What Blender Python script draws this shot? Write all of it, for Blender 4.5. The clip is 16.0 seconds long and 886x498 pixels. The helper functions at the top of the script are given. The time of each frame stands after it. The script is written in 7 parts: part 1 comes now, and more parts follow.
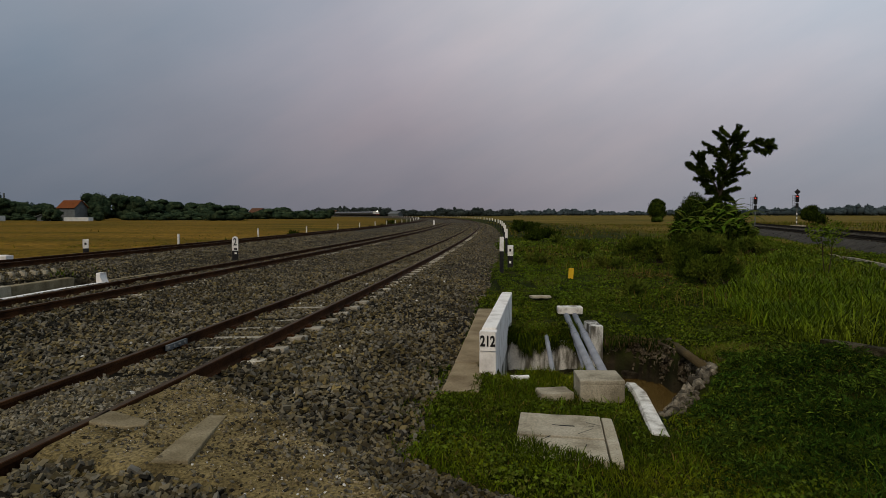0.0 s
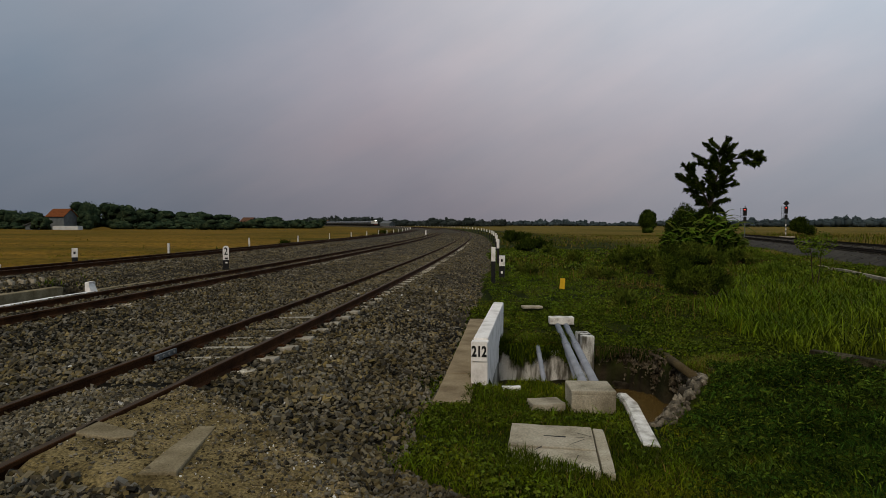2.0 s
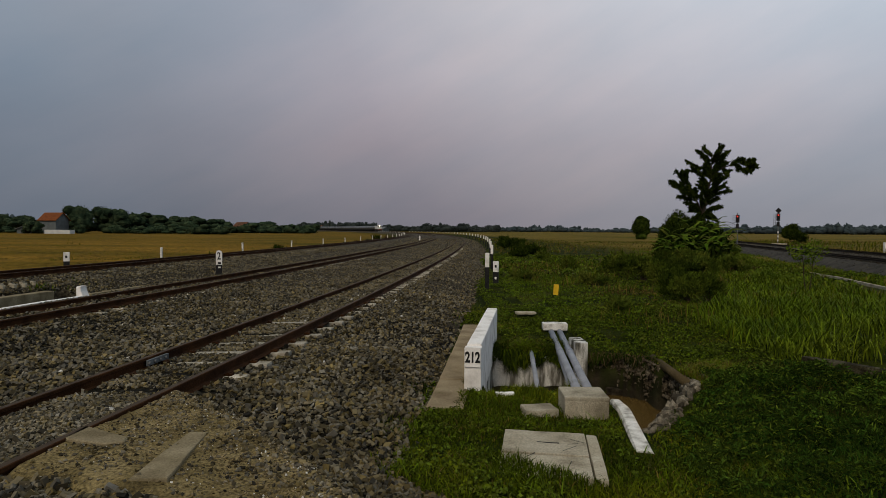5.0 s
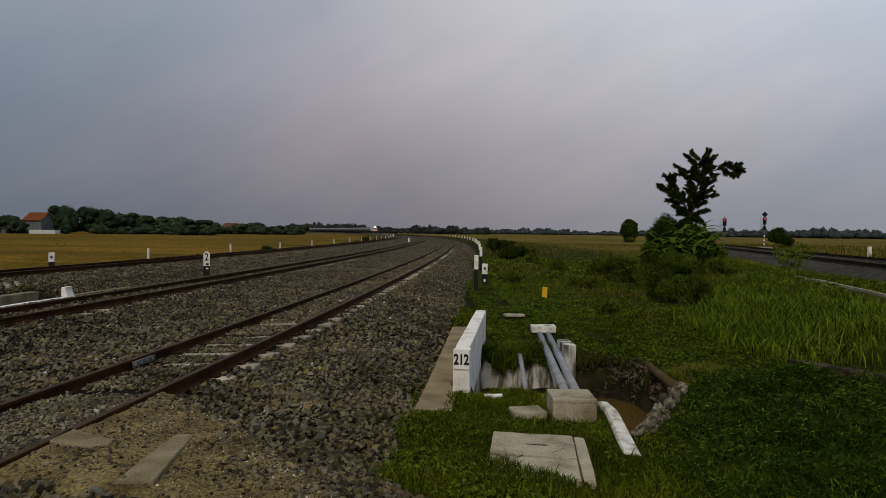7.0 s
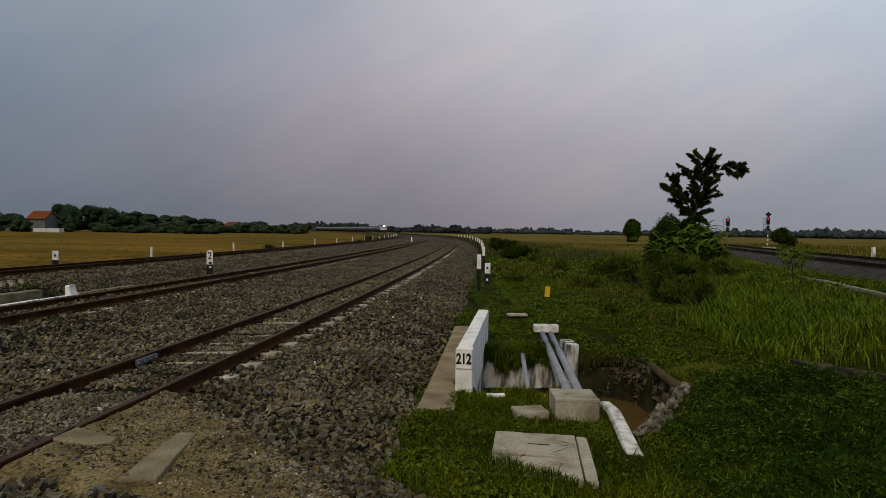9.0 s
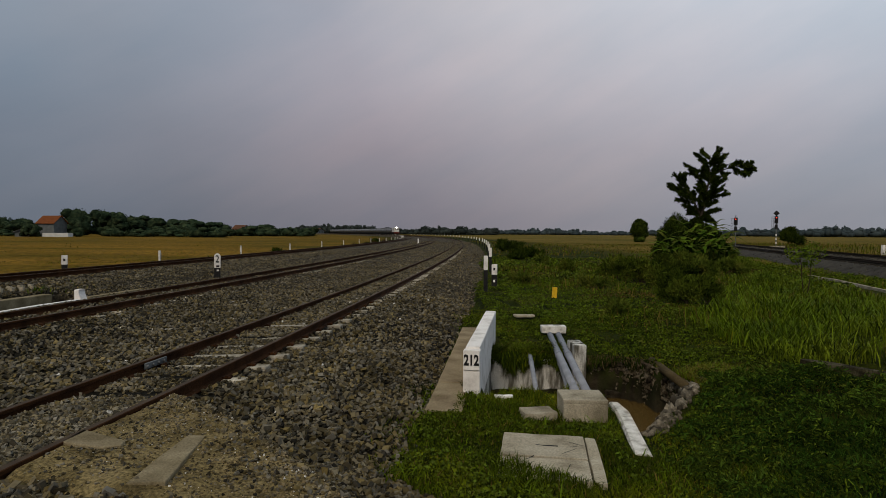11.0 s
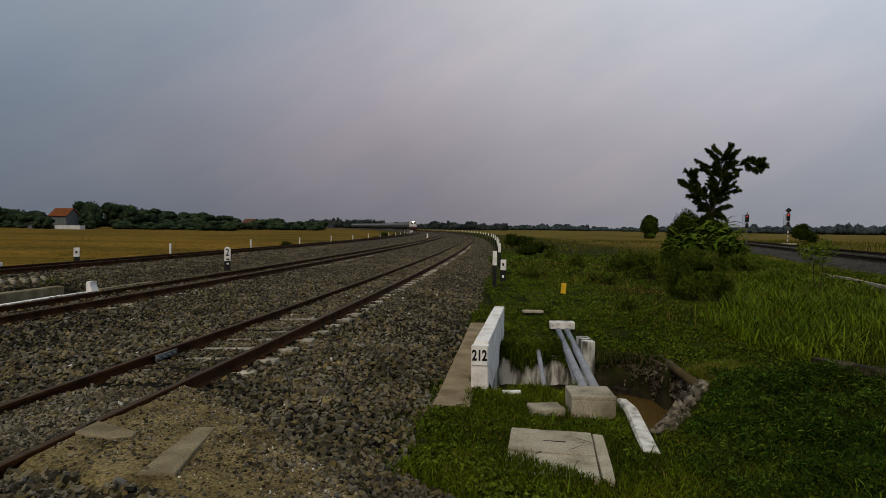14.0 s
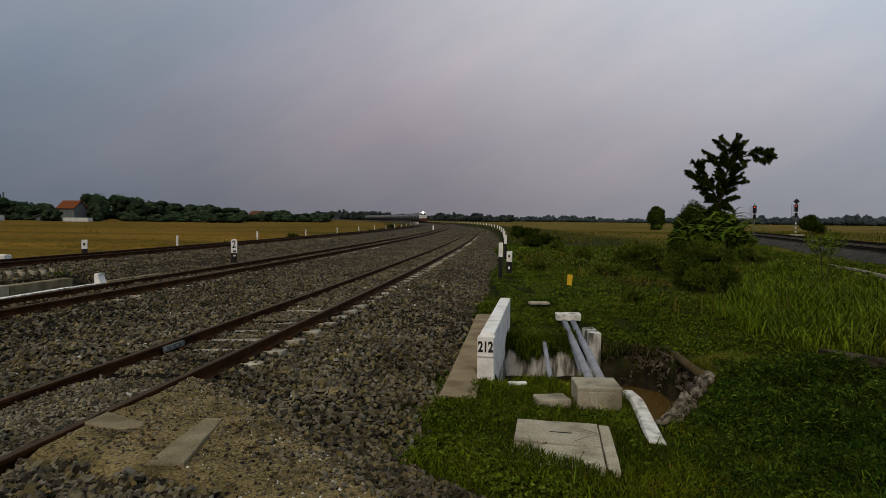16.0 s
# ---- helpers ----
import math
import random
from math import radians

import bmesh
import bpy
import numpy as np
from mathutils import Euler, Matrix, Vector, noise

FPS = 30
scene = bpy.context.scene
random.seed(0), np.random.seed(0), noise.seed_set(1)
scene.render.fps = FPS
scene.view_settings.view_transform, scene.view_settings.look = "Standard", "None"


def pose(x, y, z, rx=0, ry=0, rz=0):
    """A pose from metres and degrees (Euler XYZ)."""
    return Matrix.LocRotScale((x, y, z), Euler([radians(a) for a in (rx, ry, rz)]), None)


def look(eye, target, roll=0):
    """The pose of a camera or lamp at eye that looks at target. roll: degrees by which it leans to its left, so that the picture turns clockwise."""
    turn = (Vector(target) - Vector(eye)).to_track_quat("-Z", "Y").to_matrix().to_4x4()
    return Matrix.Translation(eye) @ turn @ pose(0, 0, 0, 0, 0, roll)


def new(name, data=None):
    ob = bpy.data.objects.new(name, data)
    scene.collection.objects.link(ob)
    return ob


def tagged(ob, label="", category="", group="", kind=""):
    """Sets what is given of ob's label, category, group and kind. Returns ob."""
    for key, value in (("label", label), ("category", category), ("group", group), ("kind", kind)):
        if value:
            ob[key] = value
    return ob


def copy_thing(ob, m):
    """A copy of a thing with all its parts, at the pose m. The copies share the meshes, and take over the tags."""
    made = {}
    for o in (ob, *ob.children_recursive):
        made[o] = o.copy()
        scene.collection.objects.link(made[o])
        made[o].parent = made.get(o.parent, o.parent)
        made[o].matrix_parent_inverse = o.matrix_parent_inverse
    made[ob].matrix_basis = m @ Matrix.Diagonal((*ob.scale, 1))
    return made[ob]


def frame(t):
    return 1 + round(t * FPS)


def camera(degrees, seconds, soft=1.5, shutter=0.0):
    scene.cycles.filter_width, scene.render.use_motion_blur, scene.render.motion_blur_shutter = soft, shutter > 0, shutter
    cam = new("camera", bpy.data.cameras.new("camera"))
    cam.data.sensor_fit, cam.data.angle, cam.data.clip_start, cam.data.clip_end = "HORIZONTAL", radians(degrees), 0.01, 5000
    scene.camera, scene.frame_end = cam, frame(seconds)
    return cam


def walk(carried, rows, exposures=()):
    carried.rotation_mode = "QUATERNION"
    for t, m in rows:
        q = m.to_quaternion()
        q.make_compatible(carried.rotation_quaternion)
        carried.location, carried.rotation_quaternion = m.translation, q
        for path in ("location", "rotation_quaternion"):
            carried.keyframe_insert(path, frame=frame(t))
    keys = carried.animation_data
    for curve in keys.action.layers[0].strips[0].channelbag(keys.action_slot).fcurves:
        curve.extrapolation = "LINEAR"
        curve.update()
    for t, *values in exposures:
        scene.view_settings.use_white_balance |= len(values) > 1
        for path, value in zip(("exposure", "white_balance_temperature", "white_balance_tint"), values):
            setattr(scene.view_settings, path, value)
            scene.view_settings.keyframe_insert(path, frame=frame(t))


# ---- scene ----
cam = camera(69.98, 16.0, soft=0.5)
EYE = (0.0, 0.0, 1.5)
TURNS = [
    (0, 86.853, -0.008, 0.032), (0.5, 87.034, 0.179, 0.012), (1, 87.213, 0.035, -0.076),
    (1.5, 87.488, -0.125, -0.370), (2, 87.761, -0.217, -0.709), (2.5, 88.029, -0.441, -1.115),
    (3, 88.240, -0.599, -1.261), (3.5, 88.273, -0.538, -1.212), (4, 88.235, -0.493, -1.034),
    (6.5, 88.387, -0.624, -1.963), (7, 88.466, -0.768, -2.224), (7.5, 88.625, -0.895, -2.551),
    (8, 88.637, -1.050, -2.525), (8.5, 88.635, -1.002, -2.231), (9, 88.397, -0.904, -1.973),
    (11.5, 88.547, -0.433, -1.326), (12, 88.312, -0.596, -1.315), (12.5, 88.314, -0.763, -1.097),
    (13, 88.273, -0.816, -1.023), (13.5, 88.213, -0.681, -0.692), (14, 88.067, -0.834, -0.554),
    (14.5, 87.847, -0.858, -0.595), (15, 87.838, -0.874, -0.611), (15.5, 87.674, -0.887, -0.343),
    (16, 87.306, -0.735, -0.020)]
walk(cam, [(t, pose(*EYE, a, b, c)) for t, a, b, c in TURNS])

# ---- light: hazy overcast evening, glow of the low sun behind the viewer ----
SUN_EL, SUN_AZ = radians(38), radians(200)      # azimuth clockwise from +y
world = bpy.data.worlds.new("overcast")
scene.world = world
world.use_nodes = True
wn, wl = world.node_tree.nodes, world.node_tree.links
wn.clear()
w_out = wn.new("ShaderNodeOutputWorld")
w_bg = wn.new("ShaderNodeBackground")
w_sky = wn.new("ShaderNodeTexSky")
w_sky.sky_type = "NISHITA"
w_sky.sun_disc = False
w_sky.sun_elevation, w_sky.sun_rotation = SUN_EL, SUN_AZ
w_sky.air_density, w_sky.dust_density = 1.5, 4.0
w_tc = wn.new("ShaderNodeTexCoord")
w_sep = wn.new("ShaderNodeSeparateXYZ")
wl.new(w_tc.outputs["Generated"], w_sep.inputs[0])
# cloud deck: brighter overhead than at the horizon
w_ramp = wn.new("ShaderNodeValToRGB")
cr = w_ramp.color_ramp
cr.elements[0].position, cr.elements[0].color = 0.0, (0.200, 0.196, 0.222, 1)
cr.elements[1].position, cr.elements[1].color = 1.0, (0.62, 0.595, 0.555, 1)
for p, c in ((0.03, (0.208, 0.203, 0.230, 1)), (0.13, (0.264, 0.254, 0.288, 1)), (0.22, (0.306, 0.308, 0.347, 1)),
             (0.32, (0.345, 0.360, 0.402, 1))):
    e = cr.elements.new(p)
    e.color = c
wl.new(w_sep.outputs["Z"], w_ramp.inputs["Fac"])
# the deck glows towards the upper right of the curve
w_dot = wn.new("ShaderNodeVectorMath")
w_dot.operation = "DOT_PRODUCT"
w_dot.inputs[1].default_value = Vector((0.55, 0.70, 0.45)).normalized()
w_nrm = wn.new("ShaderNodeVectorMath")
w_nrm.operation = "NORMALIZE"
wl.new(w_tc.outputs["Generated"], w_nrm.inputs[0])
wl.new(w_nrm.outputs[0], w_dot.inputs[0])
w_side = wn.new("ShaderNodeValToRGB")
sr = w_side.color_ramp
sr.elements[0].position, sr.elements[0].color = 0.25, (0.80, 0.85, 0.88, 1)
sr.elements[1].position, sr.elements[1].color = 1.0, (1.72, 1.76, 1.70, 1)
for p, c in ((0.50, (0.88, 0.90, 0.91, 1)), (0.72, (1.08, 1.065, 1.065, 1)), (0.84, (1.375, 1.37, 1.315, 1)), (0.92, (1.49, 1.53, 1.48, 1))):
    sr.elements.new(p).color = c
wl.new(w_dot.outputs["Value"], w_side.inputs["Fac"])
w_map = wn.new("ShaderNodeMapping")
w_map.inputs["Scale"].default_value = (1.0, 1.0, 2.0)
w_map.inputs["Rotation"].default_value = (0, radians(28), radians(10))
wl.new(w_tc.outputs["Generated"], w_map.inputs["Vector"])
w_noise = wn.new("ShaderNodeTexNoise")
w_noise.inputs["Scale"].default_value, w_noise.inputs["Detail"].default_value = 1.6, 5
wl.new(w_map.outputs[0], w_noise.inputs["Vector"])
w_str = wn.new("ShaderNodeMapRange")
w_str.inputs["From Min"].default_value, w_str.inputs["From Max"].default_value = 0.3, 0.7
w_str.inputs["To Min"].default_value, w_str.inputs["To Max"].default_value = 0.92, 1.08
wl.new(w_noise.outputs["Fac"], w_str.inputs["Value"])
w_mul = wn.new("ShaderNodeVectorMath")
w_mul.operation = "MULTIPLY"
wl.new(w_ramp.outputs["Color"], w_mul.inputs[0])
wl.new(w_side.outputs["Color"], w_mul.inputs[1])
w_dot2 = wn.new("ShaderNodeVectorMath")
w_dot2.operation = "DOT_PRODUCT"
w_dot2.inputs[1].default_value = Vector((0.13, 0.95, 0.26)).normalized()
wl.new(w_nrm.outputs[0], w_dot2.inputs[0])
w_pink = wn.new("ShaderNodeValToRGB")
pr = w_pink.color_ramp
pr.elements[0].position, pr.elements[0].color = 0.78, (0.85, 0.97, 1.035, 1)
pr.elements[1].position, pr.elements[1].color = 0.985, (1.045, 0.992, 0.995, 1)
wl.new(w_dot2.outputs["Value"], w_pink.inputs["Fac"])
w_mul2 = wn.new("ShaderNodeVectorMath")
w_mul2.operation = "MULTIPLY"
wl.new(w_mul.outputs[0], w_mul2.inputs[0])
wl.new(w_pink.outputs["Color"], w_mul2.inputs[1])
w_scale = wn.new("ShaderNodeVectorMath")
w_scale.operation = "SCALE"
# thin streaks of cloud, faintly pink, drawn out from lower left to upper right
w_map2 = wn.new("ShaderNodeMapping")
w_map2.vector_type = "TEXTURE"
w_map2.inputs["Rotation"].default_value = (0, radians(-28), 0)
w_map2.inputs["Scale"].default_value = (1.0, 1.0, 0.26)
wl.new(w_tc.outputs["Generated"], w_map2.inputs["Vector"])
w_noise2 = wn.new("ShaderNodeTexNoise")
w_noise2.inputs["Scale"].default_value, w_noise2.inputs["Detail"].default_value = 2.3, 6
wl.new(w_map2.outputs[0], w_noise2.inputs["Vector"])
w_streak = wn.new("ShaderNodeValToRGB")
kr = w_streak.color_ramp
kr.elements[0].position, kr.elements[0].color = 0.36, (0.91, 0.955, 0.99, 1)
kr.elements[1].position, kr.elements[1].color = 0.66, (1.10, 1.06, 1.055, 1)
wl.new(w_noise2.outputs["Fac"], w_streak.inputs["Fac"])
w_mul3 = wn.new("ShaderNodeVectorMath")
w_mul3.operation = "MULTIPLY"
wl.new(w_mul2.outputs[0], w_mul3.inputs[0])
wl.new(w_streak.outputs["Color"], w_mul3.inputs[1])
wl.new(w_mul3.outputs[0], w_scale.inputs[0])
wl.new(w_str.outputs[0], w_scale.inputs["Scale"])
w_dim = wn.new("ShaderNodeVectorMath")
w_dim.operation = "SCALE"
w_dim.inputs["Scale"].default_value = 0.05
wl.new(w_sky.outputs[0], w_dim.inputs[0])
w_mix = wn.new("ShaderNodeMix")
w_mix.data_type = "RGBA"
w_mix.inputs["Factor"].default_value = 0.93
wl.new(w_dim.outputs[0], w_mix.inputs[6])
wl.new(w_scale.outputs[0], w_mix.inputs[7])
wl.new(w_mix.outputs[2], w_bg.inputs["Color"])
w_bg.inputs["Strength"].default_value = 1.0
wl.new(w_bg.outputs[0], w_out.inputs["Surface"])

sun = new("sun", bpy.data.lights.new("sun", "SUN"))
sun.data.energy, sun.data.angle, sun.data.color = 1.5, radians(26), (1.0, 0.86, 0.66)
sun.matrix_world = look((0, 0, 0), (-math.sin(SUN_AZ) * math.cos(SUN_EL), -math.cos(SUN_AZ) * math.cos(SUN_EL), -math.sin(SUN_EL)))
scene.view_settings.exposure = 0.0


# ---- materials ----
def material(name, colours, scale=4.0, rough=0.8, bump=0.0, bump_scale=40.0, metal=0.0, island=0.0, obj_rand=0.0,
             fine=0.0, fine_scale=60.0, spec=0.06, stretch=(1, 1, 1), emit=0.0, detail=5.0, vary=0.0):
    """Two-scale procedural surface: colours along a noise ramp, fine grain on top, bump."""
    m = bpy.data.materials.new(name)
    m.use_nodes = True
    n, l = m.node_tree.nodes, m.node_tree.links
    b = n["Principled BSDF"]
    geo = n.new("ShaderNodeNewGeometry")
    mp = n.new("ShaderNodeMapping")
    mp.inputs["Scale"].default_value = stretch
    l.new(geo.outputs["Position"], mp.inputs["Vector"])
    nz = n.new("ShaderNodeTexNoise")
    nz.inputs["Scale"].default_value, nz.inputs["Detail"].default_value = scale, detail
    l.new(mp.outputs[0], nz.inputs["Vector"])
    rp = n.new("ShaderNodeValToRGB")
    els = rp.color_ramp.elements
    k = len(colours)
    for i, c in enumerate(colours):
        p = 0.32 + 0.36 * i / max(1, k - 1)
        if i < 2:
            els[i].position, els[i].color = p, (*c, 1)
        else:
            els.new(p).color = (*c, 1)
    l.new(nz.outputs["Fac"], rp.inputs["Fac"])
    col = rp.outputs["Color"]
    hsv = n.new("ShaderNodeHueSaturation")
    l.new(col, hsv.inputs["Color"])
    col = hsv.outputs["Color"]
    val = None

    def spread(src, amount):
        r = n.new("ShaderNodeMapRange")
        r.inputs["To Min"].default_value, r.inputs["To Max"].default_value = 1 - amount, 1 + amount
        l.new(src, r.inputs["Value"])
        return r.outputs[0]
    parts = []
    if vary:
        k7 = n.new("ShaderNodeMath")
        k7.operation = "MULTIPLY"
        k7.inputs[1].default_value = 7.31
        l.new(geo.outputs["Random Per Island"], k7.inputs[0])
        fr = n.new("ShaderNodeMath")
        fr.operation = "FRACT"
        l.new(k7.outputs[0], fr.inputs[0])
        l.new(spread(fr.outputs[0], vary), hsv.inputs["Saturation"])
    if island:
        parts.append(spread(geo.outputs["Random Per Island"], island))
    if obj_rand:
        oi = n.new("ShaderNodeObjectInfo")
        parts.append(spread(oi.outputs["Random"], obj_rand))
    if fine:
        fz = n.new("ShaderNodeTexNoise")
        fz.inputs["Scale"].default_value, fz.inputs["Detail"].default_value = fine_scale, 4
        l.new(geo.outputs["Position"], fz.inputs["Vector"])
        r = n.new("ShaderNodeMapRange")
        r.inputs["From Min"].default_value, r.inputs["From Max"].default_value = 0.3, 0.7
        r.inputs["To Min"].default_value, r.inputs["To Max"].default_value = 1 - fine, 1 + fine
        l.new(fz.outputs["Fac"], r.inputs["Value"])
        parts.append(r.outputs[0])
    for p in parts:
        if val is None:
            val = p
        else:
            mm = n.new("ShaderNodeMath")
            mm.operation = "MULTIPLY"
            l.new(val, mm.inputs[0])
            l.new(p, mm.inputs[1])
            val = mm.outputs[0]
    if val is not None:
        l.new(val, hsv.inputs["Value"])
    l.new(col, b.inputs["Base Color"])
    b.inputs["Roughness"].default_value = rough
    b.inputs["Metallic"].default_value = metal
    b.inputs["Specular IOR Level"].default_value = spec
    if bump:
        bz = n.new("ShaderNodeTexNoise")
        bz.inputs["Scale"].default_value, bz.inputs["Detail"].default_value = bump_scale, 4
        l.new(geo.outputs["Position"], bz.inputs["Vector"])
        bp = n.new("ShaderNodeBump")
        bp.inputs["Strength"].default_value, bp.inputs["Distance"].default_value = bump, 0.02
        l.new(bz.outputs["Fac"], bp.inputs["Height"])
        l.new(bp.outputs[0], b.inputs["Normal"])
    if emit:
        b.inputs["Emission Color"].default_value = (*colours[0], 1)
        b.inputs["Emission Strength"].default_value = emit
    return m


# bed under the stones is near black: shade of their gaps put into colour
BALLAST_GAP_SHADE = material("ballast_bed", [(0.0030, 0.0025, 0.0016), (0.0078, 0.0065, 0.0040), (0.0170, 0.0145, 0.0090)], 14, 0.95, 1.0, 18, fine=0.6, fine_scale=22)
STONE = material("ballast_stone", [(0.060, 0.050, 0.0315), (0.096, 0.080, 0.051), (0.136, 0.113, 0.072)], 1.3, 0.85, 0.15, 25, island=0.85, fine=0.14, fine_scale=30, vary=0.5)
# far bed: stones and the shade between them averaged in one colour
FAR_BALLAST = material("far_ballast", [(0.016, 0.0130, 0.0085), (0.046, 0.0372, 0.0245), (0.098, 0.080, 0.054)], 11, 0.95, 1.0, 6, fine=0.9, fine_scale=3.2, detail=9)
DUSTY_STONE = material("dusty_stone", [(0.092, 0.078, 0.053), (0.140, 0.119, 0.082), (0.185, 0.158, 0.110)], 1.3, 0.9, 0.15, 25, island=0.7, fine=0.14, fine_scale=30, vary=0.4)
# mid bed: part of the gap shade kept in the colour
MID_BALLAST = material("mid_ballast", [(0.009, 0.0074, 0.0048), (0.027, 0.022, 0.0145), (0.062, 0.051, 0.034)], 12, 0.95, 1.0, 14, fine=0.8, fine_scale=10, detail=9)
BROWN_STONE = material("brown_stone", [(0.0875, 0.0650, 0.0325), (0.1750, 0.1350, 0.0750), (0.1500, 0.1313, 0.1063)], 5, 0.9, 0.4, 90, island=0.7)
DIRT = material("packed_dirt", [(0.078, 0.057, 0.024), (0.155, 0.116, 0.050), (0.215, 0.163, 0.078)], 2.6, 0.95, 1.0, 40, fine=0.6, fine_scale=48, detail=9)
RUST = material("rusty_rail", [(0.0238, 0.0100, 0.0041), (0.0425, 0.0174, 0.0065), (0.0638, 0.0263, 0.0097)], 3, 0.8, 0.3, 60, fine=0.35)
RAILTOP = material("rail_head", [(0.0408, 0.0256, 0.0153), (0.0631, 0.0430, 0.0262)], 6, 0.6, 0.1, 60)
CONCRETE = material("old_concrete", [(0.185, 0.156, 0.110), (0.325, 0.282, 0.208), (0.395, 0.348, 0.268)], 3.5, 0.9, 0.5, 60, fine=0.25, obj_rand=0.1, detail=9)
TAN_CONCRETE = material("tan_concrete", [(0.17, 0.125, 0.075), (0.24, 0.185, 0.115), (0.29, 0.23, 0.145)], 3, 0.92, 0.35, 70, fine=0.2)
SLEEPER = material("sleeper_concrete", [(0.1755, 0.1512, 0.1148), (0.3240, 0.2862, 0.2268), (0.4455, 0.4050, 0.3375)], 6, 0.9, 0.3, 70, fine=0.25, obj_rand=0.25)
WHITE = material("white_paint", [(0.56, 0.52, 0.49), (0.75, 0.71, 0.685), (0.80, 0.77, 0.75)], 4, 0.75, 0.2, 50, fine=0.07, detail=8)
STAINED = material("stained_whitewash", [(0.020, 0.019, 0.016), (0.13, 0.12, 0.10), (0.52, 0.505, 0.475), (0.64, 0.62, 0.59)], 3.4, 0.9, 0.4, 60, stretch=(2.2, 2.2, 0.5), fine=0.3, detail=10)
WORN_WHITE = material("worn_white_paint", [(0.22, 0.20, 0.17), (0.58, 0.55, 0.51), (0.72, 0.69, 0.66)], 7, 0.85, 0.4, 50, fine=0.15, detail=9)
DEAD_LEAF = material("dead_leaf", [(0.030, 0.017, 0.008), (0.075, 0.042, 0.018)], 3, 0.9, island=0.6, spec=0.02)
BLACK = material("black_paint", [(0.012, 0.012, 0.013), (0.025, 0.024, 0.024)], 8, 0.6, 0.1, 60)
YELLOW = material("yellow_paint", [(0.62, 0.36, 0.02), (0.72, 0.44, 0.03)], 9, 0.6, 0.1, 60)
BANANA = material("banana_leaf", [(0.030, 0.066, 0.004), (0.062, 0.112, 0.008), (0.125, 0.160, 0.018)], 2.2, 0.8, 0.2, 30, island=0.5, spec=0.015)
PALE_STONE = material("pale_stone", [(0.42, 0.40, 0.37), (0.62, 0.60, 0.57)], 20, 0.8, 0.4, 60)
DULL_ROOF = material("dull_roof", [(0.085, 0.040, 0.024), (0.12, 0.058, 0.035)], 1.2, 0.9, 0.3, 8, fine=0.2, fine_scale=5)
GREYPIPE = material("grey_pipe", [(0.20, 0.21, 0.245), (0.27, 0.28, 0.32)], 4, 0.45, 0.1, 50, fine=0.08)
RUBBLE = material("rubble_stone", [(0.0171, 0.0128, 0.0085), (0.0571, 0.0443, 0.0285), (0.1499, 0.1257, 0.0914)], 8, 0.95, 0.6, 40, obj_rand=0.75, fine=0.35)
HEAP_STONE = material("heap_stone", [(0.035, 0.029, 0.020), (0.095, 0.080, 0.059), (0.19, 0.165, 0.128)], 8, 0.95, 0.6, 40, obj_rand=0.6, fine=0.3)
MUD = material("mud", [(0.0530, 0.0376, 0.0180), (0.0901, 0.0653, 0.0315)], 3, 0.9, 0.6, 30, fine=0.3)
LEAF_DARK = material("dark_leaf", [(0.0108, 0.0189, 0.0024), (0.0216, 0.0338, 0.0038), (0.0378, 0.0513, 0.0062)], 1.2, 0.8, island=0.6, spec=0.015)
LEAF_MID = material("mid_leaf", [(0.0307, 0.0471, 0.0050), (0.0546, 0.0749, 0.0093), (0.0887, 0.0970, 0.0143)], 1.5, 0.8, island=0.55, spec=0.015)
SCRUB_LEAF = material("scrub_leaf", [(0.022, 0.034, 0.0035), (0.047, 0.066, 0.0068), (0.080, 0.092, 0.0115)], 1.5, 0.8, island=0.6, spec=0.015)
BANK_LEAF = material("bank_leaf", [(0.006, 0.016, 0.002), (0.024, 0.054, 0.006), (0.058, 0.098, 0.012)], 1.6, 0.8, island=0.65, spec=0.015, detail=9)
LEAF_LIGHT = material("light_leaf", [(0.0477, 0.0792, 0.0072), (0.0763, 0.1139, 0.0108), (0.1060, 0.1337, 0.0150)], 1.5, 0.8, island=0.4, spec=0.015)
# distant leaves: bluish haze is put into these three colours
LEAF_FAR_HAZE = material("far_haze_leaf", [(0.010, 0.018, 0.011), (0.024, 0.038, 0.021), (0.052, 0.068, 0.034)], 0.55, 0.9, 0.8, 1.6, island=0.35, spec=0.0)
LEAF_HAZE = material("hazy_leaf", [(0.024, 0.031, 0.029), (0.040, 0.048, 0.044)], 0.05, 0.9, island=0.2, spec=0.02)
LEAF_HORIZON_HAZE = material("horizon_haze_leaf", [(0.036, 0.050, 0.056), (0.054, 0.068, 0.072)], 0.02, 0.95, island=0.16, spec=0.0)
GRASS = material("grass_blade", [(0.0111, 0.0175, 0.0006), (0.0480, 0.0690, 0.0025), (0.1020, 0.1080, 0.0052)], 0.7, 0.7, island=0.8, spec=0.02, detail=10)
GRASS_TALL = material("tall_grass", [(0.0330, 0.0575, 0.0028), (0.0710, 0.1090, 0.0042), (0.1090, 0.1360, 0.0074)], 0.5, 0.65, island=0.5, spec=0.03, detail=10)
STRAW = material("dry_blade", [(0.0742, 0.0544, 0.0108), (0.1378, 0.0990, 0.0210)], 2.0, 0.8, island=0.5, spec=0.1)
BARK = material("bark", [(0.022, 0.017, 0.012), (0.050, 0.039, 0.028)], 14, 0.9, 0.7, 40, stretch=(1, 1, 0.25))
ROOF = material("clay_roof", [(0.1088, 0.0337, 0.0120), (0.1632, 0.0517, 0.0174), (0.1306, 0.0435, 0.0163)], 1.2, 0.85, 0.3, 8, fine=0.2, fine_scale=5)
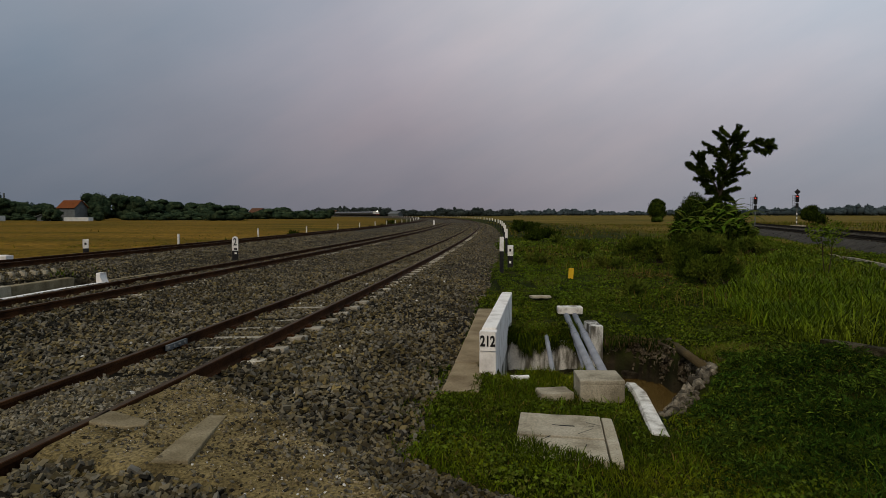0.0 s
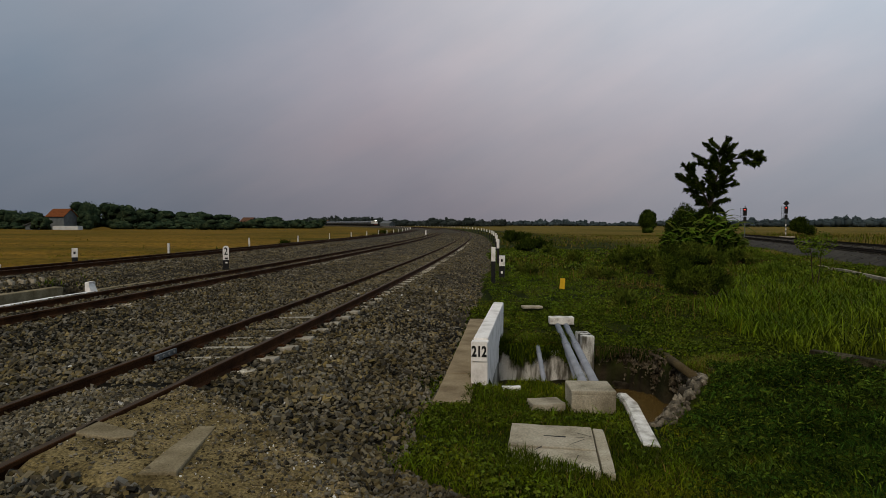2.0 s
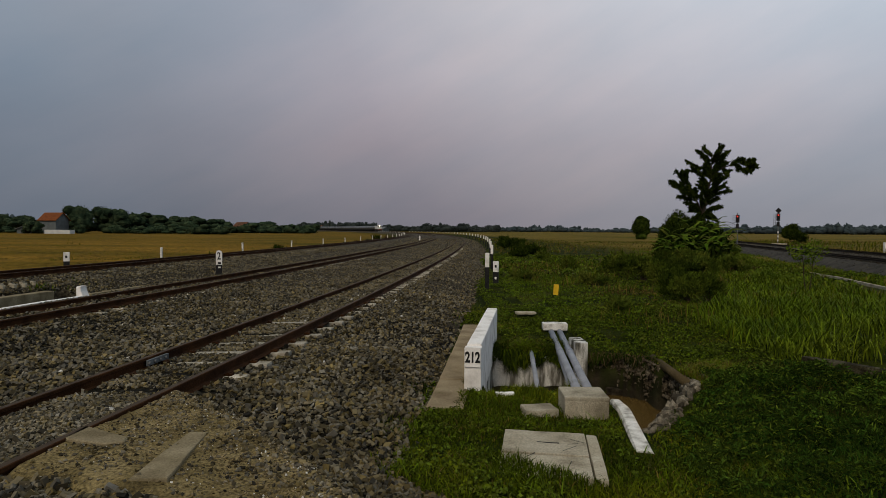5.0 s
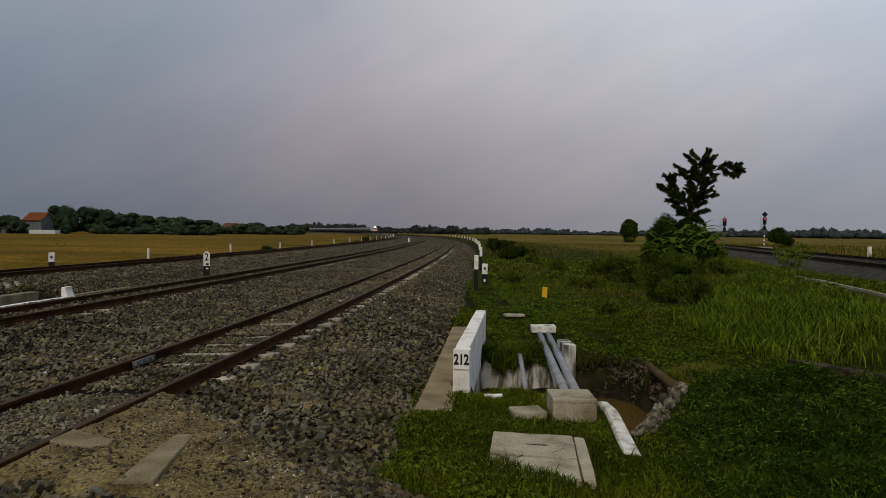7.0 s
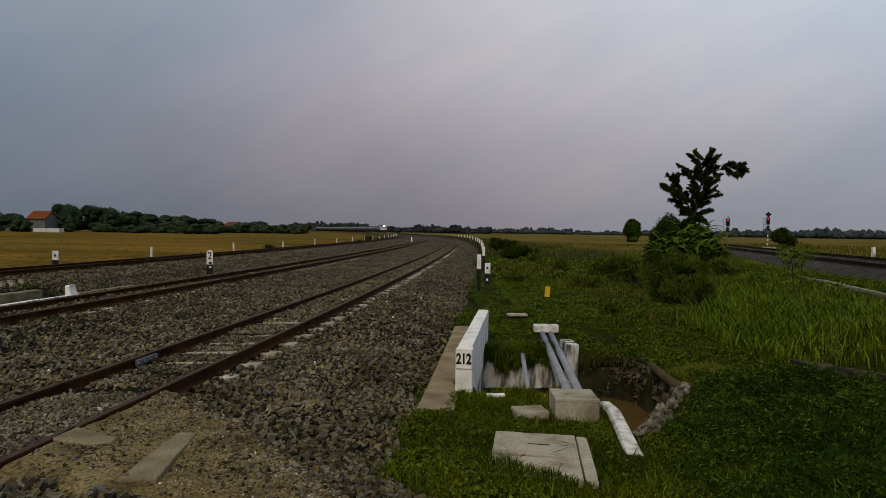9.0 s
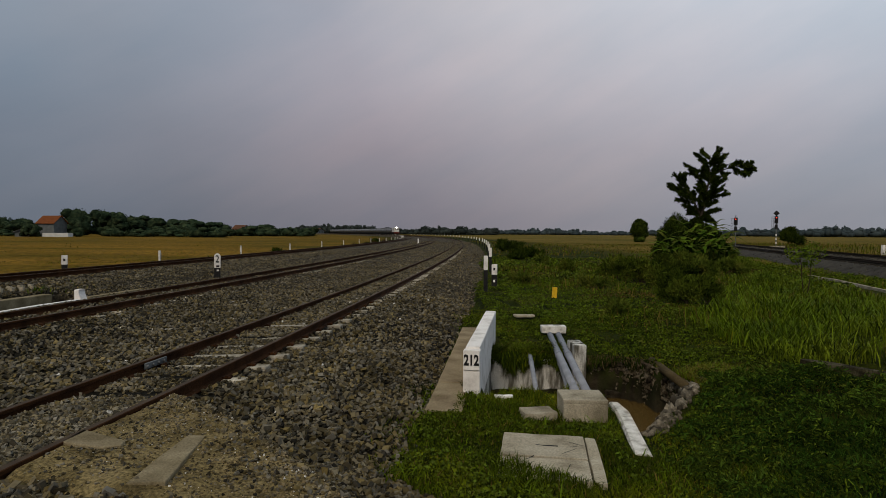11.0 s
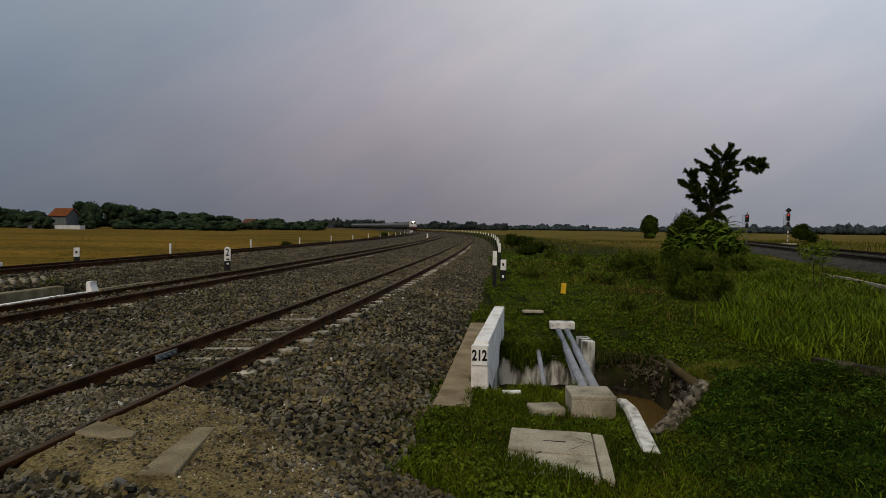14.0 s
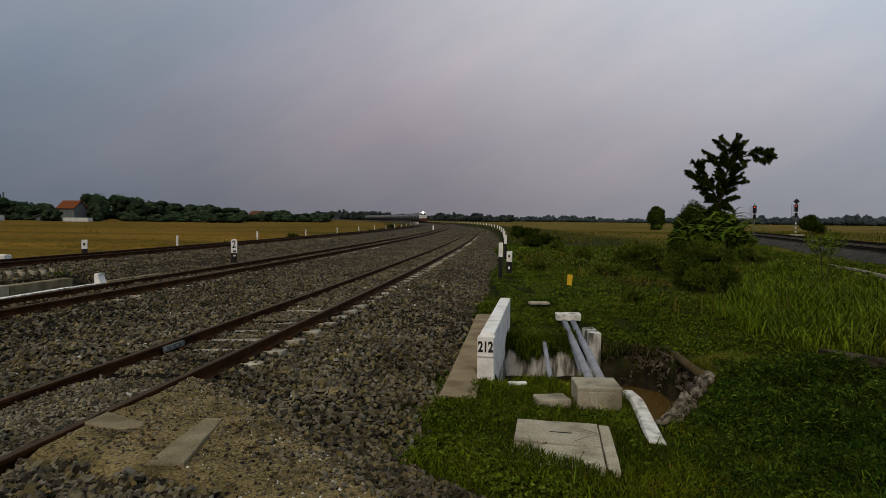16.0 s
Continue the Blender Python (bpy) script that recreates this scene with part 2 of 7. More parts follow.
WALL_GREY = material("grey_wall", [(0.09, 0.10, 0.105), (0.13, 0.14, 0.145)], 0.8, 0.9, 0.1, 6)
WALL_WHITE = material("white_wall", [(0.42, 0.42, 0.42), (0.55, 0.55, 0.54)], 0.7, 0.85, 0.1, 6)
DARK_GLASS = material("dark_opening", [(0.012, 0.013, 0.015), (0.02, 0.02, 0.022)], 2, 0.25)
TANK = material("silver_tank", [(0.10, 0.10, 0.10), (0.17, 0.17, 0.17)], 0.4, 0.33, 0.05, 10, metal=0.6, fine=0.2, fine_scale=3)
TANK_DARK = material("sooty_frame", [(0.012, 0.012, 0.013), (0.03, 0.028, 0.026)], 1.5, 0.8, 0.1, 10)
LOCO_BODY = material("loco_cream", [(0.46, 0.44, 0.42), (0.60, 0.58, 0.55)], 1.0, 0.5, fine=0.1, fine_scale=4)
LOCO_RED = material("loco_red", [(0.085, 0.022, 0.016), (0.13, 0.035, 0.024)], 1.0, 0.5)
LAMP_GLOW = material("headlight_glow", [(1.0, 0.93, 0.80), (1.0, 0.93, 0.80)], 1, 0.3, emit=7)
RED_GLOW = material("red_signal_glow", [(1.0, 0.07, 0.05), (1.0, 0.07, 0.05)], 1, 0.3, emit=0.6)
OLD_STONE = material("old_ballast_stone", [(0.0170, 0.0153, 0.0127), (0.0340, 0.0306, 0.0255), (0.0510, 0.0442, 0.0357)], 1.3, 0.9, 0.6, 60, island=0.8)
SIDE_STONE = material("side_stone", [(0.022, 0.019, 0.014), (0.048, 0.042, 0.032), (0.075, 0.065, 0.050)], 1.3, 0.9, 0.6, 20, island=0.85)
SCRAP = material("trodden_concrete", [(0.135, 0.106, 0.061), (0.200, 0.161, 0.099), (0.255, 0.211, 0.135)], 4, 0.95, 0.5, 60, fine=0.25)
MOSSY = material("mossy_concrete", [(0.014, 0.012, 0.007), (0.032, 0.028, 0.015), (0.075, 0.066, 0.040)], 9, 0.95, 0.8, 30, fine=0.4)
TIMBER = material("tarred_timber", [(0.012, 0.010, 0.008), (0.030, 0.024, 0.018)], 6, 0.9, 0.4, 40)
STEEL = material("grey_steel", [(0.09, 0.095, 0.10), (0.14, 0.145, 0.15)], 3, 0.6, 0.1, 40)


def ground_material():
    """Grass, worn soil and straw fields in one sheet, mixed by large noise and by place."""
    m = bpy.data.materials.new("ground_cover")
    m.use_nodes = True
    n, l = m.node_tree.nodes, m.node_tree.links
    b = n["Principled BSDF"]
    geo = n.new("ShaderNodeNewGeometry")
    at = n.new("ShaderNodeAttribute")
    at.attribute_name = "cover"

    def noise_tex(scale, detail=5, stretch=None):
        z = n.new("ShaderNodeTexNoise")
        z.inputs["Scale"].default_value, z.inputs["Detail"].default_value = scale, detail
        if stretch:
            q = n.new("ShaderNodeMapping")
            q.inputs["Scale"].default_value = stretch
            l.new(geo.outputs["Position"], q.inputs["Vector"])
            l.new(q.outputs[0], z.inputs["Vector"])
        else:
            l.new(geo.outputs["Position"], z.inputs["Vector"])
        return z.outputs["Fac"]

    def ramp(src, stops):
        r = n.new("ShaderNodeValToRGB")
        els = r.color_ramp.elements
        for i, (p, c) in enumerate(stops):
            if i < 2:
                els[i].position, els[i].color = p, (*c, 1)
            else:
                els.new(p).color = (*c, 1)
        l.new(src, r.inputs["Fac"])
        return r.outputs["Color"]

    def mix(f, a, c, kind="MIX"):
        x = n.new("ShaderNodeMix")
        x.data_type, x.blend_type = "RGBA", kind
        if isinstance(f, float):
            x.inputs["Factor"].default_value = f
        else:
            l.new(f, x.inputs["Factor"])
        l.new(a, x.inputs[6])
        l.new(c, x.inputs[7])
        return x.outputs[2]
    sep = n.new("ShaderNodeSeparateColor")
    l.new(at.outputs["Color"], sep.inputs[0])
    # grass tone darkened: shade between the plants is put into the colour
    grass = ramp(noise_tex(0.8, 7), [(0.3, (0.007, 0.010, 0.002)), (0.5, (0.019, 0.026, 0.003)), (0.7, (0.048, 0.048, 0.006))])
    big = noise_tex(0.035, 4, (0.5, 1.6, 1))
    straw = ramp(big, [(0.33, (0.084, 0.064, 0.007)), (0.45, (0.155, 0.090, 0.011)), (0.56, (0.205, 0.114, 0.016)), (0.66, (0.108, 0.074, 0.009))])
    meadow = ramp(big, [(0.36, (0.070, 0.064, 0.008)), (0.5, (0.150, 0.102, 0.019)), (0.66, (0.165, 0.115, 0.027))])
    mud = ramp(noise_tex(2.2, 6), [(0.35, (0.012, 0.010, 0.007)), (0.65, (0.036, 0.028, 0.018))])
    tuft = ramp(noise_tex(3.0, 6, (1, 0.4, 1)), [(0.35, (0.5, 0.5, 0.5)), (0.65, (1.4, 1.4, 1.4))])
    c = mix(sep.outputs["Red"], grass, straw)
    c = mix(sep.outputs["Green"], c, meadow)
    c = mix(sep.outputs["Blue"], c, mud)
    c = mix(0.8, c, tuft, "MULTIPLY")
    l.new(c, b.inputs["Base Color"])
    b.inputs["Roughness"].default_value = 0.95
    b.inputs["Specular IOR Level"].default_value = 0.02
    bz = n.new("ShaderNodeBump")
    bz.inputs["Strength"].default_value, bz.inputs["Distance"].default_value = 0.9, 0.05
    l.new(noise_tex(14, 6), bz.inputs["Height"])
    l.new(bz.outputs[0], b.inputs["Normal"])
    return m


GROUND = ground_material()


# ---- mesh helpers ----
def big_mesh(name, verts, polys, mats, smooth=False, idx=None):
    """verts (n, 3) and polys (m, k), all polygons with k corners."""
    me = bpy.data.meshes.new(name)
    k = polys.shape[1]
    me.vertices.add(len(verts))
    me.vertices.foreach_set("co", np.asarray(verts, np.float32).ravel())
    me.loops.add(polys.size)
    me.loops.foreach_set("vertex_index", np.asarray(polys, np.int32).ravel())
    me.polygons.add(len(polys))
    me.polygons.foreach_set("loop_start", np.arange(0, polys.size, k, dtype=np.int32))
    for m in (mats if isinstance(mats, (list, tuple)) else [mats]):
        me.materials.append(m)
    if idx is not None:
        me.polygons.foreach_set("material_index", np.asarray(idx, np.int32))
    me.polygons.foreach_set("use_smooth", np.full(len(polys), smooth))
    me.update(calc_edges=True)
    return me


def from_bm(name, bm, mat, smooth=False):
    me = bpy.data.meshes.new(name)
    bm.normal_update()
    bm.to_mesh(me)
    bm.free()
    for m in (mat if isinstance(mat, (list, tuple)) else [mat]):
        me.materials.append(m)
    if smooth:
        me.polygons.foreach_set("use_smooth", [True] * len(me.polygons))
    return me


def part(name, bm, mat, parent, label="", smooth=False):
    ob = new(name, from_bm(name, bm, mat, smooth))
    ob.parent = parent
    if label:
        tagged(ob, label)
    return ob


def empty(name, m, label, category, group="", kind=""):
    ob = new(name)
    ob.matrix_basis = m
    return tagged(ob, label, category, group, kind)


def add_box(bm, size, m=Matrix(), bevel=0.0, rough=0.0, seed=0):
    r = bmesh.ops.create_cube(bm, size=1.0, matrix=m @ Matrix.Diagonal((*size, 1)))
    vs = r["verts"]
    if bevel:
        es = list({e for v in vs for e in v.link_edges})
        r = bmesh.ops.bevel(bm, geom=es, offset=bevel, segments=2, affect="EDGES", profile=0.6)
        vs = r["verts"]
    if rough:
        rnd = random.Random(seed)
        for v in vs:
            v.co += Vector((rnd.uniform(-1, 1), rnd.uniform(-1, 1), rnd.uniform(-1, 1))) * rough
    return vs


def add_cyl(bm, r0, r1, a, b, seg=12, caps=True):
    a, b = Vector(a), Vector(b)
    d = b - a
    m = Matrix.Translation((a + b) / 2) @ d.to_track_quat("Z", "Y").to_matrix().to_4x4()
    bmesh.ops.create_cone(bm, cap_ends=caps, segments=seg, radius1=r0, radius2=r1, depth=d.length, matrix=m)


def bm_box(size, m=Matrix(), bevel=0.0, rough=0.0, seed=0):
    bm = bmesh.new()
    add_box(bm, size, m, bevel, rough, seed)
    return bm


def bm_cyl(r0, r1, a, b, seg=12):
    bm = bmesh.new()
    add_cyl(bm, r0, r1, a, b, seg)
    return bm


# ---- plan: the line is a left-hand curve of about 1150 m radius ----
CX, CY, RR = -1143.4, 149.7, 1150.0
PHI0 = math.atan2(0 - CY, 0 - CX)


def arc(u, s, z=0.0):
    """Point u metres outside (to the right of) the near track's right rail, s metres along it from the viewer."""
    p = PHI0 + s / RR
    return Vector((CX + (RR + u) * math.cos(p), CY + (RR + u) * math.sin(p), z))


def arc_pose(u, s, z=0.0, turn=0.0):
    """Pose whose local y runs along the line."""
    p = PHI0 + s / RR
    v = arc(u, s, z)
    return pose(v.x, v.y, v.z, 0, 0, math.degrees(p) + turn)


def u_of(x, y):
    return np.hypot(x - CX, y - CY) - RR


def s_of(x, y):
    return (np.arctan2(y - CY, x - CX) - PHI0) * RR


def smooth_step(a, b, x):
    t = np.clip((x - a) / (b - a), 0, 1)
    return t * t * (3 - 2 * t)


def value_noise(x, y, scale, seed=0):
    """Cheap smooth lattice noise, -1..1, on numpy arrays."""
    x, y = np.asarray(x, float) / scale, np.asarray(y, float) / scale
    ix, iy = np.floor(x), np.floor(y)
    fx, fy = x - ix, y - iy
    fx, fy = fx * fx * (3 - 2 * fx), fy * fy * (3 - 2 * fy)

    def h(a, b):
        return np.modf(np.abs(np.sin(a * 127.1 + b * 311.7 + seed * 74.7)) * 43758.5453)[0] * 2 - 1
    return (h(ix, iy) * (1 - fx) + h(ix + 1, iy) * fx) * (1 - fy) + (h(ix, iy + 1) * (1 - fx) + h(ix + 1, iy + 1) * fx) * fy


# side line on the right: its middle, y -> x
SIDE_Y = [-40, 20, 60, 100, 130, 150, 180, 260, 420, 900]
SIDE_X = [9.7, 27.6, 39.5, 51.4, 60.4, 67.0, 79.5, 114, 184, 390]


def side_x(y):
    return np.interp(y, SIDE_Y, SIDE_X)


def in_ditch(x, y):
    """0 outside the water channel, 1 on its floor."""
    far = np.interp(x, [0.6, 2.4, 3.0, 3.35, 3.5, 3.6], [10.15, 10.15, 10.0, 9.6, 8.2, 7.0])
    nearer = np.interp(x, [0.6, 2.15, 2.17, 2.6, 3.0, 3.45], [7.6, 7.6, 6.05, 6.60, 7.25, 7.95])
    a = smooth_step(0.0, 0.16, far - y)
    soft = np.where(x < 2.16, 0.12, 1.1)
    b = smooth_step(0.0, 1.0, (y - nearer) / soft)
    return a * b * smooth_step(0.75, 0.8, x) * (1 - smooth_step(3.48, 3.62, x))


def ground_z(x, y):
    x, y = np.asarray(x, float), np.asarray(y, float)
    u = u_of(x, y)
    z = -0.45 - 0.35 * smooth_step(6, 20, u) - 0.15 * smooth_step(18, 40, u)
    z = np.where(u < -9, -0.45 - 0.4 * smooth_step(-13.5, -17.5, u), z)
    z = z - 0.25 * smooth_step(2.4, 1.7, u) * smooth_step(-16, -13, u)
    bumps = 0.05 * value_noise(x, y, 1.7, 1) + 0.03 * value_noise(x, y, 0.6, 2) + 0.10 * value_noise(x, y, 7, 3) * smooth_step(4, 10, u)
    z = z + bumps * smooth_step(2.6, 3.4, np.abs(u))
    # hummocky bank of the rough verge
    z = z + 0.24 * smooth_step(2.5, 3.9, x - 0.45 * (y - 6.2)) * smooth_step(8.6, 7.2, y) * smooth_step(0.5, 3, y) * smooth_step(0.8, 2.2, -(x - 5.46) * 0.719 - (y - 8.87) * 0.695)
    z = z + 0.25 * np.exp(-(((x - 8.5) / 3.5) ** 2 + ((y - 14) / 4) ** 2))
    z = z + 0.28 * smooth_step(5.0, 2.4, y) * smooth_step(3.2, 1.8, u) * smooth_step(-0.2, 0.4, u)
    a, b = (x - 5.46) * 0.695 - (y - 8.87) * 0.719, -(x - 5.46) * 0.719 - (y - 8.87) * 0.695
    z = z - 0.45 * smooth_step(1.25, 1.35, a) * smooth_step(3.6, 3.2, a) * smooth_step(-0.1, 0.0, b) * smooth_step(0.75, 0.45, b)
    # side line's bank
    d = np.abs(x - side_x(y)) * 0.9
    z = z - 0.25 * smooth_step(12, 7, d)
    return z - 0.75 * in_ditch(x, y)


def spaced(lo, a, b, hi, step, grow=1.16):
    mid = list(np.arange(a, b + step / 2, step))
    out, d = [], step
    p = b
    while p < hi:
        d *= grow
        p += d
        out.append(p)
    left, d, p = [], step, a
    while p > lo:
        d *= grow
        p -= d
        left.append(p)
    return np.array(left[::-1] + mid + out)


gx = spaced(-2600, -4.0, 10.5, 2600, 0.10)
gy = spaced(-700, 3.0, 12.5, 3800, 0.10)
GX, GY = np.meshgrid(gx, gy)
GZ = ground_z(GX, GY)
gv = np.stack([GX.ravel(), GY.ravel(), GZ.ravel()], 1)
ny, nx = GX.shape
ii = np.arange((ny - 1) * nx).reshape(ny - 1, nx)[:, :-1].ravel()
ground_me = big_mesh("ground", gv, np.stack([ii, ii + 1, ii + nx + 1, ii + nx], 1), GROUND, smooth=True)
gu = u_of(gv[:, 0], gv[:, 1])
cov = np.zeros((len(gv), 4), np.float32)
gs = s_of(gv[:, 0], gv[:, 1])
lush = smooth_step(36, 16, gs + 6 * value_noise(gv[:, 0], gv[:, 1], 6, 8)) * smooth_step(-40, -20, gu)
cov[:, 0] = smooth_step(-16, -22, gu) * (0.85 + 0.15 * value_noise(gv[:, 0], gv[:, 1], 9, 5)) * (1 - 0.55 * lush) * (1 - 0.15 * smooth_step(70, 120, gs))
right_field = smooth_step(14, 26, gu) * smooth_step(38, 60, gv[:, 1])
far_side = (gv[:, 0] > side_x(gv[:, 1]) + 6) & (gu > 0)
cov[:, 1] = np.clip(right_field + far_side, 0, 1) * (0.8 + 0.2 * value_noise(gv[:, 0], gv[:, 1], 14, 6))
dd = in_ditch(gv[:, 0], gv[:, 1])
cov[:, 2] = np.clip(dd * 2.2, 0, 1)
cov[:, 3] = 1
ca = ground_me.color_attributes.new("cover", "FLOAT_COLOR", "POINT")
ca.data.foreach_set("color", cov.ravel())
tagged(new("ground", ground_me), "green grassy verge running out into dry straw-coloured fields", "ground", kind="structure")

water_bm = bmesh.new()
vs = [water_bm.verts.new(p) for p in ((0.7, 7.0, -1.08), (4.4, 6.5, -1.08), (4.4, 10.4, -1.08), (0.7, 10.4, -1.08))]
water_bm.faces.new(vs)
WATER = material("muddy_water", [(0.080, 0.048, 0.013), (0.100, 0.062, 0.018)], 2, 0.15, 0.05, 6, spec=0.25)
tagged(new("water", from_bm("water", water_bm, WATER)), "still brown muddy water in the drainage channel", "water", kind="structure")


# ---- ballast beds ----
def ribbon(name, rows, mat, label, closed=False):
    """Sheet through rows of points."""
    k = len(rows[0])
    v = np.array(rows, float).reshape(-1, 3)
    a = np.arange((len(rows) - 1) * k).reshape(len(rows) - 1, k)[:, :-1].ravel()
    me = big_mesh(name, v, np.stack([a, a + 1, a + k + 1, a + k], 1), mat, smooth=True)
    return tagged(new(name, me), label, "ballast", kind="structure")


PROFILE_U = [-16.4, -15.0, -13.4, -12.7, -11.07, -9.6, -8.8, -7.9, -7.2, -6.6, -5.45, -4.4, -3.6, -2.8, -1.9, -1.1, -0.57, -0.05, 0.1, 0.5, 0.9, 1.3, 1.7, 2.1, 2.5]
PROFILE_Z = [-0.95, -0.72, -0.04, 0.03, 0.05, 0.03, -0.10, -0.30, -0.24, -0.17, -0.16, -0.17, -0.26, -0.28, -0.20, -0.17, -0.155, -0.165, -0.172, -0.178, -0.19, -0.255, -0.34, -0.44, -0.56]


def bed_z(u, s):
    u, s = np.asarray(u, float), np.asarray(s, float)
    z = np.interp(u, PROFILE_U, PROFILE_Z)
    z = z + 0.025 * value_noise(u * 1.0, s, 0.9, 11) + 0.012 * value_noise(u, s, 0.3, 12)
    # the culvert's opening between the far track and the middle one
    z = z - 0.9 * smooth_step(-7.30, -7.40, u) * smooth_step(-8.72, -8.62, u) * smooth_step(5.6, 5.9, s) * smooth_step(15.8, 15.5, s)
    # filled up to the rail heads at the foot crossing
    z = z + (-0.072 + 0.045 * u - z) * smooth_step(6.0, 5.1, s) * smooth_step(-2.6, -1.9, u) * smooth_step(0.0, -0.06, u)
    # worn down at the foot crossing
    return z - 0.03 * smooth_step(6.2, 4.9, s) * smooth_step(0.1, 0.7, u) * smooth_step(3, 2, u)


s_list = list(np.arange(-40, 0, 2.0)) + list(np.arange(0, 30, 0.3)) + list(np.arange(30, 80, 1.5)) + list(np.arange(80, 900, 6.0))
u_list = np.unique(np.concatenate([PROFILE_U, np.arange(-9.9, 2.5, 0.3)]))
# gap shade in the bed colour is strongest near the viewer
for a, b, mat in ((-50, 12.1, BALLAST_GAP_SHADE), (11.8, 24.1, MID_BALLAST), (23.6, 1000, FAR_BALLAST)):
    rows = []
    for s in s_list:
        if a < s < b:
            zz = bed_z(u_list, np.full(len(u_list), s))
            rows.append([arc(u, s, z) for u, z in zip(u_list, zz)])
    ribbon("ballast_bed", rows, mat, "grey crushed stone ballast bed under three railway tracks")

rows = []
for y in list(np.arange(-40, 160, 4.0)) + list(np.arange(160, 900, 20.0)):
    x = float(side_x(y))
    h = math.atan2(float(side_x(y + 4)) - x, 4)
    nrm = Vector((math.cos(h), -math.sin(h), 0))
    rows.append([Vector((x, y, 0)) + nrm * u + Vector((0, 0, z)) for u, z in
                 ((-6.3, -1.40), (-5.3, -1.02), (-4.15, -0.50), (-2.8, -0.47), (0, -0.55), (2.8, -0.47), (4.15, -0.50), (5.3, -1.02), (6.3, -1.40))])
ribbon("side_ballast_bed", rows, OLD_STONE, "grey ballast bank of the double side line")


# ---- rails and sleepers ----
RAIL_SECTION = [(-0.055, -0.14), (0.055, -0.14), (0.055, -0.128), (0.009, -0.108), (0.009, -0.042), (0.034, -0.030), (0.034, -0.004), (0.026, 0.0),
                (-0.026, 0.0), (-0.034, -0.004), (-0.034, -0.030), (-0.009, -0.042), (-0.009, -0.108), (-0.055, -0.128)]


def rail_mesh(frames, mats=None):
    """Rail swept along poses (x across, z up)."""
    k = len(RAIL_SECTION)
    v = [m @ Vector((x, 0, z)) for m in frames for x, z in RAIL_SECTION]
    v = np.array(v)
    polys, idx = [], []
    for i in range(len(frames) - 1):
        for j in range(k):
            a, b = i * k + j, i * k + (j + 1) % k
            polys.append((a, b, b + k, a + k))
            idx.append(1 if j == 7 else 0)
    return big_mesh("rail", v, np.array(polys), mats or [RUST, RAILTOP], smooth=False, idx=idx)


def sleeper_mesh():
    bm = bmesh.new()
    add_box(bm, (1.72, 0.19, 0.14), pose(0, 0, -0.07), 0.02)
    return from_bm("sleeper", bm, SLEEPER)


def clip_mesh():
    bm = bmesh.new()
    add_box(bm, (0.09, 0.07, 0.03), pose(0, 0, 0.012), 0.006)
    add_cyl(bm, 0.014, 0.014, (0.01, -0.05, 0.03), (0.01, 0.05, 0.03), 6)
    return from_bm("rail_clip", bm, RUST)


SLEEPER_ME, CLIP_ME = sleeper_mesh(), clip_mesh()


def arc_track(u_right, z, cant, label, s0, near_n, sink=0.142):
    """One track of the main line; sleepers near the viewer are single parts, the far ones one mesh."""
    track = empty("railway_track", Matrix(), label, "railway track", "main line tracks", "structure")
    ss = list(np.arange(-30, 60, 1.5)) + list(np.arange(60, 880, 6.0))
    for du, dz in ((0.0, 0.0), (-1.137, -cant)):
        ob = new("rail", rail_mesh([arc_pose(u_right + du, s, z + dz) for s in ss]))
        ob.parent = track
    tilt = math.degrees(math.atan2(cant, 1.137))
    n = 0
    far_v, far_p = [], []
    for k in range(420):
        s = s0 + 0.69 * k
        m = arc_pose(u_right - 0.57, s, z - cant / 2 - sink - (0.06 if k >= near_n else 0) - (0.1 if s < 6.0 else 0), random.uniform(-0.6, 0.6)) @ pose(0, 0, 0, 0, -tilt, 0)
        if k < near_n:
            ob = new("sleeper", SLEEPER_ME)
            ob.matrix_basis = m
            ob.parent = track
            if k < 26:
                for sx in (-1, 1):
                    for side in (-1, 1):
                        c = new("rail_clip", CLIP_ME)
                        c.matrix_basis = m @ pose(sx * 0.568 + side * 0.085, 0, 0.0, 0, 0, 0 if side > 0 else 180)
                        c.parent = track
        else:
            b = len(far_v)
            far_v += [m @ Vector((x, y, w)) for w in (-0.12, 0) for x, y in ((-0.68, -0.1), (0.68, -0.1), (0.68, 0.1), (-0.68, 0.1))]
            far_p += [(b + 4, b + 5, b + 6, b + 7), (b, b + 1, b + 5, b + 4), (b + 1, b + 2, b + 6, b + 5), (b + 2, b + 3, b + 7, b + 6), (b + 3, b, b + 4, b + 7)]
    ob = new("far_sleepers", big_mesh("far_sleepers", np.array(far_v), np.array(far_p), SLEEPER))
    ob.parent = track
    tagged(ob, kind="stuff")
    return track


arc_track(0.0, 0.0, 0.045, "rusty railway track on pale concrete sleepers", -3.0, 90, 0.133)
arc_track(-4.9, 0.0, 0.03, "rusty railway track half buried in ballast", -3.0, 60, 0.158)
arc_track(-10.6, 0.20, 0.02, "rusty railway track along the field edge", 2.0, 60, 0.21)


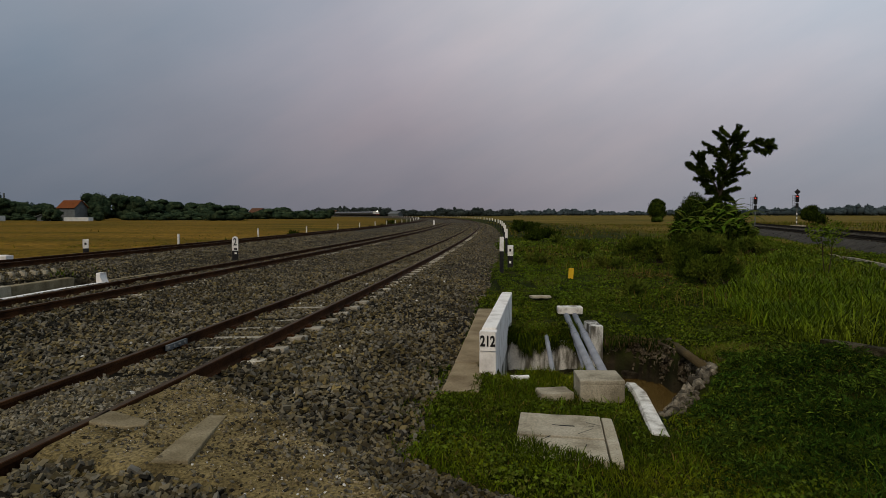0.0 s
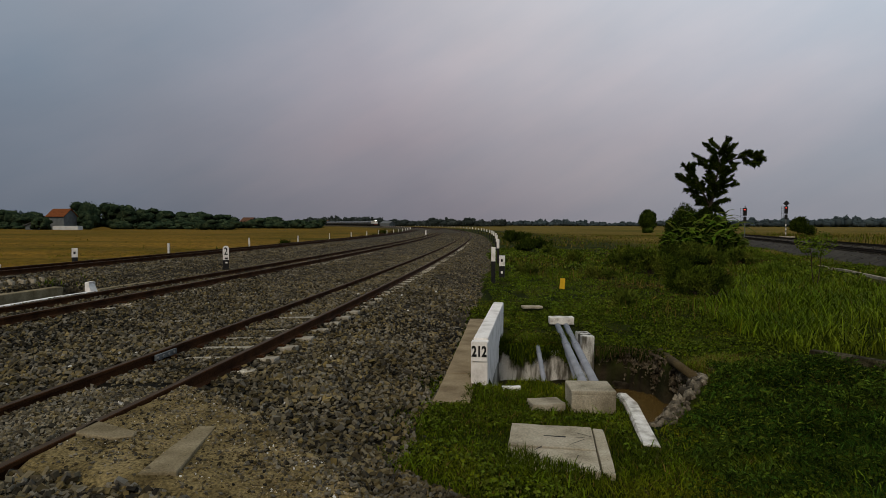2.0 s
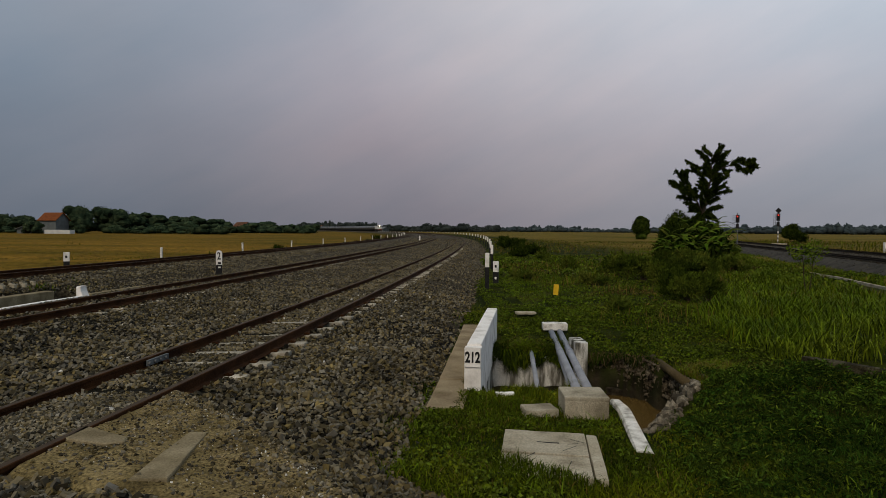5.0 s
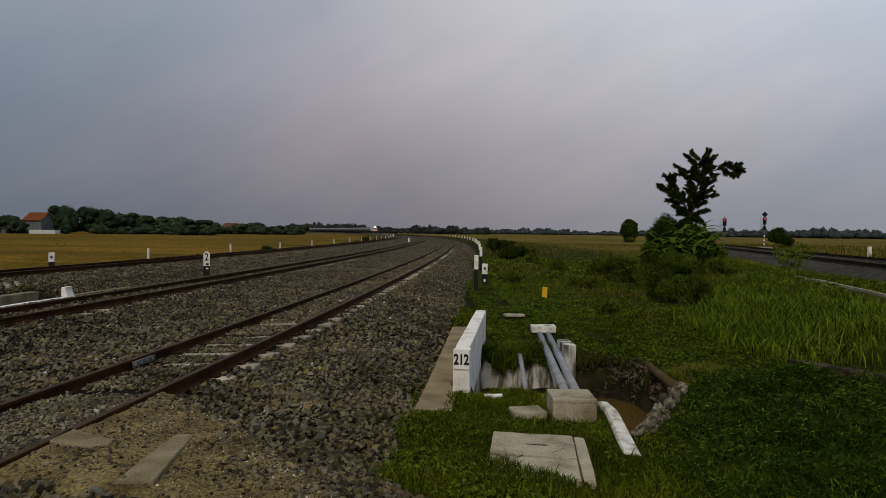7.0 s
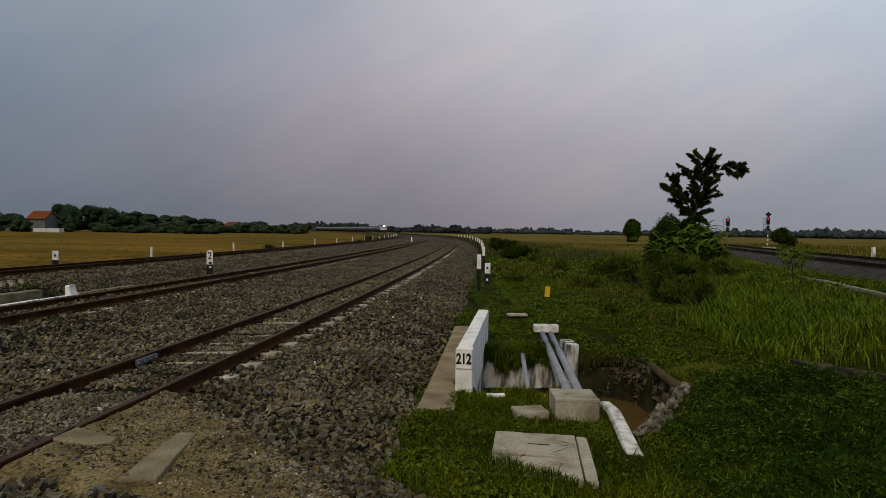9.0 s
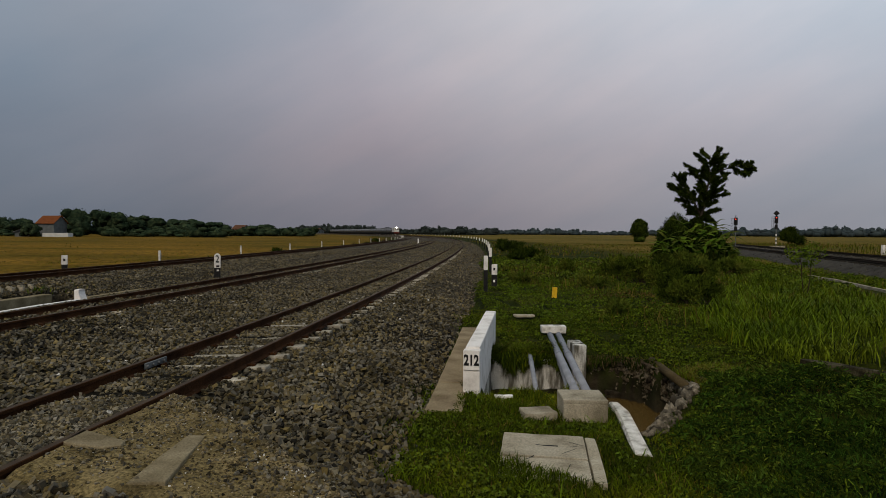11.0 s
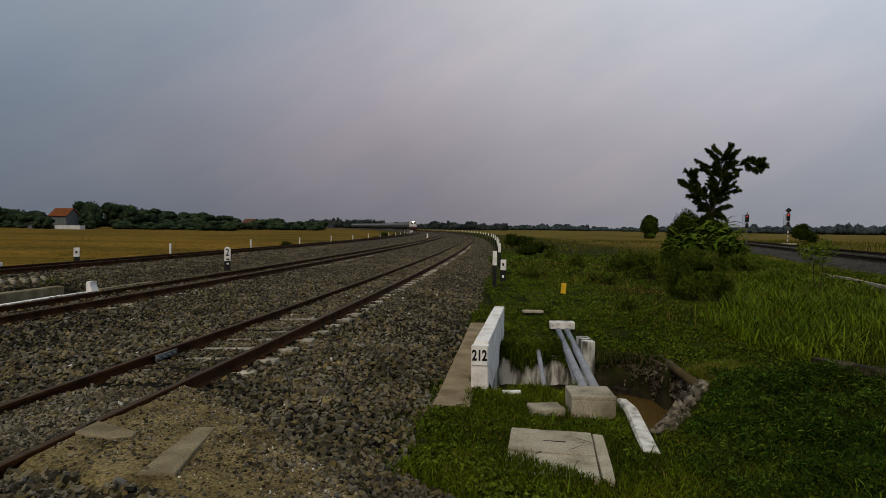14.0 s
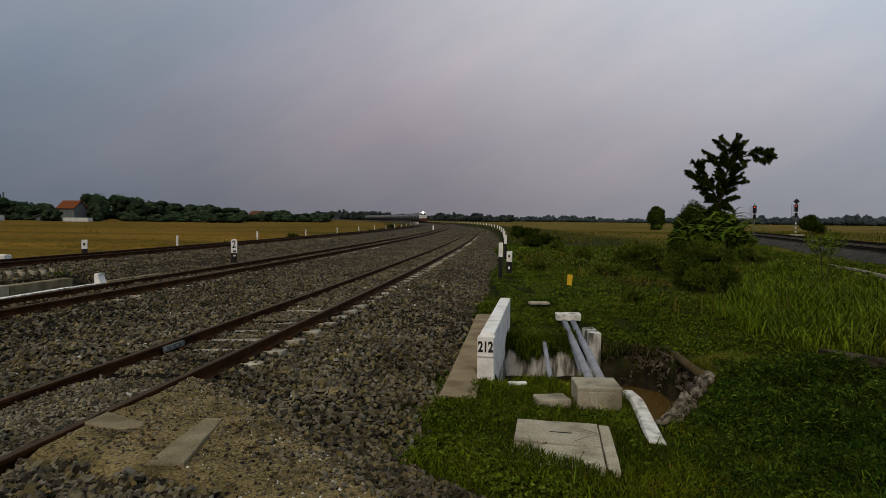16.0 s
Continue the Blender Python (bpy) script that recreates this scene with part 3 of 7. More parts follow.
def side_track(off, label):
    track = empty("railway_track", Matrix(), label, "railway track", "side line tracks", "structure")
    fr = []
    for y in list(np.arange(-40, 160, 4.0)) + list(np.arange(160, 900, 20.0)):
        x = float(side_x(y))
        h = math.atan2(float(side_x(y + 4)) - x, 4)
        fr.append(pose(x, y, -0.30, 0, 0, -math.degrees(h)) @ pose(off, 0, 0))
    for du in (-0.57, 0.57):
        ob = new("rail", rail_mesh([m @ pose(du, 0, 0) for m in fr], [TIMBER, RUST]))
        ob.parent = track
    v, p = [], []
    yy = 20.0
    while yy < 160:
        x = float(side_x(yy))
        h = math.atan2(float(side_x(yy + 4)) - x, 4)
        m = pose(x, yy, -0.44, 0, 0, -math.degrees(h)) @ pose(off, 0, 0)
        b = len(v)
        v += [m @ Vector((x2, y2, w)) for w in (-0.12, 0) for x2, y2 in ((-1, -0.11), (1, -0.11), (1, 0.11), (-1, 0.11))]
        p += [(b + 4, b + 5, b + 6, b + 7), (b, b + 1, b + 5, b + 4), (b + 1, b + 2, b + 6, b + 5), (b + 2, b + 3, b + 7, b + 6), (b + 3, b, b + 4, b + 7)]
        yy += 0.62
    ob = new("far_sleepers", big_mesh("far_sleepers", np.array(v), np.array(p), TIMBER))
    ob.parent = track
    tagged(ob, kind="stuff")


side_track(-2.8, "dark rusty side track on a low ballast bank")
side_track(2.8, "dark rusty outer side track on a low bank")


# ---- scattered stuff ----
rng = np.random.default_rng(7)


def rotations(n):
    q = rng.normal(size=(n, 4))
    q /= np.linalg.norm(q, axis=1)[:, None]
    w, x, y, z = q.T
    return np.stack([1 - 2 * (y * y + z * z), 2 * (x * y - z * w), 2 * (x * z + y * w),
                     2 * (x * y + z * w), 1 - 2 * (x * x + z * z), 2 * (y * z - x * w),
                     2 * (x * z - y * w), 2 * (y * z + x * w), 1 - 2 * (x * x + y * y)], 1).reshape(n, 3, 3)


def lying(n, tilt=0.6):
    """Turned any way about the upright, tipped a little."""
    a, b, c = rng.uniform(0, 2 * np.pi, n), rng.normal(0, tilt, n), rng.normal(0, tilt, n)
    ca, sa, cb, sb, cc, sc = np.cos(a), np.sin(a), np.cos(b), np.sin(b), np.cos(c), np.sin(c)
    o, i = np.zeros(n), np.ones(n)
    rx = np.stack([i, o, o, o, cb, -sb, o, sb, cb], 1).reshape(n, 3, 3)
    ry = np.stack([cc, o, sc, o, i, o, -sc, o, cc], 1).reshape(n, 3, 3)
    rz = np.stack([ca, -sa, o, sa, ca, o, o, o, i], 1).reshape(n, 3, 3)
    return rx @ ry @ rz


CUBE = np.array([(-1, -1, -1), (1, -1, -1), (1, 1, -1), (-1, 1, -1), (-1, -1, 1), (1, -1, 1), (1, 1, 1), (-1, 1, 1)], float) * 0.62
CUBE_Q = np.array([(0, 3, 2, 1), (4, 5, 6, 7), (0, 1, 5, 4), (1, 2, 6, 5), (2, 3, 7, 6), (3, 0, 4, 7)])


OCTA = np.array([(1, 0, 0), (0, 1, 0), (-1, 0, 0), (0, -1, 0), (0, 0, 1), (0, 0, -1)], float)
OCTA_T = np.array([(0, 1, 4), (1, 2, 4), (2, 3, 4), (3, 0, 4), (1, 0, 5), (2, 1, 5), (3, 2, 5), (0, 3, 5)])


def stones(name, centres, radii, mat, label, kind="stuff", category="stones", flat=0.75, cheap=False):
    n = len(centres)
    if cheap:
        v = OCTA[None] * (1 + rng.uniform(-0.3, 0.2, (n, 6, 1))) + rng.uniform(-0.28, 0.28, (n, 6, 3))
        v *= radii[:, None, None] * rng.uniform([0.9, 0.7, flat * 0.7], [1.5, 1.15, flat * 1.2], (n, 3))[:, None, :]
        v = np.einsum("nij,nkj->nki", lying(n), v) + centres[:, None, :]
        f = (OCTA_T[None] + 6 * np.arange(n)[:, None, None]).reshape(-1, 3)
        return tagged(new(name, big_mesh(name, v.reshape(-1, 3), f, mat)), label, category, kind=kind)
    v = CUBE[None] * (1 + rng.uniform(-0.34, 0.34, (n, 8, 3)))
    v *= radii[:, None, None] * rng.uniform([0.9, 0.65, flat * 0.5], [1.75, 1.15, flat * 1.0], (n, 3))[:, None, :]
    v = np.einsum("nij,nkj->nki", lying(n), v) + centres[:, None, :]
    f = (CUBE_Q[None] + 8 * np.arange(n)[:, None, None]).reshape(-1, 4)
    return tagged(new(name, big_mesh(name, v.reshape(-1, 3), f, mat)), label, category, kind=kind)


def arc_np(u, s):
    p = PHI0 + s / RR
    return CX + (RR + u) * np.cos(p), CY + (RR + u) * np.sin(p)


def dirt_mask(u, s):
    """1 where the foot crossing's packed dirt lies."""
    edge = np.interp(s, [3.0, 3.5, 4.3, 5.2, 5.7], [2.75, 2.5, 1.75, 0.75, 0.0]) + 0.15 * value_noise(u, s, 0.35, 21)
    return (u > -0.03) & (u < edge) & (s < 5.75) & (s > 3.58 - 0.18 * u + 0.15 * value_noise(u, s, 0.3, 22))


DIRT_S, DIRT_U = [0.8, 2.0, 3.0, 3.5, 4.3, 5.2, 5.7], [0.0, 2.2, 2.75, 2.5, 1.75, 0.75, 0.0]


def dirt_z(u, s):
    return -0.032 - 0.075 * smooth_step(0, 2.4, u) + 0.016 * value_noise(u, s, 0.5, 31) + 0.008 * value_noise(u, s, 0.13, 32) - 0.07 * smooth_step(3.75, 3.5, s + 0.18 * u) - 0.5 * smooth_step(-0.15, 0.5, u - np.interp(s, DIRT_S, DIRT_U))


def apron(x, y):
    """Above 0 where the stones before the grass lie."""
    return np.interp(x, [-0.6, -0.31, 0.15, 0.66, 1.7], [5.45, 4.95, 4.60, 4.20, 3.6]) + 0.2 * value_noise(x, y, 0.28, 24) - y


def bed_stones(s_a, s_b, step, r0, r1, name, u0=-9.4, u1=2.35):
    rail_gap = 0.06 if s_a < 18 else 0.05 + 1.2 * r1
    n = int((s_b - s_a) * (u1 - u0) / step ** 2)
    u, s = rng.uniform(u0, u1, n), rng.uniform(s_a, s_b, n)
    keep = ~dirt_mask(u, s)
    for c in (0, -1.137, -4.9, -6.037):
        keep &= np.abs(u - c) > rail_gap
    # sleeper ends and middles stay partly bare on the near track
    k = np.abs((s + 3.0) / 0.69 - np.round((s + 3.0) / 0.69)) * 0.69
    bare = (k < 0.095) & (u > -1.1) & (u < 0.36) & (s > 5.6) & ((s < 11.5) | (u > 0)) & (rng.uniform(size=n) < 0.9)
    keep &= ~bare
    edge = smooth_step(1.85, 2.35, u + 0.25 * value_noise(u, s, 0.5, 23)) * rng.uniform(size=n)
    keep &= edge < 0.4
    u, s = u[keep], s[keep]
    x, y = arc_np(u, s)
    r = rng.uniform(r0, r1, len(u)) * np.where((u > -1.1) & (u < -0.05), 0.7, 1.0)
    z = bed_z(u, s) + rng.uniform(-0.9, 1.15 if s_a < 18 else 0.5, len(u)) * r
    stones(name, np.stack([x, y, z], 1), r, STONE, "angular grey ballast stones lying loose on the track bed", cheap=s_a >= 5.0 or s_a < 0)


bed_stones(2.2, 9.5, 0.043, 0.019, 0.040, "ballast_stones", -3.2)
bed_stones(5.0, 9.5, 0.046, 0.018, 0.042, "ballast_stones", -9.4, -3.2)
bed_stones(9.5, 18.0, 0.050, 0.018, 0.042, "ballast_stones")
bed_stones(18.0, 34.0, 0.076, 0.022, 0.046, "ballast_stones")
# shoulder outside the near rail, between the sleeper ends
for s_a, s_b, step, r0, r1 in ((18.0, 34.0, 0.06, 0.03, 0.045), (34.0, 70.0, 0.085, 0.035, 0.055)):
    n = int((s_b - s_a) * 0.6 / step ** 2)
    u, s = rng.uniform(0.05, 0.65, n), rng.uniform(s_a, s_b, n)
    k = np.abs((s + 3.0) / 0.69 - np.round((s + 3.0) / 0.69)) * 0.69
    keep = (k > 0.09) | (u > 0.26)
    u, s = u[keep], s[keep]
    x, y = arc_np(u, s)
    r = rng.uniform(r0, r1, len(u))
    stones("shoulder_stones", np.stack([x, y, bed_z(u, s) + 0.3 * r], 1), r, STONE, "grey ballast packed round the sleeper ends", cheap=True)
bed_stones(34.0, 60.0, 0.135, 0.028, 0.052, "ballast_stones")
bed_stones(60.0, 120.0, 0.26, 0.04, 0.075, "ballast_stones")
# ballast lying over the sleepers between the near rails, further out
n = 15000
s = 11.5 + 68 * rng.uniform(0, 1, n) ** 1.6
u = rng.uniform(-1.09, -0.05, n)
x, y = arc_np(u, s)
r = rng.uniform(0.024, 0.044, n) * (1 + s / 90)
stones("ballast_stones", np.stack([x, y, np.full(n, -0.16) + rng.uniform(-0.4, 0.3, n) * r], 1), r, STONE, "brown-grey ballast lying over the sleepers between the rails", cheap=True)
# more stones on the shoulder outside the near rail
n = 7000
u, s = rng.uniform(0.08, 2.3, n), rng.uniform(4.6, 9.6, n)
k = np.abs((s + 3.0) / 0.69 - np.round((s + 3.0) / 0.69)) * 0.69
k = ~dirt_mask(u, s) & ((k > 0.1) | (u > 0.27))
u, s = u[k], s[k]
x, y = arc_np(u, s)
r = rng.uniform(0.016, 0.036, len(u))
stones("ballast_stones", np.stack([x, y, bed_z(u, s) + rng.uniform(-0.9, 0.5, len(u)) * r], 1), r, STONE, "angular grey ballast stones lying loose on the track bed")
# weeds in the ballast by the far culvert
n = 420
u, s = rng.normal(-8.75, 0.25, n), rng.normal(15.4, 0.6, n)
k = value_noise(u, s, 0.8, 35) + rng.uniform(-0.4, 0.4, n) > 0.15
u, s = u[k], s[k]
x, y = arc_np(u, s)
WEEDS = (x, y, bed_z(u, s) - 0.01)
# trodden smaller stones between the near rails
n = 6200
u, s = rng.uniform(-1.08, -0.06, n), rng.uniform(2.6, 5.75, n)
x, y = arc_np(u, s)
r = rng.uniform(0.010, 0.026, n)
stones("ballast_stones", np.stack([x, y, bed_z(u, s) + rng.uniform(-0.2, 0.7, n) * r], 1), r, DUSTY_STONE, "small dusty trodden stones between the rails", cheap=True)
bed_stones(-3.0, 2.2, 0.075, 0.020, 0.045, "ballast_stones", -2.6)
# ballast between the sleepers just past the crossing
n = 5200
u, s = rng.uniform(-1.08, -0.06, n), rng.uniform(5.6, 12.0, n)
k = np.abs((s + 3.0) / 0.69 - np.round((s + 3.0) / 0.69)) * 0.69 > 0.10
u, s = u[k], s[k]
x, y = arc_np(u, s)
r = rng.uniform(0.016, 0.032, len(u))
stones("ballast_stones", np.stack([x, y, bed_z(u, s) + rng.uniform(-0.1, 0.6, len(u)) * r], 1), r, STONE, "brown-grey ballast between the sleepers", cheap=True)
# shoulders of the far track
n = 26000
u, s = rng.uniform(-13.3, -8.8, n), rng.uniform(12, 52, n) ** 1.0
k = (np.abs(u + 10.6) > 0.12) & (np.abs(u + 11.74) > 0.12) & (rng.uniform(size=n) < 26 / s)
u, s = u[k], s[k]
x, y = arc_np(u, s)
r = rng.uniform(0.026, 0.055, len(u))
stones("ballast_stones", np.stack([x, y, bed_z(u, s) + rng.uniform(-0.3, 0.3, len(u)) * r], 1), r, STONE, "angular grey ballast stones lying loose on the track bed", cheap=True)


# bed of larger loose stones where the viewer stands, and along the grass edge
n = 6500
u, s = rng.uniform(0.06, 1.9, n), rng.uniform(2.0, 3.9, n)
k = (s < 3.60 - 0.18 * u + 0.12 * value_noise(u, s, 0.2, 26)) & (s > 2.3 + 0.4 * value_noise(u, s, 0.5, 27)) & (u < 1.7 + 0.3 * value_noise(u, s, 0.4, 29))
x, y = arc_np(u[k], s[k])
r = rng.uniform(0.014, 0.040, k.sum())
stones("loose_stones", np.stack([x, y, np.clip(dirt_z(u[k], s[k]), -0.14, -0.075) + rng.uniform(-0.2, 0.8, k.sum()) * r], 1), r, STONE, "dark grey stones heaped at the edge of the dirt")
n = 12500
x, y = rng.uniform(-1.0, 1.7, n), rng.uniform(3.0, 5.7, n)
k = (apron(x, y) > 0) & (y > 3.35 + 0.35 * value_noise(x, y, 0.4, 34)) & ~dirt_mask(u_of(x, y), s_of(x, y))
x, y = x[k], y[k]
r = rng.uniform(0.010, 0.034, len(x))
stones("edge_stones", np.stack([x, y, np.maximum(ground_z(x, y), bed_z(u_of(x, y), s_of(x, y))) + 0.35 * r], 1), r, STONE, "grey stones spilled along the grass edge")
n = 46
u, s = rng.uniform(-4.5, 2.2, n), rng.uniform(3.0, 16.0, n)
k = np.min(np.abs(u[:, None] - np.array([0, -1.137, -4.9, -6.037])), axis=1) > 0.15
u, s = u[k], s[k]
x, y = arc_np(u, s)
r = rng.uniform(0.010, 0.030, len(u))
stones("pale_stones", np.stack([x, y, np.where(dirt_mask(u, s), dirt_z(u, s), bed_z(u, s) + 0.02) + 0.3 * r], 1), r, PALE_STONE, "scattered pale stones among the grey ballast")


# the nearest stones, each one a piece of the bed
LOOSE_STONE = material("loose_ballast_stone", [(0.060, 0.050, 0.0315), (0.096, 0.080, 0.051), (0.136, 0.113, 0.072)], 1.3, 0.85, 0.15, 25, obj_rand=0.6, fine=0.14, fine_scale=30)
SHAPES = []
for k in range(8):
    bm = bmesh.new()
    add_box(bm, (1.5 + 0.12 * k, 1.05, 0.75), Matrix(), 0.0, 0.26, 300 + k)
    bmesh.ops.bevel(bm, geom=bm.edges[:], offset=0.04, segments=1, affect="EDGES")
    SHAPES.append(from_bm("stone", bm, LOOSE_STONE))
bed = bpy.data.objects["ballast_bed"]
rnd = random.Random(77)
count = 0
while count < 300:
    u, s = rnd.uniform(0.08, 1.9), rnd.uniform(2.7, 6.6)
    x, y = arc_np(u, s)
    heap = 2.7 < s < 3.55 - 0.18 * u and u < 1.3
    if not heap and (dirt_mask(np.array([u]), np.array([s]))[0] or s < 4.2 or u < 0.3 + 0.25 * (6.6 - s) * 0.3):
        continue
    r = rnd.uniform(0.014, 0.024) * (1.35 if heap else 1.0)
    z = min(max(float(dirt_z(u, s)), -0.14), -0.075) + 0.02 if heap else float(bed_z(u, s)) + 0.012
    ob = new("stone", SHAPES[count % 8])
    ob.matrix_basis = Matrix.LocRotScale((x, y, z + 0.35 * r), Euler((rnd.gauss(0, 0.4), rnd.gauss(0, 0.4), rnd.uniform(0, 6.3))), (r, r, r))
    ob.parent = bed
    count += 1


# ---- packed dirt of the foot crossing ----
du, ds = np.arange(0.04, 3.3, 0.06), np.arange(0.4, 6.0, 0.06)
U, S = np.meshgrid(du, ds)
Z = dirt_z(U, S)
X, Y = arc_np(U, S)
nn = len(du)
a = np.arange((len(ds) - 1) * nn).reshape(len(ds) - 1, nn)[:, :-1].ravel()
tagged(new("dirt_crossing", big_mesh("dirt_crossing", np.stack([X.ravel(), Y.ravel(), Z.ravel()], 1), np.stack([a, a + 1, a + nn + 1, a + nn], 1), DIRT, smooth=True)),
              "packed brown dirt of a foot crossing beside the rail", "dirt path", kind="structure")
for n, r0, r1, mat, low, lab in ((15000, 0.003, 0.013, BROWN_STONE, 0.0, "small brown pebbles trodden into the dirt crossing"), (8000, 0.006, 0.024, STONE, 0.30, "grey stones kicked over the dirt crossing"),
                                 (700, 0.004, 0.011, PALE_STONE, 0.1, "tiny pale pebbles in the dirt crossing")):
    u, s = rng.uniform(0.05, 2.9, n), rng.uniform(2.4, 5.8, n)
    ed = np.interp(s, DIRT_S, DIRT_U)
    rim = np.clip(1 - (ed - u) / 0.9, 0, 1)
    keep = (u < ed + 0.25) & (rng.uniform(size=n) < 1 - low + low * rim) & (value_noise(u, s, 0.45, 33) + rng.uniform(-0.8, 0.8, n) + rim > -0.25)
    u, s = u[keep], s[keep]
    x, y = arc_np(u, s)
    r = rng.uniform(r0, r1, len(u)) * (0.8 + 0.4 * rim[keep])
    stones("dirt_pebbles", np.stack([x, y, dirt_z(u, s) + 0.3 * r], 1), r, mat, lab, cheap=True)


# ---- grass ----
def blades(name, x, y, z, h, w, mats, label, lean=0.5, share=0.0, thin=False):
    n = len(x)
    a = rng.uniform(0, 2 * np.pi, n)
    d = np.stack([np.cos(a), np.sin(a), np.zeros(n)], 1)
    b = rng.uniform(0, 2 * np.pi, n)
    bend = np.stack([np.cos(b), np.sin(b), np.zeros(n)], 1) * (h * lean * rng.uniform(0.2, 1.3, n))[:, None]
    p = np.stack([x, y, z], 1)
    up = np.zeros((n, 3))
    up[:, 2] = h
    if thin:
        v = np.stack([p - d * w[:, None], p + d * w[:, None], p + up * rng.uniform(0.75, 1.0, n)[:, None] + bend], 1)
        idx = (rng.uniform(size=n) < share).astype(int)
        return tagged(new(name, big_mesh(name, v.reshape(-1, 3), np.arange(3 * n).reshape(n, 3), mats, idx=idx)), label, "grass", kind="stuff")
    v = np.empty((n, 5, 3))
    v[:, 0] = p - d * w[:, None]
    v[:, 1] = p + d * w[:, None]
    v[:, 2] = p + d * (0.7 * w)[:, None] + up * 0.6 + bend * 0.35
    v[:, 3] = p - d * (0.7 * w)[:, None] + up * 0.6 + bend * 0.35
    v[:, 4] = p + up * rng.uniform(0.75, 1.0, n)[:, None] + bend
    q = np.array([(0, 1, 2), (0, 2, 3), (3, 2, 4)])
    f = (q[None] + 5 * np.arange(n)[:, None, None]).reshape(-1, 3)
    idx = np.repeat((rng.uniform(size=n) < share).astype(int), 3)
    return tagged(new(name, big_mesh(name, v.reshape(-1, 3), f, mats, idx=idx)), label, "grass", kind="stuff")


def kerb_x(y):
    """The drain kerb along the side line, y -> x."""
    return np.interp(y, [8, 24.1, 29.1, 35.1, 50], [13.2, 18.6, 20.1, 21.8, 26.2])


SLAB_C, BOX_C = (1.06, 5.37), (1.70, 6.85)


def clear_of_things(x, y, u):
    k = (u > 1.8) & (in_ditch(x, y) < 0.08)
    k &= ~((np.abs(x - SLAB_C[0] - 0.18 * (y - SLAB_C[1])) < 0.42) & (np.abs(y - SLAB_C[1]) < 0.58) & (y > 5.24 - 0.9 * (x - 0.66)))
    k &= ~((np.abs(x - 1.2) < 0.19) & (np.abs(y - 6.75) < 0.15))
    k &= ~((np.abs(x - 2.4) < 0.25) & (np.abs(y - 11.9) < 0.25))
    k &= ~((np.abs(x - BOX_C[0]) < 0.25) & (np.abs(y - BOX_C[1]) < 0.25))
    k &= apron(x, y) < 0.02
    k &= ~((np.abs((x - 5.46) * 0.719 + (y - 8.87) * 0.695 + 0.22) < 0.36) & (x > 5.35) & (x < 7.7))
    k &= ~((np.abs(x - kerb_x(y) + 0.55) < 0.75) & (y > 20) & (y < 37))
    s = s_of(x, y)
    k &= ~((u > 2.25) & (u < 2.62 + 0.1 * value_noise(x, y, 0.2, 25)) & (s > 6.75) & (s < 12.9))
    k &= ~((np.abs(x - np.interp(y, [5.5, 6.87, 7.4], [1.93, 2.17, 2.20])) < 0.10) & (y > 5.46) & (y < 7.5))
    k &= ~((x > 2.1) & (x < 3.5) & (y > np.interp(x, [2.17, 2.6, 3.0, 3.45], [6.02, 6.55, 7.18, 7.88])) & (y < 8.2))
    k &= ~((u > 2.75) & (u < 3.05) & (s > 7.5) & (s < 11.6))
    return k


def lawn(n, x0, x1, y0, y1, h0, h1, w, lean, label, mats, share, patch=None):
    x, y = rng.uniform(x0, x1, n), rng.uniform(y0, y1, n)
    u = u_of(x, y)
    keep = clear_of_things(x, y, u)
    edge = smooth_step(1.85, 2.45, u + 0.35 * value_noise(x, y, 0.5, 41))
    keep &= rng.uniform(size=n) < edge
    if patch is not None:
        keep &= rng.uniform(size=n) < patch(x, y)
    x, y = x[keep], y[keep]
    tall = 0.75 + 0.45 * value_noise(x, y, 0.7, 42)
    h = rng.uniform(h0, h1, len(x)) * tall
    return blades("grass", x, y, np.maximum(ground_z(x, y), np.where(u_of(x, y) < 2.5, bed_z(u_of(x, y), s_of(x, y)), -9)) - 0.01, h, np.full(len(x), w) * rng.uniform(0.7, 1.3, len(x)), mats, label, lean, share, thin=y0 > 7 and h1 < 0.5)


lawn(58000, -0.7, 2.7, 2.9, 8.2, 0.04, 0.12, 0.0048, 1.0, "short green grass with dry blades on the verge", [GRASS, STRAW], 0.07)
lawn(26000, 2.2, 8.5, 3.2, 5.8, 0.06, 0.15, 0.0055, 1.0, "thick low green creeping grass on the bank", [BANK_LEAF, LEAF_DARK], 0.3)
lawn(66000, 0.5, 10.0, 7.6, 16, 0.03, 0.10, 0.006, 1.0, "short green grass beyond the channel", [GRASS, STRAW], 0.10)
lawn(30000, 1.0, 28, 14, 42, 0.04, 0.12, 0.014, 0.9, "patchy green grass on the open verge", [GRASS, GRASS_TALL], 0.3)


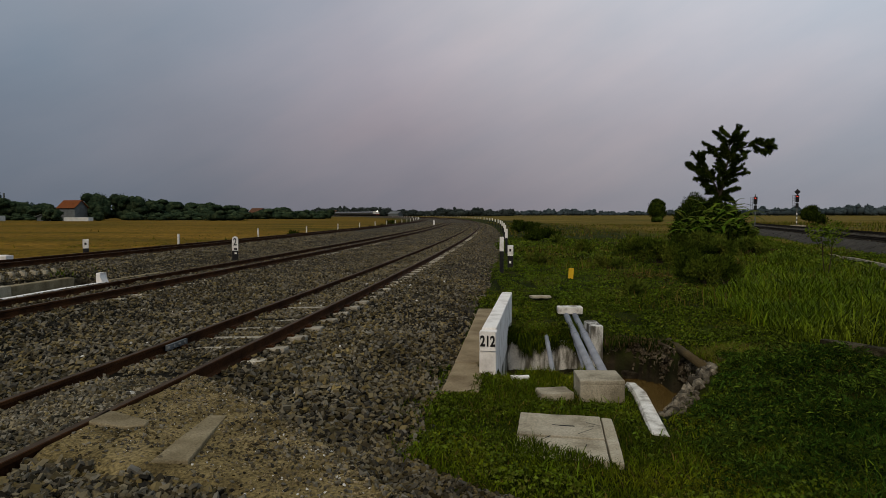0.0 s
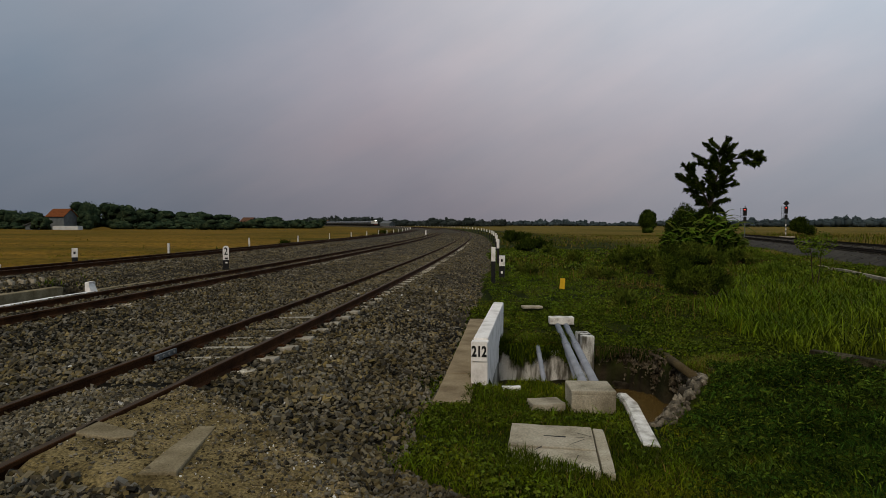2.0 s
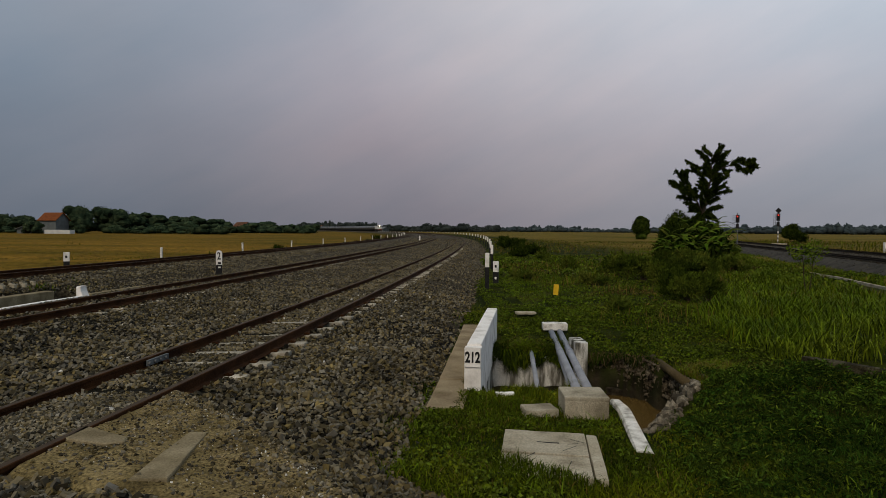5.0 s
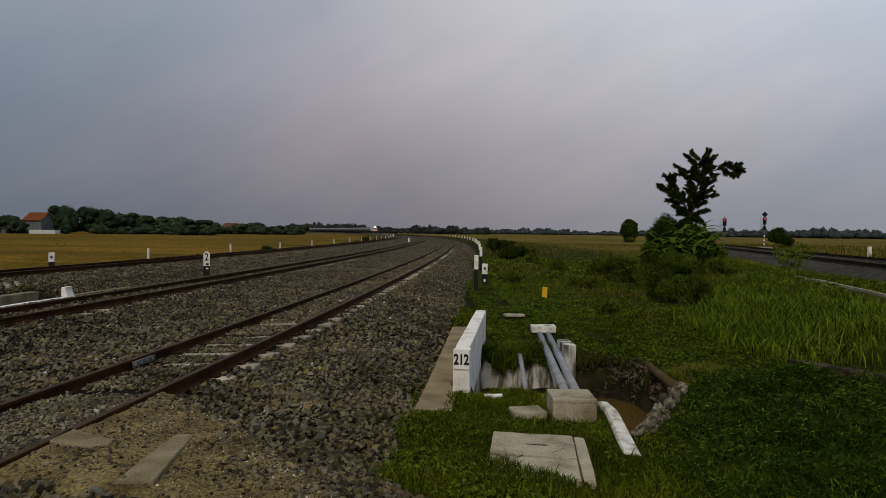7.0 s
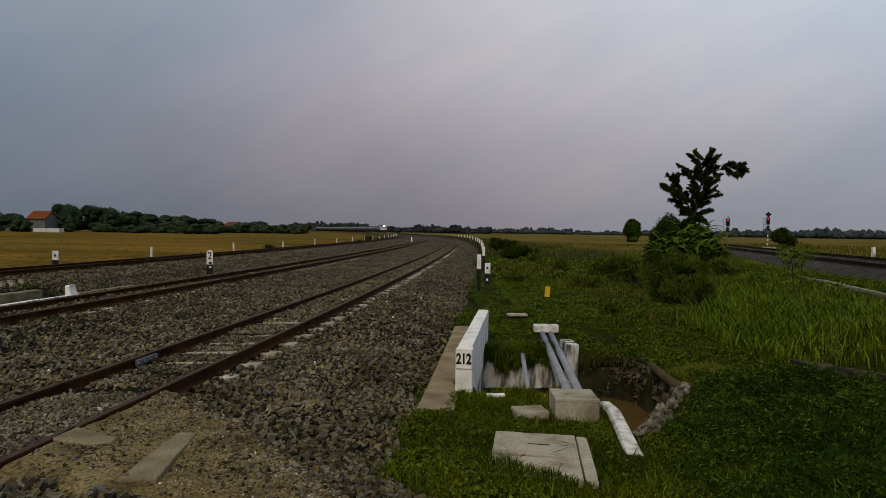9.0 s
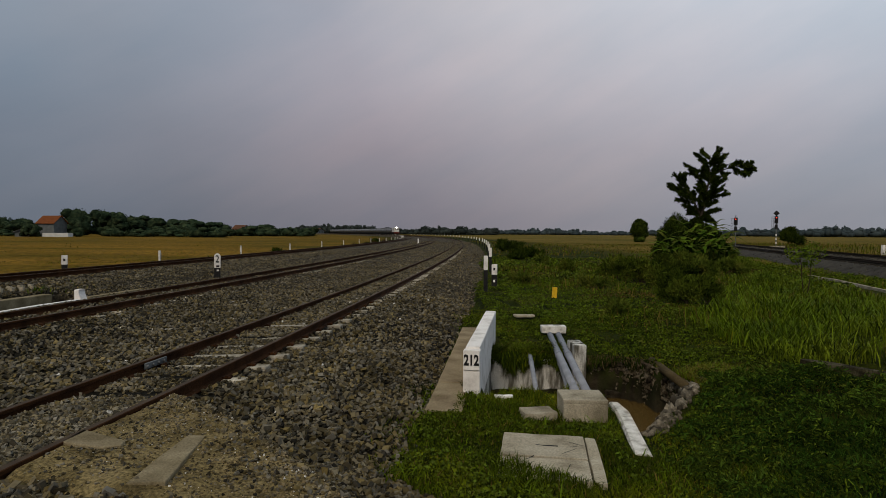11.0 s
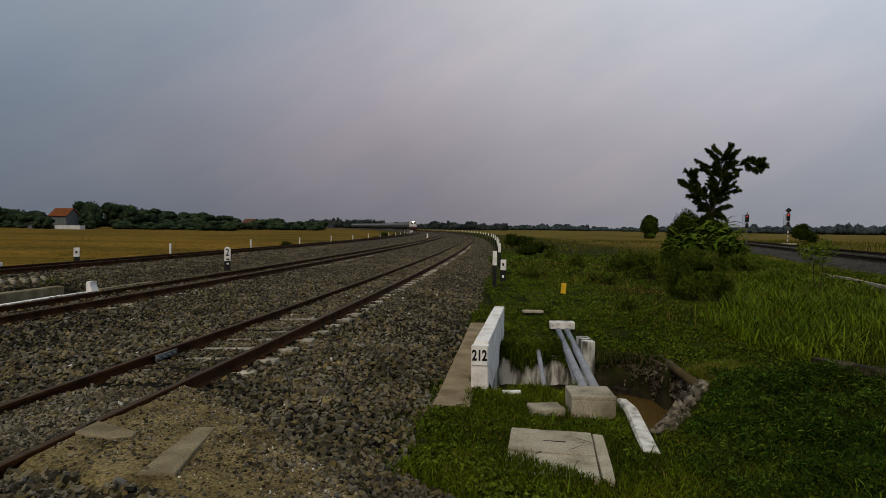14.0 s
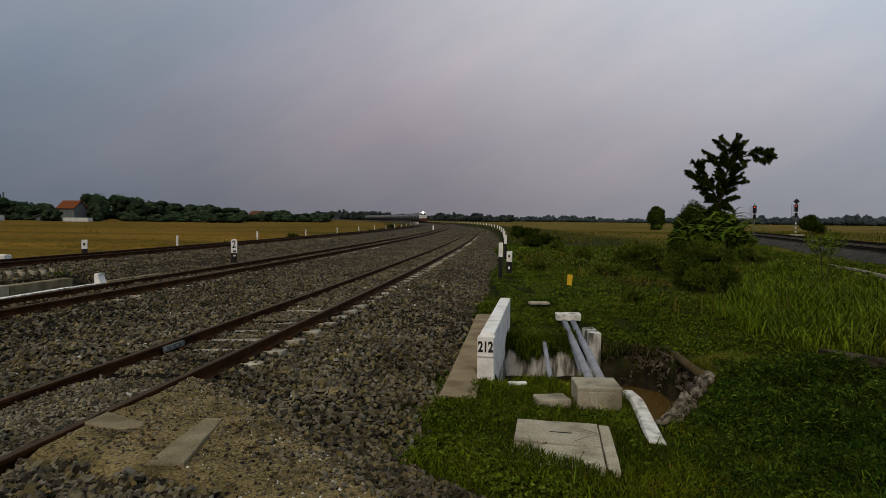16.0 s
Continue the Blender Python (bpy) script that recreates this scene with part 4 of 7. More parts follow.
def arched_blades(n, x0, x1, y0, y1, h0, h1, w, mats, share, label, patch, reach=0.8):
    """Broad blades that rise and bow over at the tip."""
    x, y = rng.uniform(x0, x1, n), rng.uniform(y0, y1, n)
    k = clear_of_things(x, y, u_of(x, y)) & (rng.uniform(size=n) < patch(x, y))
    x, y = x[k], y[k]
    n = len(x)
    # blades grow in tufts
    tx, ty = x + 0.10 * value_noise(x, y, 0.16, 55), y + 0.10 * value_noise(x, y, 0.16, 56)
    h = rng.uniform(h0, h1, n) * (0.8 + 0.35 * value_noise(x, y, 0.9, 57))
    a = rng.uniform(0, 2 * np.pi, n)
    out = np.stack([np.cos(a), np.sin(a), 0 * a], 1)
    side = np.stack([-np.sin(a), np.cos(a), 0 * a], 1)
    r = h * reach * rng.uniform(0.3, 1.25, n)
    droop = rng.uniform(0.1, 0.65, n)
    base = np.stack([tx, ty, ground_z(tx, ty) - 0.02], 1)
    ww = w * rng.uniform(0.6, 1.3, n)
    pts = []
    for f, c in ((0.0, 0.7), (0.4, 1.0), (0.75, 0.8)):
        m = base + out * (r * f ** 1.7)[:, None]
        m[:, 2] += h * (f * 1.25 - droop * f ** 2.6)
        pts += [m - side * (ww * c)[:, None], m + side * (ww * c)[:, None]]
    m = base + out * r[:, None]
    m[:, 2] += h * (1.25 - droop * 1.25)
    v = np.stack(pts + [m], 1)
    q = np.array([(0, 1, 3), (0, 3, 2), (2, 3, 5), (2, 5, 4), (4, 5, 6)])
    f = (q[None] + 7 * np.arange(n)[:, None, None]).reshape(-1, 3)
    idx = np.repeat((rng.uniform(size=n) < share).astype(int), 5)
    tagged(new("tall_grass", big_mesh("tall_grass", v.reshape(-1, 3), f, mats, idx=idx)), label, "grass", kind="stuff")


def tall_patch(x, y):
    return smooth_step(-0.15, 0.3, value_noise(x, y, 2.6, 51) * 0.5 + 0.16 * (x - 6.0 - 0.30 * (y - 10))) * smooth_step(1.2, 3.0, kerb_x(y) - x)


arched_blades(34000, 5.2, 15, 9.0, 17, 0.22, 0.58, 0.0085, [GRASS_TALL, GRASS], 0.22, "tall bright green wild grass bowing over in dense tufts", tall_patch)
arched_blades(20000, 7.0, 24, 16, 30, 0.20, 0.50, 0.014, [GRASS_TALL, GRASS], 0.3, "bright green wild grass on the verge", tall_patch)
arched_blades(5000, -0.3, 2.9, 3.4, 7.6, 0.08, 0.17, 0.005, [GRASS_TALL, GRASS], 0.35, "brighter tufts of grass on the verge", lambda x, y: smooth_step(0.1, 0.5, value_noise(x, y, 0.32, 53)), 1.2)
lawn(44000, 8, 52, 27, 80, 0.12, 0.34, 0.03, 0.8, "rough green grass out to the side line", [GRASS_TALL, GRASS], 0.4, lambda x, y: smooth_step(0.30, 0.40, x / y + 0.05 * value_noise(x, y, 5, 52)))
blades("ballast_weeds", *WEEDS, rng.uniform(0.05, 0.18, len(WEEDS[0])), rng.uniform(0.006, 0.014, len(WEEDS[0])), [GRASS_TALL, LEAF_DARK], "green weeds sprouting from the ballast", 0.7, 0.4)
# tufts over the culvert's edges
n = 2600
x, y = rng.uniform(0.95, 2.3, n), 10.22 + rng.uniform(-0.18, 0.35, n)
blades("grass_tuft", x, y, np.full(n, -0.47), rng.uniform(0.08, 0.2, n), np.full(n, 0.006), [GRASS, STRAW], "grass hanging over the headwall", 1.3, 0.1)
n = 3000
x = rng.uniform(0.9, 2.05, n)
y = 7.5 + rng.uniform(-0.25, 0.12, n)
blades("grass_tuft", x, y, np.full(n, -0.48), rng.uniform(0.10, 0.24, n) * (0.7 + 0.5 * value_noise(x, y, 0.25, 43)), np.full(n, 0.005), [GRASS_TALL, GRASS], "grass tufts before the culvert mouth", 0.6, 0.6)


# turf grown over the near corner of the drain cover
n = 3600
x = rng.uniform(0.52, 1.36, n)
y = rng.uniform(4.72, 5.46, n)
k = y < 5.26 - 0.9 * (x - 0.66) + 0.06 * value_noise(x, y, 0.12, 28)
x, y = x[k], y[k]
blades("grass_tuft", x, y, np.full(len(x), -0.43), rng.uniform(0.05, 0.13, len(x)), np.full(len(x), 0.005), [GRASS, LEAF_MID], "turf grown over the drain cover's edge", 0.8, 0.3)
# growth hanging down the headwall's face
n = 3800
x = rng.uniform(0.95, 2.35, n)
deep = np.clip(0.5 + 0.75 * value_noise(x, x * 0, 0.33, 44) + 0.35 * value_noise(x, x * 0, 0.11, 46), 0.08, 1.3)
z = -0.46 + 0.05 * value_noise(x, x * 0, 0.2, 47) + rng.uniform(-0.10, 0.05, n)
blades("hanging_growth", x, 10.03 - rng.uniform(0.0, 0.09, n), z, -rng.uniform(0.04, 0.34, n) * deep, np.full(n, 0.008), [LEAF_DARK, GRASS], "dark growth hanging down the headwall", 0.45, 0.45)
# dry weeds in patches between the shrubs
n = 14000
x, y = rng.uniform(3.5, 17, n), rng.uniform(12, 34, n)
k = value_noise(x, y, 2.2, 45) + rng.uniform(-0.35, 0.35, n) > 0.25
x, y = x[k], y[k]
blades("dry_weeds", x, y, ground_z(x, y) - 0.02, rng.uniform(0.15, 0.55, len(x)), rng.uniform(0.004, 0.010, len(x)), [GRASS, STRAW], "brown stalky weeds between the shrubs", 0.5, 0.55)
# dry grass of the meadow before the woods
n = 30000
x, y = rng.uniform(3, 62, n), rng.uniform(30, 150, n)
u = u_of(x, y)
k = (u > 3.2) & (x < side_x(y) - 8) & (value_noise(x, y, 5.0, 48) + 0.5 * value_noise(x, y, 1.6, 49) + rng.uniform(-0.5, 0.5, n) > -0.1)
x, y = x[k], y[k]
blades("meadow_grass", x, y, ground_z(x, y) - 0.03, rng.uniform(0.12, 0.42, len(x)), rng.uniform(0.03, 0.07, len(x)), [STRAW, GRASS], "dry tan and green grass of the open meadow", 0.6, 0.45, thin=True)
# parched grass before the mossy beam
n = 32000
a, b = rng.uniform(-1.2, 2.8, n), rng.normal(1.25, 0.5, n)
x, y = 5.46 + 0.695 * a - 0.719 * b, 8.87 - 0.719 * a - 0.695 * b
k = clear_of_things(x, y, u_of(x, y)) & (b > 0.62)
x, y = x[k], y[k]
blades("dry_tuft", x, y, ground_z(x, y) - 0.01, rng.uniform(0.04, 0.13, len(x)), np.full(len(x), 0.005), [STRAW, GRASS_TALL], "parched yellow grass before the mossy beam", 1.1, 0.6)
# parched grass by the channel's corner
n = 2500
x, y = rng.normal(3.95, 0.3, n), rng.normal(8.15, 0.28, n)
blades("dry_tuft", x, y, ground_z(x, y) - 0.01, rng.uniform(0.04, 0.14, n), np.full(n, 0.004), [STRAW, GRASS], "parched grass at the channel corner", 0.9, 0.3)


# ---- leaves ----
def leaf_quads(centres, size, droop=0.0):
    n = len(centres)
    v = np.array([(-0.5, 0, 0), (0, -0.28, 0.06), (0.5, 0, 0), (0, 0.28, 0.06)])[None] * (size * rng.uniform(0.6, 1.3, n))[:, None, None]
    v = np.einsum("nij,nkj->nki", rotations(n), v) + centres[:, None, :]
    f = np.arange(n * 4).reshape(n, 4)
    return v.reshape(-1, 3), f


def spray_leaves(centres, dirs, length, width):
    """Long leaves pointing along dirs."""
    n = len(centres)
    d = dirs + 0.55 * rng.normal(size=(n, 3))
    d /= np.linalg.norm(d, axis=1)[:, None]
    w = np.cross(d, rng.normal(size=(n, 3)))
    w /= np.linalg.norm(w, axis=1)[:, None] + 1e-9
    L = (length * rng.uniform(0.6, 1.3, n))[:, None]
    W = (width * rng.uniform(0.7, 1.3, n))[:, None]
    v = np.stack([centres, centres + d * L * 0.45 + w * W, centres + d * L - np.array((0, 0, 1)) * L * 0.15, centres + d * L * 0.45 - w * W], 1)
    return v.reshape(-1, 3), np.arange(n * 4).reshape(n, 4)


def clump_points(blobs, n):
    """Points in the outer shells of ellipsoids (x, y, z, rx, ry, rz)."""
    blobs = np.array(blobs, float)
    w = blobs[:, 3] * blobs[:, 4] + blobs[:, 4] * blobs[:, 5]
    k = rng.choice(len(blobs), n, p=w / w.sum())
    d = rng.normal(size=(n, 3))
    d /= np.linalg.norm(d, axis=1)[:, None]
    r = rng.uniform(0.25, 1.0, n) ** 0.5
    return blobs[k, :3] + d * r[:, None] * blobs[k, 3:]


def leafy(name, blobs, n, size, mat, parent=None, label=""):
    v, f = leaf_quads(clump_points(blobs, n), np.full(n, size))
    ob = new(name, big_mesh(name, v, f, mat))
    if parent:
        ob.parent = parent
    if label:
        tagged(ob, label)
    return ob


def limb_tree(bm, a, b, r0, r1, bends=3, wob=0.12, seed=0):
    rnd = random.Random(seed)
    a, b = Vector(a), Vector(b)
    prev, pr = a, r0
    for i in range(1, bends + 1):
        t = i / bends
        p = a.lerp(b, t) + Vector((rnd.uniform(-wob, wob), rnd.uniform(-wob, wob), 0)) * (1 if i < bends else 0)
        r = r0 + (r1 - r0) * t
        add_cyl(bm, pr, r, prev, p, 8)
        prev, pr = p, r


def far_tree(x, y, h, w, mat, label, n=420, size=0.7, seed=0, group="trees along the fields", full=False):
    """A whole small tree: tapered trunk, limbs and an uneven crown."""
    rnd = random.Random(seed)
    z0 = float(ground_z(x, y)) - 0.1
    t = empty("tree", pose(x, y, z0), label, "tree", group)
    bm = bmesh.new()
    limb_tree(bm, (0, 0, 0), (0, 0, h * 0.55), 0.025 * h, 0.012 * h, 3, 0.02 * h, seed)
    for i in range(4):
        an = i * 1.6 + rnd.random()
        limb_tree(bm, (0, 0, h * 0.3), (w * 0.35 * math.cos(an), w * 0.35 * math.sin(an), h * 0.65), 0.012 * h, 0.005 * h, 2, 0.02 * h, seed + i)
    part("trunk", bm, BARK, t)
    blobs = []
    for i in range(14):
        an, q = rnd.uniform(0, 6.28), rnd.uniform(0, 0.36)
        hz = rnd.uniform(0.12, 0.84)
        r = rnd.uniform(0.16, 0.27) * (1.15 - 0.5 * abs(hz - 0.5))
        blobs.append((w * q * math.cos(an), w * q * math.sin(an), h * hz, w * r, w * r, h * r * 0.75))
    blobs.append((0, 0, h * 0.6, w * 0.34, w * 0.34, h * 0.40))
    if full:
        blobs.append((0, 0, h * 0.54, w * 0.45, w * 0.45, h * 0.46))
    bm = bmesh.new()
    for bx, by, bz, rx, ry, rz in blobs:
        r = bmesh.ops.create_icosphere(bm, subdivisions=2, radius=0.86, matrix=Matrix.LocRotScale((bx, by, bz), Euler((0, 0, rnd.uniform(0, 6))), (rx, ry, rz)))
        for v in r["verts"]:
            v.co += Vector(noise.noise_vector(v.co * (9 / w) + Vector((seed, 0, 0)))) * 0.055 * w
    crown = part("crown", bm, mat, t)
    leafy("leaf_fringe", blobs, int(n * 1.5), size * 0.6, mat, crown)
    return t


# low broad-leaved plants: hummocks of leaves, gaps show ground darkened for shade
def leaf_mat(n, x0, x1, y0, y1, size, mats, shares, label, relief, scale, seed, patch=None, slim=0.36):
    x, y = rng.uniform(x0, x1, n), rng.uniform(y0, y1, n)
    hum = 0.5 + 0.5 * (0.6 * value_noise(x, y, scale, seed) + 0.45 * value_noise(x + 3.7, y, scale * 0.38, seed + 1))
    k = rng.uniform(size=n) < smooth_step(0.22, 0.62, hum)
    if patch is not None:
        k &= rng.uniform(size=n) < patch(x, y)
    k &= ~((np.abs(x - 1.06) < 0.60) & (np.abs(y - 5.32) < 0.70) & (y > 5.2 - 0.9 * (x - 0.66))) & ~((np.abs(x - 2.4) < 0.32) & (y > 10.0) & (y < 12.2)) & ~((np.abs(x - 2.25) < 0.36) & (np.abs(y - 14.5) < 0.5))
    for ox, oy in ((0, 0), (0.07, 0.07), (-0.07, 0.07), (0.07, -0.07), (-0.07, -0.07)):
        k &= clear_of_things(x + ox, y + oy, u_of(x, y))
    x, y, hum = x[k], y[k], hum[k]
    n = len(x)
    beside = np.where((x > 4.6) & (y < 9), smooth_step(0.2, 1.3, -(x - 5.46) * 0.719 - (y - 8.87) * 0.695), 1.0)
    z = ground_z(x, y) + relief * (0.15 + 0.85 * beside) * np.clip(hum * 1.5 - 0.35, 0.05, 1.2) * rng.uniform(0.25, 1.0, n) ** 0.6
    a, up = rng.uniform(0, 2 * np.pi, n), rng.normal(0.35, 0.65, n)
    d = np.stack([np.cos(a) * np.cos(up), np.sin(a) * np.cos(up), np.sin(up)], 1)
    w = np.cross(d, np.array((0, 0, 1.0)) + 0.85 * rng.normal(size=(n, 3)))
    w /= np.linalg.norm(w, axis=1)[:, None] + 1e-9
    L = size * rng.uniform(0.55, 1.4, n)[:, None]
    W = L * slim * rng.uniform(0.7, 1.2, n)[:, None]
    b = np.stack([x, y, z], 1) - d * L * 0.5
    v = np.stack([b, b + d * L * 0.45 + w * W, b + d * L - np.array((0, 0, 0.2)) * L, b + d * L * 0.45 - w * W], 1)
    idx = rng.choice(len(mats), n, p=shares)
    tagged(new("creeping_plants", big_mesh("creeping_plants", v.reshape(-1, 3), np.arange(4 * n).reshape(n, 4), mats, idx=idx)), label, "plants", kind="stuff")


def bank_patch(x, y):
    before_beam = smooth_step(1.1, 2.3, -(x - 5.46) * 0.719 - (y - 8.87) * 0.695)
    return smooth_step(1.85, 2.45, x - 0.25 * (y - 5) + 0.25 * value_noise(x, y, 0.6, 66)) * np.where(x > 4.0, 0.08 + 0.92 * before_beam, 1.0)


leaf_mat(120000, 2.0, 8.6, 4.9, 8.3, 0.058, [LEAF_DARK, BANK_LEAF, LEAF_LIGHT], (0.42, 0.42, 0.16), "creeping broad-leaved plants in a thick mat on the bank", 0.30, 0.40, 61, bank_patch, 0.12)
leaf_mat(80000, 1.7, 8.6, 3.0, 5.4, 0.045, [LEAF_DARK, BANK_LEAF, LEAF_LIGHT], (0.52, 0.41, 0.07), "dark low creeping plants at the foot of the bank", 0.16, 0.36, 62, bank_patch, 0.12)
leaf_mat(52000, -0.5, 3.2, 3.2, 8.0, 0.034, [GRASS, LEAF_MID, LEAF_LIGHT], (0.45, 0.35, 0.20), "small leafy weeds among the short grass", 0.10, 0.30, 65)
leaf_mat(70000, 0.6, 6.5, 9.2, 15.0, 0.042, [LEAF_DARK, LEAF_MID, GRASS_TALL, GRASS], (0.20, 0.40, 0.20, 0.20), "low leafy weeds covering the verge", 0.12, 0.42, 67)
leaf_mat(84000, 1.5, 15, 14.0, 26.0, 0.056, [LEAF_DARK, LEAF_MID, GRASS_TALL, LEAF_LIGHT], (0.12, 0.43, 0.27, 0.18), "low leafy weeds in the rough verge", 0.20, 0.8, 69, None, 0.24)
leaf_mat(30000, 2.5, 9, 12.0, 40.0, 0.085, [GRASS_TALL, LEAF_LIGHT], (0.6, 0.4), "bright green weeds in patches on the verge", 0.14, 1.6, 75, lambda x, y: smooth_step(0.1, 0.45, value_noise(x, y, 3.4, 76)) * smooth_step(0.30, 0.22, x / y), 0.25)
leaf_mat(26000, 4.5, 16, 13.0, 34.0, 0.075, [DEAD_LEAF, STRAW, GRASS], (0.4, 0.35, 0.25), "withered brown weeds in patches on the verge", 0.24, 1.2, 77, lambda x, y: smooth_step(0.05, 0.4, value_noise(x, y, 2.8, 78)) * smooth_step(0.22, 0.30, x / y) * smooth_step(0.50, 0.42, x / y), 0.2)
leaf_mat(34000, 3.0, 26, 25.0, 48.0, 0.15, [LEAF_DARK, LEAF_MID, GRASS_TALL, LEAF_LIGHT], (0.16, 0.42, 0.25, 0.17), "scrubby green weeds further up the verge", 0.34, 1.7, 70, None, 0.30)
# matted growth hanging over the channel's far edge
n = 3600
t = rng.uniform(0, 1.7, n)
bx, by = np.interp(t, [0, 0.45, 0.95, 1.7], [2.48, 2.95, 3.42, 3.50]), np.interp(t, [0, 0.45, 0.95, 1.7], [10.02, 9.98, 9.62, 9.0])
deep = np.clip(0.45 + 0.7 * value_noise(bx, by, 0.22, 64), 0.05, 1.0)
blades("hanging_growth", bx - 0.03 + rng.uniform(-0.04, 0.05, n), by - rng.uniform(-0.03, 0.10, n), np.full(n, -0.46) + rng.uniform(-0.05, 0.04, n), -rng.uniform(0.04, 0.30, n) * deep, np.full(n, 0.007), [LEAF_DARK, MUD], "dark roots and growth hanging over the channel bank", 0.5, 0.3)

# dry reeds beyond the side line
n = 16000
y = rng.uniform(40, 170, n)
x = side_x(y) + 7 + rng.uniform(0, 1, n) ** 2 * 60
k = value_noise(x, y, 4.0, 71) + rng.uniform(-0.6, 0.6, n) > 0
x, y = x[k], y[k]
blades("dry_reeds", x, y, ground_z(x, y) - 0.05, rng.uniform(0.5, 1.3, len(x)), rng.uniform(0.03, 0.07, len(x)), [STRAW, GRASS], "dry brown reeds and crops beyond the side line", 0.4, 0.5, thin=True)
# stubble and weeds in the straw field
for n, u0, u1, s0, s1, h0, h1, w0, share, lab in ((60000, -50, -15.5, 12, 75, 0.03, 0.11, 0.018, 0.2, "dry stubble across the straw field"),
                                                 (14000, -30, -15.2, 8, 60, 0.05, 0.17, 0.02, 0.85, "green weeds along the field edge"),
                                                 (500, -90, -20, 30, 150, 0.2, 0.45, 0.05, 0.9, "scattered dark weeds in the straw field")):
    u, s = rng.uniform(u0, u1, n), rng.uniform(s0, s1, n)
    x, y = arc_np(u, s)
    k = value_noise(x, y, 2.0, 73) + 0.6 * value_noise(x, y, 9.0, 74) + rng.uniform(-0.8, 0.8, n) > 0.1
    x, y = x[k], y[k]
    blades("field_stubble", x, y, ground_z(x, y) - 0.03, rng.uniform(h0, h1, len(x)), rng.uniform(0.5, 1.2, len(x)) * w0, [STRAW, GRASS], lab, 0.8, share, thin=True)
# coarse stones on the side line's bank
n = 17000
y = rng.uniform(22, 120, n)
off = rng.uniform(-6.2, 6.2, n)
k = (np.abs(np.abs(off) - 2.8) > 0.8) & (rng.uniform(size=n) < 30 / y)
y, off = y[k], off[k]
x = side_x(y) + off * 0.93
z = np.interp(np.abs(off), [0, 2.8, 4.15, 5.3, 6.3], [-0.55, -0.47, -0.50, -1.02, -1.40])
stones("side_ballast_stones", np.stack([x, y - 0.3 * off, z], 1), rng.uniform(0.05, 0.11, len(x)), SIDE_STONE, "coarse grey stones on the side line's bank", cheap=True)


# ---- the culvert beside the near track ----
def text_part(body, size, m, mat, parent, name="number"):
    cu = bpy.data.curves.new(name, "FONT")
    cu.body, cu.size, cu.extrude, cu.align_x, cu.align_y = body, size, 0.002, "CENTER", "CENTER"
    cu.offset = 0.005
    tmp = new(name + "_curve", cu)
    bpy.context.view_layer.update()
    me = bpy.data.meshes.new_from_object(tmp.evaluated_get(bpy.context.evaluated_depsgraph_get()))
    bpy.data.objects.remove(tmp)
    me.materials.clear()
    me.materials.append(mat)
    ob = new(name, me)
    ob.parent, ob.matrix_basis = parent, m @ Matrix.Diagonal((0.9, 1.3, 1, 1))
    return ob


def rough_block(size, bevel, rough, seed, cuts=3):
    """Cast block with slightly uneven faces and worn edges."""
    bm = bmesh.new()
    bmesh.ops.create_cube(bm, size=1.0, matrix=Matrix.Diagonal((*size, 1)))
    bmesh.ops.bevel(bm, geom=bm.edges[:], offset=bevel, segments=2, affect="EDGES", profile=0.6)
    bmesh.ops.subdivide_edges(bm, edges=[e for e in bm.edges if e.calc_length() > max(size) * 0.25], cuts=cuts, use_grid_fill=True)
    for v in bm.verts:
        v.co += Vector(noise.noise_vector(v.co * 6 + Vector((seed, 0, 0)))) * rough
    return bm


def parapet():
    m = arc_pose(2.81, 9.5, -0.62, -2.2)
    p = empty("bridge_parapet", m, "white-painted culvert parapet wall with its bridge number", "parapet wall")
    bm = rough_block((0.18, 3.6, 0.74), 0.015, 0.006, 1, 5)
    bmesh.ops.translate(bm, verts=bm.verts, vec=(0, 0, 0.36))
    part("wall", bm, WHITE, p)
    bm = rough_block((0.205, 0.16, 0.66), 0.012, 0.004, 2)
    bmesh.ops.translate(bm, verts=bm.verts, vec=(-0.005, -1.86, 0.37))
    part("end_pier", bm, WHITE, p)
    part("number_panel", bm_box((0.19, 0.02, 0.24), pose(-0.005, -1.95, 0.59), 0.004), WHITE, p, "white number panel")
    text_part("212", 0.135, pose(-0.005, -1.964, 0.585, 90), BLACK, p)
    return p


parapet()


def ledge():
    e = empty("concrete_walkway", Matrix(), "tan concrete walkway strip between ballast and parapet", "walkway", kind="structure")
    edges = [6.75, 8.05, 9.75, 11.4, 12.8]
    for i in range(4):
        l = edges[i + 1] - edges[i] - 0.015
        bm = rough_block((0.41, l, 0.16), 0.012, 0.008, 10 + i, 3)
        ob = part("slab", bm, TAN_CONCRETE, e)
        ob.matrix_basis = arc_pose(2.48, (edges[i] + edges[i + 1]) / 2, -0.505 + 0.006 * (i % 2), random.uniform(-0.6, 0.6))


ledge()


def place(name, bm, mat, m, label, category, group="", smooth=False):
    ob = new(name, from_bm(name, bm, mat, smooth))
    ob.matrix_basis = m
    return tagged(ob, label, category, group)


